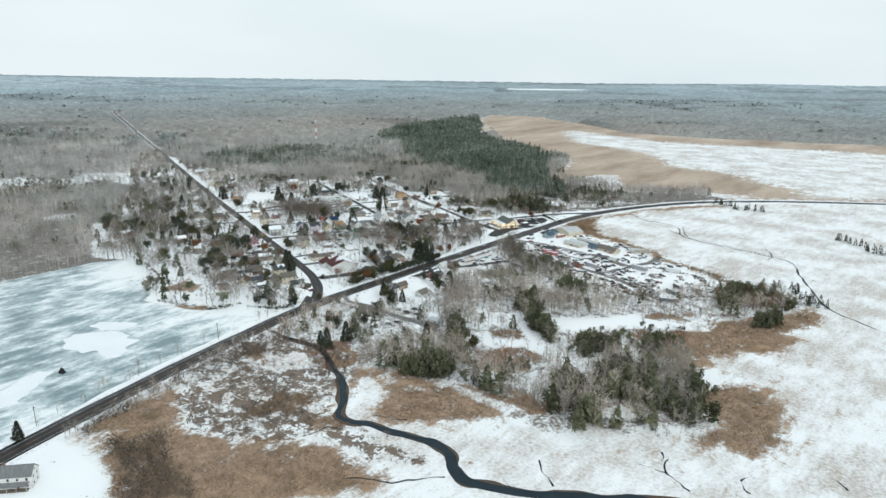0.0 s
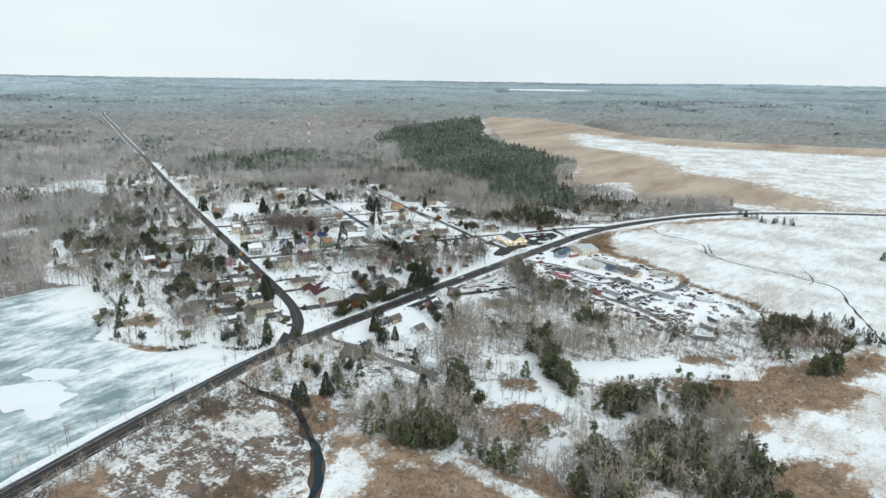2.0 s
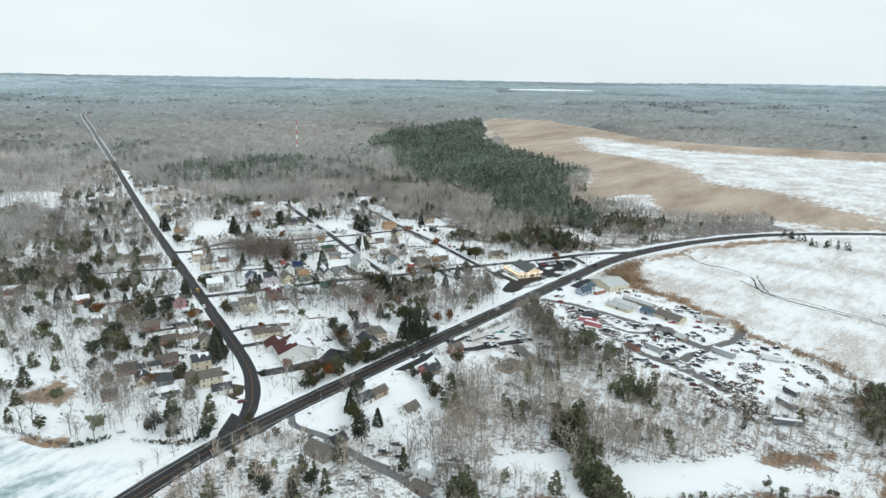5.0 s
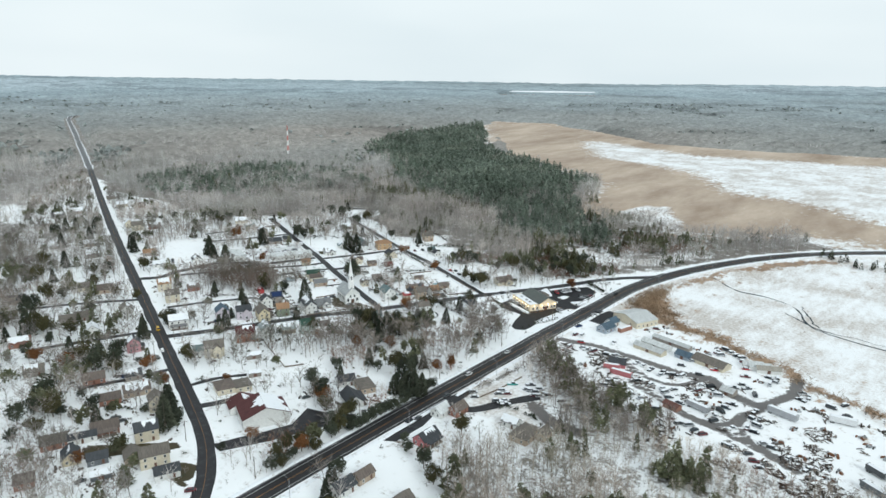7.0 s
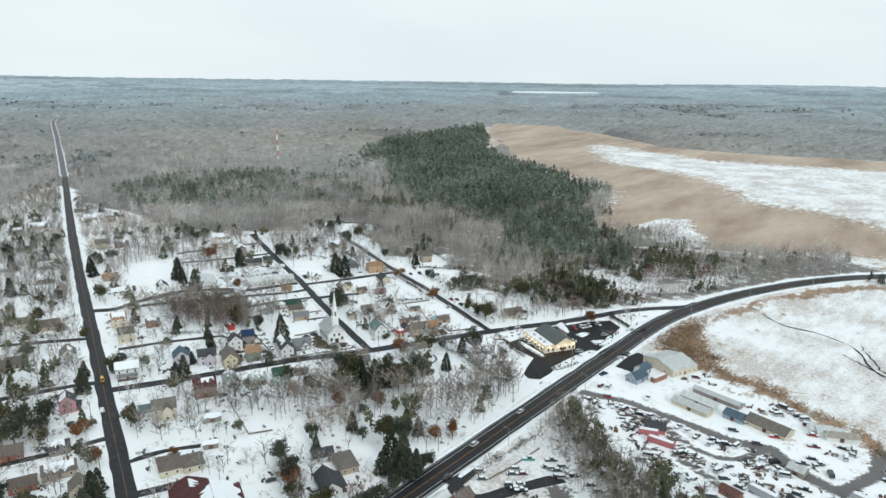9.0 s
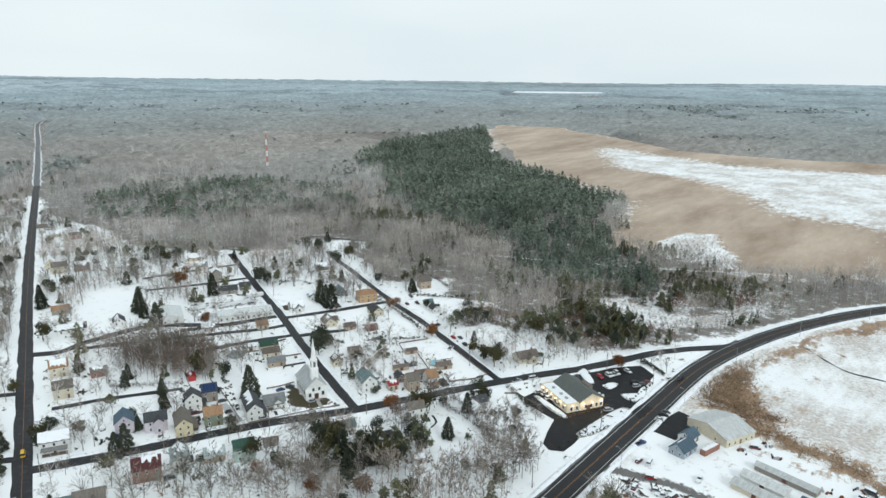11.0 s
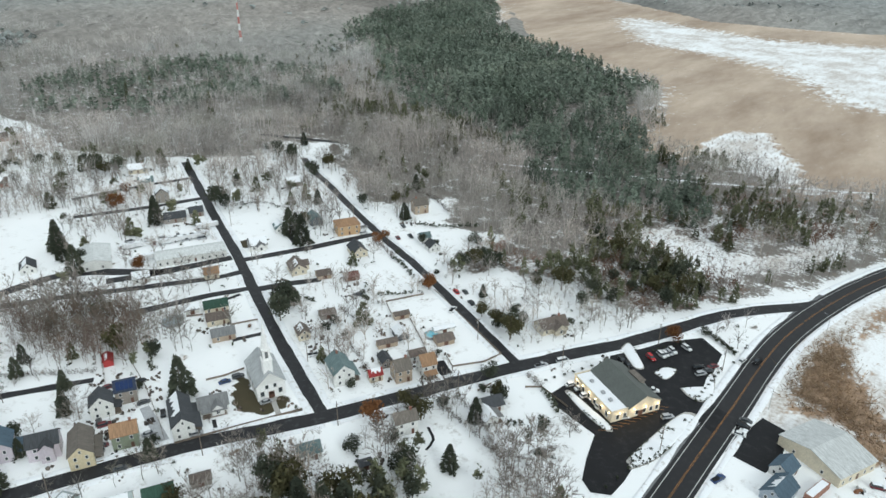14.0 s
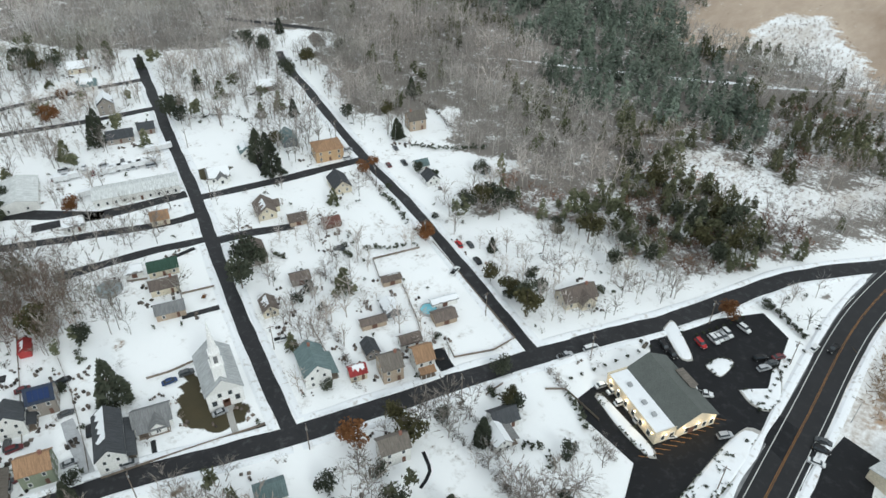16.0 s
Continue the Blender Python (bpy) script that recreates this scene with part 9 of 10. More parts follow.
# ---- garden trees: one of each kind is built, the rest are copies ----
def tree_thing(name, label, category, group, trunk, tmat, crown, cmat):
    base = thing(name, None, label, category, group)
    part("trunk", tri_mesh("trunk", *trunk, tmat), parent=base)
    part("crown", tri_mesh("crown", *crown, cmat), parent=base)
    return base


def stick(h, r):
    v, t = [], []
    prism(v, t, (0, 0, 0), (0, 0, h), r, r * 0.3, 6)
    return np.array(v), np.array(t)


BARE_KIND, CEDAR_KIND, PINE_KIND, BUSH_KIND, RUST_KIND = [], [], [], [], []
for k in range(7):
    wv, wt, tv, tt = bare_tree(300 + k, 1.0, 11, 8, 8, slim=1.05, r0=0.014, twig_w=0.0034, fork=0.18)
    BARE_KIND.append(("bare_tree", "leafless garden tree with grey trunk and fine spreading twigs", "tree", "bare trees in the gardens", (wv, wt), M_BARK, (tv, tt), M_TWIG))
for k in range(4):
    CEDAR_KIND.append(("cedar_tree", "dark conical cedar standing in snow", "tree", "cedars in the gardens", stick(0.9, 0.02), M_BARK, fuzzy_cone(320 + k, 820, 0.21, 0.048), M_CEDAR))
    PINE_KIND.append(("pine_tree", "broad olive-green pine with an uneven crown", "tree", "pines in the gardens", stick(0.8, 0.022), M_BARK, leafy(330 + k, 760, 0.42, 0.42, 0.42, 0.12, 0.047, 15), M_OLIVE if k % 2 else M_CEDAR))
    BUSH_KIND.append(("evergreen_bush", "dense rounded dark evergreen bush in snow", "bush", "evergreen bushes", stick(0.4, 0.03), M_BARK, leafy(340 + k, 620, 0.52, 0.52, 0.47, 0.0, 0.052, 11), M_CEDAR))
    RUST_KIND.append(("oak_tree", "small oak still holding rusty brown leaves", "tree", "rusty oaks", stick(0.7, 0.022), M_BARK, leafy(350 + k, 1000, 0.45, 0.45, 0.42, 0.14, 0.046, 13), M_RUST))
FIRST = {}


def plant(kinds, x, y, h, squeeze=1.0):
    i = int(abs(x * 7.3 + y * 3.1)) % len(kinds)
    key = kinds[i][0], i
    h = h * 1.15
    m = pose(x, y, 0, 0, 0, (x * 37 + y * 11) % 360) @ Matrix.Diagonal((h * squeeze, h * squeeze, h, 1))
    if key not in FIRST:
        FIRST[key] = tree_thing(*kinds[i])
        FIRST[key].matrix_basis = m
    else:
        proto = FIRST[key]
        keep = proto.matrix_basis.copy()
        proto.matrix_basis = Matrix()
        copy_thing(proto, m)
        proto.matrix_basis = keep
    FOOTPRINTS.append((x, y, h * 0.12))


def cedar(x, y, h):
    plant(CEDAR_KIND, x, y, h * 1.05, 1.15)


def pine(x, y, h):
    plant(PINE_KIND, x, y, h, 0.95)


def round_bush(x, y, h):
    plant(BUSH_KIND, x, y, h)


def rusty_tree(x, y, h):
    plant(RUST_KIND, x, y, h)

# ---- trees and bushes that stand alone ----
cedar(-688.7, 626.3, 8)
cedar(-698.5, 650.7, 7)
cedar(-634.0, 664.1, 8)
cedar(-733.1, 738.4, 9)
cedar(-750.7, 648.2, 7)
pine(-559.7, 509.5, 8)
pine(-457.9, 625.9, 7)
pine(-463.7, 629.3, 7)
pine(-444.5, 687.3, 8)
pine(-453.5, 685.0, 8)
pine(-471.5, 659.6, 7)
pine(-681.8, 742.8, 8)
pine(-450.2, 715.6, 8)
round_bush(-483.5, 545.9, 4)
round_bush(-531.0, 600.0, 3)
round_bush(-441.4, 639.6, 4)
round_bush(-471.3, 584.7, 3)
rusty_tree(-511.9, 625.8, 6)
rusty_tree(-633.5, 544.7, 8)
rusty_tree(-547.4, 547.3, 2)
cedar(-569.0, 403.5, 8)
cedar(-507.0, 398.3, 7)
cedar(-461.8, 359.9, 9)
cedar(-740.5, 430.5, 12)
cedar(-744.0, 490.2, 12)
cedar(-674.7, 525.8, 10)
cedar(-587.3, 467.8, 8)
cedar(-381.9, 442.0, 7)
cedar(-401.0, 473.9, 9)
cedar(-393.6, 473.4, 8)
cedar(-418.3, 434.0, 7)
cedar(-864.2, 484.9, 12)
cedar(-838.4, 500.1, 11)
cedar(-867.0, 495.2, 10)
pine(-556.5, 414.1, 9)
pine(-664.3, 531.2, 8)
pine(-514.6, 359.0, 9)
pine(-637.4, 421.2, 9)
pine(-705.3, 437.1, 9)
pine(-702.6, 447.2, 9)
pine(-452.3, 475.0, 8)
pine(-467.1, 470.8, 8)
pine(-697.5, 414.7, 8)
pine(-621.5, 395.7, 7)
pine(-622.5, 428.0, 8)
rusty_tree(-511.7, 377.3, 6)
rusty_tree(-509.6, 372.6, 6)
rusty_tree(-482.5, 368.6, 7)
rusty_tree(-441.2, 468.6, 8)
rusty_tree(-426.3, 481.2, 8)
rusty_tree(-467.6, 462.0, 7)
rusty_tree(-384.6, 474.6, 7)
rusty_tree(-381.7, 483.4, 7)
pine(-584.1, 354.1, 8)
pine(-501.0, 312.0, 9)
pine(-352.8, 371.9, 8)
pine(-374.0, 359.5, 6)
pine(-373.1, 377.4, 7)
cedar(-619.9, 359.4, 12)
cedar(-562.6, 356.1, 9)
cedar(-815.7, 485.2, 11)
cedar(-803.8, 454.6, 12)
cedar(-758.5, 494.9, 11)
cedar(-707.3, 407.1, 9)
round_bush(-396.9, 284.1, 9)
round_bush(-395.5, 291.9, 9)
round_bush(-583.1, 339.8, 6)
round_bush(-592.0, 323.5, 6)
round_bush(-611.6, 360.6, 9)
cedar(-306.2, 290.0, 9)
cedar(-342.2, 355.2, 9)
cedar(-321.6, 353.5, 8)
cedar(-659.1, 338.6, 10)
cedar(-678.5, 342.5, 9)
cedar(-351.3, 366.3, 8)
pine(-479.1, 303.8, 10)
pine(-480.1, 294.9, 8)
pine(-318.0, 286.0, 9)
pine(-368.3, 315.2, 6)
pine(-241.4, 322.2, 10)
pine(-229.9, 316.4, 10)
cedar(-327.0, 99.2, 8)
pine(-459.2, 550.5, 8)
pine(-444.5, 720.4, 9)
pine(-405.6, 700.2, 8)
pine(-513.7, 665.2, 6)
pine(-814.3, 605.1, 9)
pine(-798.2, 607.5, 9)
pine(-684.2, 630.1, 8)
pine(-791.2, 602.5, 14.0)
pine(-780.2, 611.9, 11.4)
cedar(-681.2, 581.7, 13.5)
rusty_tree(-738.7, 595.5, 7.5)
rusty_tree(-718.3, 578.2, 10.0)
pine(-679.7, 621.0, 12.8)
pine(-669.8, 621.0, 10.0)
cedar(-610.5, 622.2, 14.0)
cedar(-596.1, 618.9, 15.0)
pine(-677.5, 713.1, 11.9)
pine(-672.4, 693.4, 12.2)
pine(-707.8, 705.9, 14.0)
pine(-726.0, 707.4, 12.4)
pine(-609.5, 678.9, 8.5)
pine(-595.7, 694.0, 8.9)
cedar(-576.4, 680.2, 9.2)
round_bush(-525.2, 680.6, 6.8)
round_bush(-516.9, 638.2, 3.2)
pine(-510.4, 650.8, 10.0)
pine(-506.7, 656.6, 11.3)
pine(-500.2, 659.8, 11.2)
round_bush(-475.3, 665.7, 5.2)
pine(-460.4, 664.9, 13.2)
cedar(-486.0, 635.3, 5.8)
pine(-470.4, 723.6, 12.2)
pine(-458.0, 718.1, 11.9)
pine(-440.6, 701.1, 9.4)
cedar(-430.4, 699.1, 13.1)
pine(-427.1, 709.8, 12.2)
pine(-418.7, 706.4, 14.0)
pine(-412.4, 694.5, 11.7)
pine(-416.1, 682.2, 10.3)
pine(-424.0, 689.5, 10.4)
pine(-446.2, 668.5, 9.4)
pine(-444.5, 656.1, 8.6)
pine(-435.4, 668.3, 8.7)
pine(-432.6, 682.4, 7.8)
cedar(-528.4, 502.3, 15.0)
pine(-572.1, 501.6, 13.5)
round_bush(-544.3, 494.0, 3.3)
pine(-541.5, 559.4, 13.8)
round_bush(-511.1, 569.7, 3.4)
pine(-437.0, 576.3, 7.9)
round_bush(-443.2, 576.3, 3.6)
round_bush(-449.4, 559.4, 4.9)
pine(-455.1, 612.6, 11.9)
round_bush(-465.0, 616.7, 4.9)
round_bush(-522.8, 573.7, 4.2)
cedar(-686.5, 529.0, 13.5)
cedar(-655.1, 523.4, 13.7)
round_bush(-576.8, 503.5, 8.0)
cedar(-595.8, 473.9, 7.3)
cedar(-565.4, 475.9, 7.7)
cedar(-550.8, 469.2, 7.3)
round_bush(-547.3, 477.7, 3.3)
cedar(-540.6, 449.9, 6.5)
cedar(-695.7, 590.0, 10.1)
pine(-752.9, 418.9, 14.0)
pine(-715.3, 399.4, 14.0)
cedar(-689.7, 530.7, 14.6)
round_bush(-569.2, 423.4, 8.0)
cedar(-530.2, 438.6, 10.3)
cedar(-506.9, 476.7, 7.4)
cedar(-551.4, 394.6, 11.5)
pine(-500.4, 393.3, 10.8)
pine(-599.4, 358.7, 14.0)
pine(-538.1, 360.5, 10.8)
pine(-532.6, 369.4, 12.3)
cedar(-444.7, 350.7, 14.1)
pine(-481.3, 331.4, 9.5)
pine(-492.1, 317.2, 12.3)
pine(-549.7, 567.9, 14.0)
pine(-402.4, 459.9, 12.6)
cedar(-380.5, 448.9, 15.0)
cedar(-387.5, 448.6, 13.5)
pine(-426.4, 438.8, 8.9)
pine(-423.9, 418.7, 10.0)
pine(-407.5, 411.7, 11.9)
pine(-384.8, 403.1, 9.1)
pine(-382.1, 394.5, 9.4)
pine(-386.3, 411.0, 8.6)
round_bush(-427.4, 471.5, 5.2)
pine(-333.8, 430.6, 10.4)
round_bush(-349.4, 408.5, 5.3)
round_bush(-446.6, 585.3, 6.7)
pine(-588.7, 367.9, 11.1)
pine(-671.9, 421.1, 10.8)
round_bush(-666.0, 396.8, 8.0)
pine(-411.1, 491.6, 9.4)
pine(-433.9, 479.8, 8.8)
cedar(-419.4, 456.8, 8.7)
pine(-697.2, 320.5, 14.0)
pine(-671.4, 334.4, 11.9)
pine(-648.5, 368.4, 14.0)
cedar(-609.6, 351.1, 14.6)
cedar(-609.9, 331.1, 8.6)
cedar(-606.3, 338.2, 8.6)
pine(-542.4, 354.2, 14.0)
pine(-524.7, 352.7, 14.0)
pine(-497.0, 303.2, 10.9)
pine(-508.1, 320.9, 14.0)
cedar(-441.9, 345.8, 14.3)
pine(-370.7, 293.3, 8.3)
pine(-331.7, 348.2, 10.9)
pine(-316.5, 337.9, 13.9)
pine(-328.8, 397.9, 10.4)
pine(-318.3, 391.6, 9.3)
cedar(-298.2, 275.9, 11.2)
pine(-340.7, 286.8, 7.1)
pine(-327.8, 289.0, 9.5)
cedar(-307.5, 263.2, 7.4)
cedar(-299.7, 261.7, 11.1)
pine(-307.2, 300.8, 8.8)
cedar(-259.4, 307.5, 10.9)
pine(-551.2, 299.5, 10.8)
pine(-439.2, 323.3, 8.2)
pine(-590.1, 305.4, 9.4)
pine(-664.4, 385.9, 14.0)
pine(-634.2, 346.1, 10.4)
pine(-641.1, 362.3, 11.8)
pine(-686.4, 315.1, 10.4)
pine(-709.0, 335.0, 10.9)
pine(-858.2, 511.6, 12.4)
pine(-844.4, 466.4, 14.0)
pine(-684.2, 466.8, 12.2)
pine(-565.6, 417.1, 9.3)
pine(-654.6, 327.7, 12.8)
pine(-683.6, 334.0, 9.3)
pine(-480.3, 468.5, 10.5)
pine(-771.7, 506.7, 11.7)
rusty_tree(-400.5, 655.8, 7.5)
round_bush(-390.3, 671.1, 2.6)
round_bush(-388.1, 669.8, 2.6)
round_bush(-385.9, 668.5, 2.6)
round_bush(-383.7, 667.2, 2.6)
round_bush(-381.5, 666.0, 2.6)
round_bush(-379.4, 664.8, 2.6)
round_bush(-377.3, 663.5, 2.6)
round_bush(-391.6, 670.1, 4.5)
round_bush(-374.9, 403.6, 6.2)
round_bush(-374.8, 406.7, 7.2)
round_bush(-374.7, 409.9, 6.6)
round_bush(-374.5, 413.1, 6.2)
round_bush(-374.4, 416.4, 7.2)
round_bush(-374.2, 419.7, 6.6)
round_bush(-374.1, 423.0, 6.2)
round_bush(-373.9, 426.5, 7.2)
round_bush(-373.7, 429.9, 6.6)
round_bush(-375.2, 437.5, 6.2)
round_bush(-375.0, 441.0, 7.2)
round_bush(-374.9, 444.7, 6.6)
round_bush(-374.7, 448.3, 6.2)
round_bush(-374.6, 452.1, 7.2)
round_bush(-374.4, 455.9, 6.6)
round_bush(-374.3, 459.7, 6.2)
round_bush(-381.2, 393.1, 6.2)
round_bush(-379.8, 398.0, 7.2)
round_bush(-378.3, 403.0, 6.6)
cedar(-375.1, 444.0, 12.0)
cedar(-373.7, 449.2, 10.0)
pine(-550.8, 452.3, 7)
cedar(-555.3, 470.8, 7)
cedar(-565.8, 475.6, 6)
round_bush(-511.6, 480.2, 5)
cedar(-531.3, 434.4, 8)
round_bush(-522.3, 432.5, 4)
round_bush(-543.3, 475.6, 2.5)
round_bush(-494.9, 453.3, 5)
rusty_tree(-566.0, 652.9, 5)
round_bush(-546.8, 609.7, 4)
pine(-547.3, 572.0, 9)
pine(-499.8, 665.9, 8)
pine(-508.2, 663.8, 9)
pine(-613.8, 636.5, 9)
cedar(-614.2, 629.9, 9)
pine(-835.6, 584.2, 9)
pine(-830.2, 594.5, 8)
round_bush(-853.2, 569.1, 6)
round_bush(-846.8, 574.6, 6)
pine(-798.5, 606.9, 12)
pine(-781.7, 603.6, 11)
round_bush(-729.0, 551.3, 4)
cedar(-575.6, 681.8, 7)
cedar(-603.8, 722.8, 9)
pine(-756.2, 713.3, 8)
round_bush(-744.4, 712.6, 6)
rusty_tree(-462.1, 536.4, 9)
pine(-450.5, 548.7, 11)
round_bush(-458.4, 522.0, 6)
pine(-438.9, 523.8, 8)
round_bush(-436.3, 527.5, 7)
round_bush(-441.3, 529.7, 8)
pine(-428.5, 519.2, 9)
cedar(-427.1, 536.0, 9)
cedar(-435.1, 560.7, 9)
round_bush(-436.1, 576.2, 7)
round_bush(-413.8, 571.8, 6)
round_bush(-449.3, 561.2, 4)
pine(-462.8, 492.2, 14)
pine(-456.6, 494.6, 15)
pine(-463.7, 497.3, 13)
cedar(-449.8, 492.0, 13)
pine(-445.6, 503.7, 13)
cedar(-441.9, 494.6, 14)
cedar(-439.1, 500.9, 12)
pine(-430.4, 500.2, 14)
pine(-428.7, 504.2, 12)
cedar(-435.4, 512.0, 9)
pine(-454.8, 482.7, 11)
round_bush(-448.6, 482.8, 8)
cedar(-441.3, 488.8, 12)
round_bush(-400.7, 524.7, 6)
round_bush(-394.3, 528.0, 6)
round_bush(-405.1, 521.2, 5)
round_bush(-407.3, 559.4, 4)
round_bush(-450.4, 533.7, 5)
rusty_tree(-564.4, 644.2, 7)
rusty_tree(-510.2, 624.2, 8)
round_bush(-520.6, 567.0, 5)
round_bush(-525.8, 596.8, 4)
round_bush(-547.6, 643.3, 3)
pine(-546.1, 661.4, 6)
pine(-537.1, 662.2, 5)
round_bush(-522.0, 680.2, 5)
pine(-475.7, 620.4, 8)
pine(-465.9, 617.2, 9)
pine(-459.0, 617.5, 10)
round_bush(-375.1, 399.2, 4.0)
round_bush(-375.0, 401.6, 4.8)
round_bush(-374.0, 435.1, 4.6)
round_bush(-375.8, 458.7, 4.2)
round_bush(-426.1, 420.5, 5)
rusty_tree(-405.9, 409.7, 9)
pine(-397.7, 405.0, 9)
pine(-416.2, 415.7, 8)
pine(-384.5, 407.5, 8)
pine(-377.7, 394.8, 9)
pine(-409.7, 453.5, 7)
cedar(-384.8, 439.9, 9)
cedar(-380.6, 443.5, 9)
pine(-401.5, 464.8, 10)
pine(-394.7, 465.3, 10)
pine(-381.8, 362.4, 8)
pine(-383.4, 369.4, 9)
round_bush(-376.6, 361.8, 6)
rusty_tree(-378.4, 373.5, 8)
pine(-382.8, 376.3, 7)
pine(-380.7, 383.6, 9)
round_bush(-376.7, 355.9, 7)
pine(-376.8, 389.7, 8)
round_bush(-377.5, 376.4, 6)
round_bush(-377.5, 367.6, 6)
round_bush(-343.1, 403.1, 6)
rusty_tree(-402.7, 365.2, 6)
round_bush(-406.3, 351.2, 4)
pine(-609.5, 355.3, 14)
pine(-521.0, 361.7, 12)
pine(-531.9, 358.5, 10)
pine(-554.7, 395.5, 8)
round_bush(-520.1, 374.9, 4)
round_bush(-516.4, 378.0, 4)
round_bush(-514.0, 381.9, 4)
cedar(-453.5, 354.0, 13)
round_bush(-445.9, 354.0, 6)
cedar(-471.5, 328.0, 8)
pine(-510.1, 317.0, 9)
pine(-502.0, 320.5, 9)
round_bush(-490.9, 320.0, 6)
round_bush(-485.1, 322.9, 5)
round_bush(-463.8, 347.3, 5)
round_bush(-469.5, 358.3, 4)
pine(-499.8, 334.1, 6)
round_bush(-476.6, 336.6, 4)
rusty_tree(-563.4, 338.1, 9)
rusty_tree(-542.4, 345.3, 9)
rusty_tree(-460.7, 391.2, 5)
pine(-499.5, 395.2, 7)
rusty_tree(-442.0, 306.1, 6)
for x, y in LOT_BUSH:
    round_bush(x, y, 1.3)


GROVES = [plan((-451, 350), (-435, 378), (-417, 374), (-407, 362), (-421, 346)), plan((-453, 277), (-434, 293), (-361, 284), (-320, 266), (-350, 241)), plan((-421, 236), (-409, 277), (-341, 264), (-302, 247), (-296, 221), (-326, 203)), plan((-546, 481), (-522, 510), (-458, 492), (-453, 479), (-476, 467), (-481, 445)), plan((-605, 438), (-585, 456), (-528, 426), (-498, 402), (-510, 396)), plan((-470, 378), (-450, 383), (-415, 373), (-400, 366), (-416, 362), (-430, 361)), plan((-381, 438), (-376, 457), (-366, 450), (-369, 434), (-375, 423), (-363, 416), (-370, 411), (-382, 418))]
RIM_GROVES = [plan((-644, 404), (-624, 432), (-595, 457), (-575, 449), (-575, 430), (-616, 393)), plan((-606, 389), (-564, 425), (-534, 419), (-510, 403), (-536, 399), (-559, 376)), plan((-571, 505), (-543, 530), (-495, 505), (-472, 471), (-488, 453)), plan((-544, 416), (-523, 424), (-495, 418), (-488, 411), (-499, 398)), plan((-492, 528), (-472, 545), (-434, 503), (-443, 492)), plan((-387, 511), (-378, 518), (-362, 494), (-365, 484))]
PLOT_GROVES = [plan((-406, 424), (-393, 450), (-370, 444), (-361, 429), (-356, 412), (-376, 405)), plan((-478, 399), (-458, 417), (-428, 402), (-433, 384), (-454, 380)), plan((-347, 396), (-322, 421), (-308, 417), (-304, 400), (-326, 382)), plan((-366, 468), (-348, 480), (-328, 463), (-338, 448))]
WOOD_YARD = [light_tree(170 + k, 11, 34, 0.2 + 0.02 * k, 0.011, 0.009, 0.25) for k in range(6)]


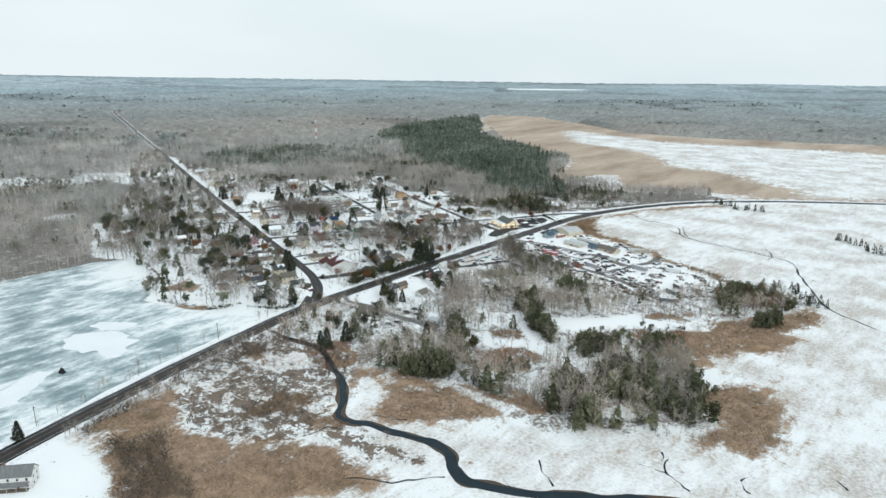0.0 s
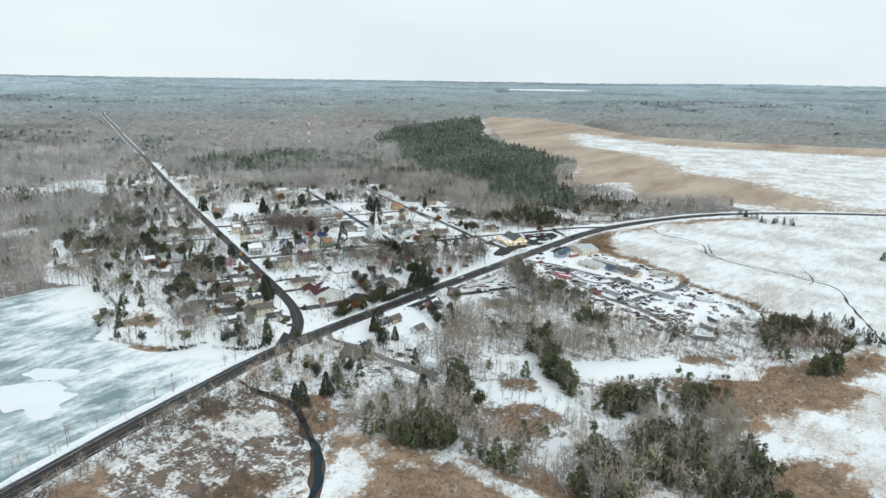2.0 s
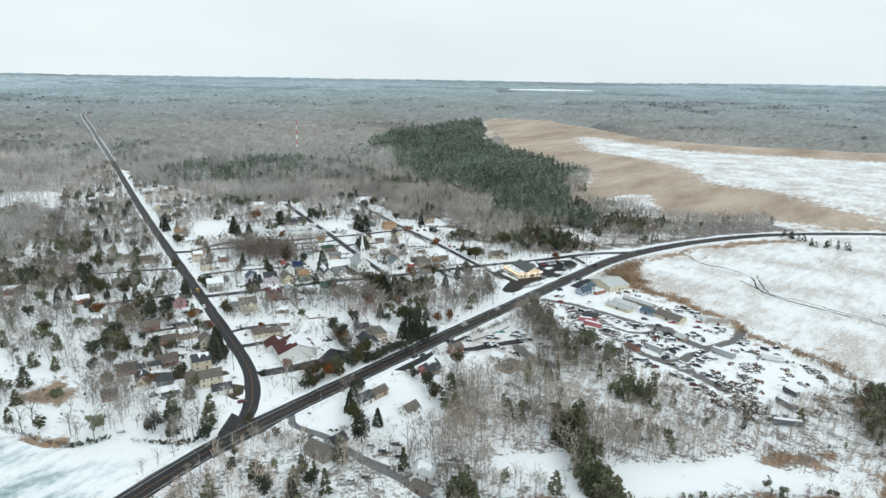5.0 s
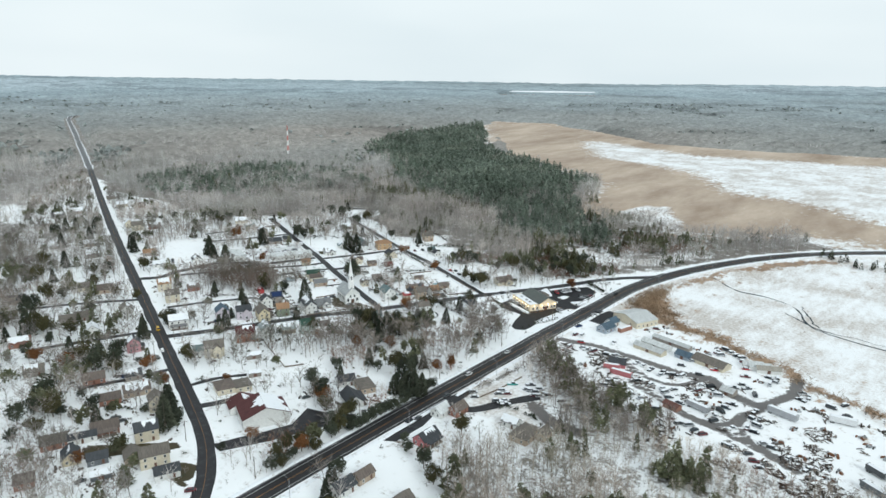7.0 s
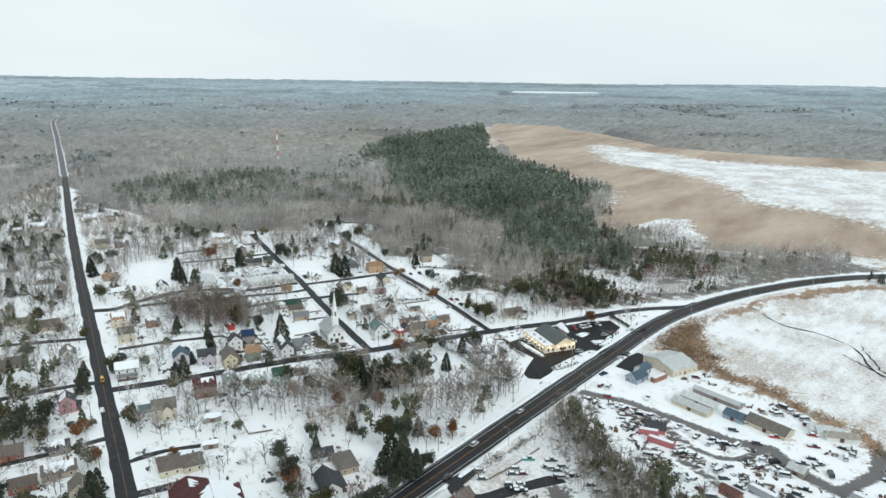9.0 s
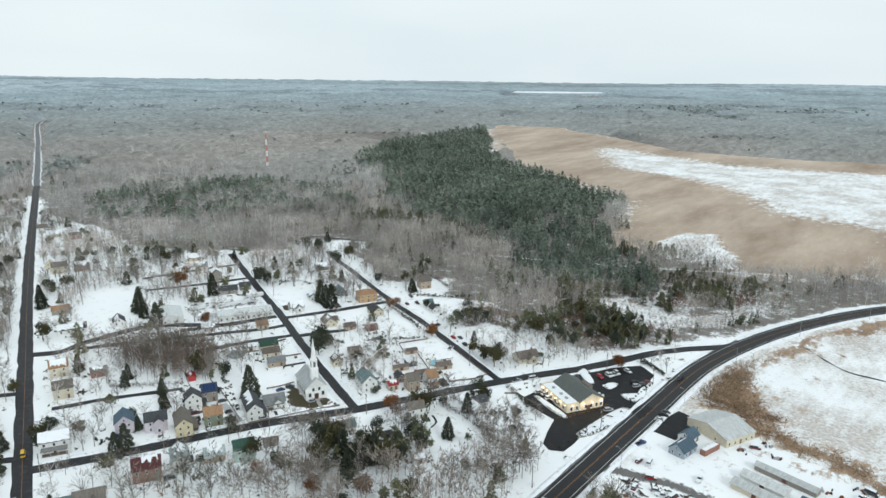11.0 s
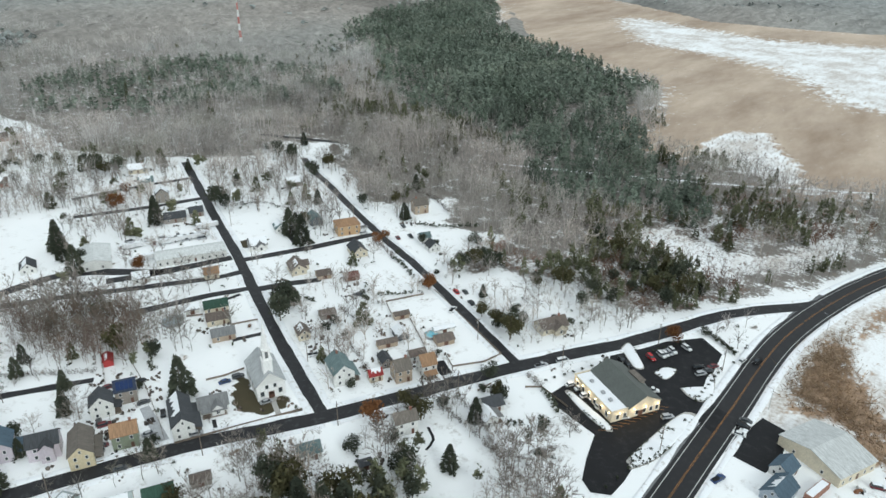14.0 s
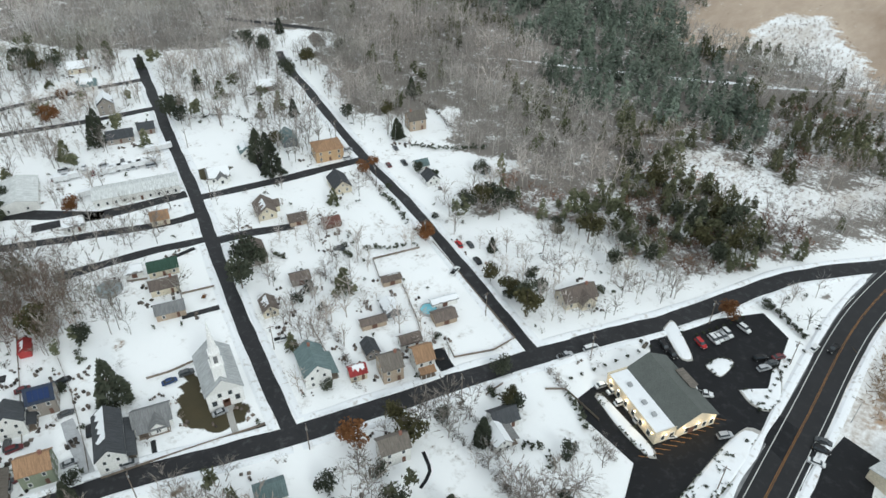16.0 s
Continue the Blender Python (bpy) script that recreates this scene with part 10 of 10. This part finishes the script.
def garden_trees():
    """Leafless trees over the whole town; those farther off are one mass."""
    x, y, u = scatter(-1200, -270, 228, 792, 9.60, 41, 2.6)
    k = (inside(x, y, TOWN) | inside(x, y, shore) & (hashed(x, y, 8) < 0.4)) & clear_of_roads(x, y, 1.0) & clear_of_things(x, y, 0.6) & ~inside(x, y, LAKE)
    dens = vnoise(x, y, 45, 61) * 0.7 + vnoise(x, y, 14, 62) * 0.3
    side = (y - 281 * PLAN) - (-(x + 368 * PLAN)) * 0.405
    keep = np.where(side < 0, 0.10 + dens * 0.6, np.where(x < -650, 0.35, np.clip((dens - 0.40) * 2.2, 0.08, 0.5)))
    k &= u < keep
    x, y, u = x[k], y[k], u[k]
    order = np.argsort(np.hypot(x + 456, y - 480))
    near, far = order[:195], order[195:]
    for i in near:
        plant(BARE_KIND, float(x[i]), float(y[i]), 6.0 + 6.0 * float(hashed(x[i], y[i], 3)))
    stuff("garden_woods", stamp(WOOD_YARD, x[far], y[far], np.full(len(far), 12.5), 42, 1.0), M_TWIG, "leafless trees among the farther houses", "woods")
    # more bare trees, thickest along the town's wooded rim and west of the road
    x, y, u = scatter(-1230, -270, 228, 800, 5.2, 49, 2.2)
    side = (y - 281 * PLAN) - (-(x + 368 * PLAN)) * 0.405
    k = (inside(x, y, TOWN) | inside(x, y, shore) & (hashed(x, y, 8) < 0.4)) & clear_of_roads(x, y, 1.5) & clear_of_things(x, y, 1.2) & ~inside(x, y, LAKE)
    rim = np.clip(1 - line_gap(x, y, np.vstack([TOWN[3:32]])) / 55, 0, 1)
    dens = vnoise(x, y, 38, 63) * 0.6 + vnoise(x, y, 13, 64) * 0.4
    k &= u < np.clip((dens - 0.34) * 3.0, 0, 1) * np.where(side < 0, 0.5, np.where(x < -720, 0.8, 0.45)) + rim * 0.6 * (dens > 0.36) + np.where((x < -690) & (dens > 0.38), 0.55, 0)
    for c in GROVES:
        k |= inside(x, y, c) & (u < (0.14 if c is GROVES[2] else 0.28 if c is GROVES[1] else 0.5)) & clear_of_roads(x, y, 1.5) & clear_of_things(x, y, 1.0)
    for c in PLOT_GROVES:
        k |= inside(*warp(x, y, 4.0, 15.0, 84), c) & (u < 0.26) & clear_of_roads(x, y, 1.0) & clear_of_things(x, y, 0.5)
    for c in RIM_GROVES:
        k |= inside(*warp(x, y, 4.0, 15.0, 84), c) & (u < 0.75) & clear_of_roads(x, y, 1.0) & clear_of_things(x, y, 0.5)
    x, y = x[k], y[k]
    stuff("yard_woods", stamp(WOOD_YARD, x, y, 7.5 + 5.0 * hashed(x, y, 65), 50, 1.25), M_BROWNWOOD, "leafless trees standing thick between the snowy plots", "woods")
    # a close stand of tall russet trees between the plots
    x, y, u = scatter(-760, -480, 440, 620, 2.7, 83)
    k = inside(*warp(x, y, 3.0, 12.0, 84), GROVES[0]) & clear_of_roads(x, y, 0.8) & clear_of_things(x, y, 0.4) & (u < 0.75)
    x, y = x[k], y[k]
    stuff("russet_grove", stamp(WOOD_NEAR, x, y, 9.0 + 4.0 * hashed(x, y, 66), 82, 0.6), M_GROVE, "close grove of tall slender russet-brown trees", "woods")
    # evergreens scattered through the western gardens
    x, y, u = scatter(-1200, -360, 228, 672, 14.40, 43)
    side = (y - 281 * PLAN) - (-(x + 368 * PLAN)) * 0.405
    k = inside(x, y, TOWN) & clear_of_roads(x, y, 1.0) & clear_of_things(x, y, 1.0) & (u < np.where(side < 0, 0.42, np.where(x < -625, 0.26, 0.10)))
    for c in GROVES[1:3]:
        k |= inside(x, y, c) & (u < 0.6) & clear_of_roads(x, y, 1.0) & clear_of_things(x, y, 1.0)
    x, y = x[k], y[k]
    stuff("garden_evergreens", stamp([fuzzy_cone(380 + j, 150, 0.25, 0.11) for j in range(4)] + [leafy(385 + j, 170, 0.42, 0.42, 0.42, 0.1, 0.09, 8) for j in range(4)], x, y, np.full(len(x), 9.5), 44), M_OLIVEPINE, "dark evergreens scattered among snowy gardens", "evergreens")
    # hedges, shrubs and dead growth round the plots
    x, y, u = scatter(-912, -270, 228, 768, 4.80, 45)
    k = (inside(x, y, TOWN) | inside(x, y, shore) & (hashed(x, y, 8) < 0.4)) & clear_of_roads(x, y, 0.4) & clear_of_things(x, y, 0.2) & ~inside(x, y, LAKE)
    row = np.abs((vnoise(x, y, 38, 71) - 0.5)) < 0.035
    clump = vnoise(x, y, 17, 72) > 0.76
    k &= (row & (u < 0.8)) | (clump & (u < 0.75)) | (u < 0.09)
    for c in PLOT_GROVES:
        k |= inside(x, y, c) & (u < 0.3) & clear_of_roads(x, y, 0.6) & clear_of_things(x, y, 0.2)
    x, y = x[k], y[k]
    stuff("garden_shrubs", stamp(BRUSH, x, y, np.full(len(x), 2.6), 46, 1.1), M_TWIG, "bare shrubs and hedge growth in the yards", "shrubs")
    # hedges and brushy fence lines between the plots
    runs = np.vstack([spline(c, 0.9) for c in HEDGES])
    rng = np.random.default_rng(88)
    x, y = (runs + rng.normal(size=runs.shape) * 0.55).T
    k = clear_of_roads(x, y, 0.2) & (vnoise(x, y, 6, 89) > 0.25)
    x, y = x[k], y[k]
    green = vnoise(x, y, 15, 90) > 0.55
    stuff("hedge_rows", stamp(SCRUB_BUSH, x[~green], y[~green], 1.3 + 1.5 * hashed(x[~green], y[~green], 94), 95, 0.9), M_BARK, "bare brown hedge rows along the plot lines", "hedge")
    stuff("hedge_rows", stamp(BUSH, x[green], y[green], 1.2 + 1.2 * hashed(x[green], y[green], 94), 96, 1.0), M_CEDAR, "dark evergreen hedge rows along the plot lines", "hedge")
    x, y, u = scatter(-912, -270, 228, 768, 7.20, 47)
    k = (inside(x, y, TOWN) | inside(x, y, shore) & (hashed(x, y, 8) < 0.4)) & clear_of_roads(x, y, 0.6) & clear_of_things(x, y, 0.2) & ~inside(x, y, LAKE) & (u < 0.2)
    x, y = x[k], y[k]
    stuff("yard_bushes", stamp(BUSH, x, y, np.full(len(x), 1.6), 48, 1.1), M_CEDAR, "small dark bushes dotted about the snowy yards", "bushes")


garden_trees()


def yard_clutter():
    """Bins, woodpiles, garden furniture and the like, half sunk in snow round the houses."""
    rng = np.random.default_rng(77)
    spots = []
    for fx, fy, fr in FOOTPRINTS[:260]:
        for k in range(3):
            a = rng.random() * 6.283
            spots.append((fx + math.cos(a) * (fr + 1.0 + 5 * rng.random()), fy + math.sin(a) * (fr + 1.0 + 5 * rng.random())))
    x, y = np.array(spots).T
    k = inside(x, y, TOWN) & clear_of_roads(x, y, 0.3) & clear_of_things(x, y, -0.8)
    x, y = x[k], y[k]
    bits = []
    for s in range(6):
        v, t = [], []
        for j in range(2 + s % 3):
            o, h = rng.normal(size=2) * 0.7, rng.uniform(0.4, 1.1)
            prism(v, t, (o[0], o[1], 0), (o[0] + rng.normal() * 0.15, o[1], h), rng.uniform(0.25, 0.75), rng.uniform(0.2, 0.6), 4)
            v.append(np.array((o[0], o[1], h + 0.1)))
            n = len(v) - 1
            t += [(n - 4 + i, n - 4 + (i + 1) % 4, n) for i in range(4)]
        bits.append((np.array(v), np.array(t)))
    stuff("yard_clutter", stamp(bits, x, y, np.full(len(x), 0.9), 78, 1.0), M_SCRAP, "bins, woodpiles and garden furniture half buried in snow", "clutter")


yard_clutter()


def island_shrubs():
    """Clipped shrubs and dead grass along the kerbs of the lot's snow islands."""
    rng = np.random.default_rng(91)
    ring = np.vstack([c.mean(0) + (c - c.mean(0)) * 0.9 for c in ISLANDS])
    ring = ring[vnoise(ring[:, 0], ring[:, 1], 5.0, 92) > 0.42]
    x, y = ring[:, 0] + rng.normal(size=len(ring)) * 0.25, ring[:, 1] + rng.normal(size=len(ring)) * 0.25
    stuff("island_shrubs", stamp(BUSH, x, y, 0.7 + 0.6 * rng.random(len(x)), 93, 1.2), M_CEDAR, "low dark shrubs along the kerbs of the snowy islands", "shrubs")


island_shrubs()
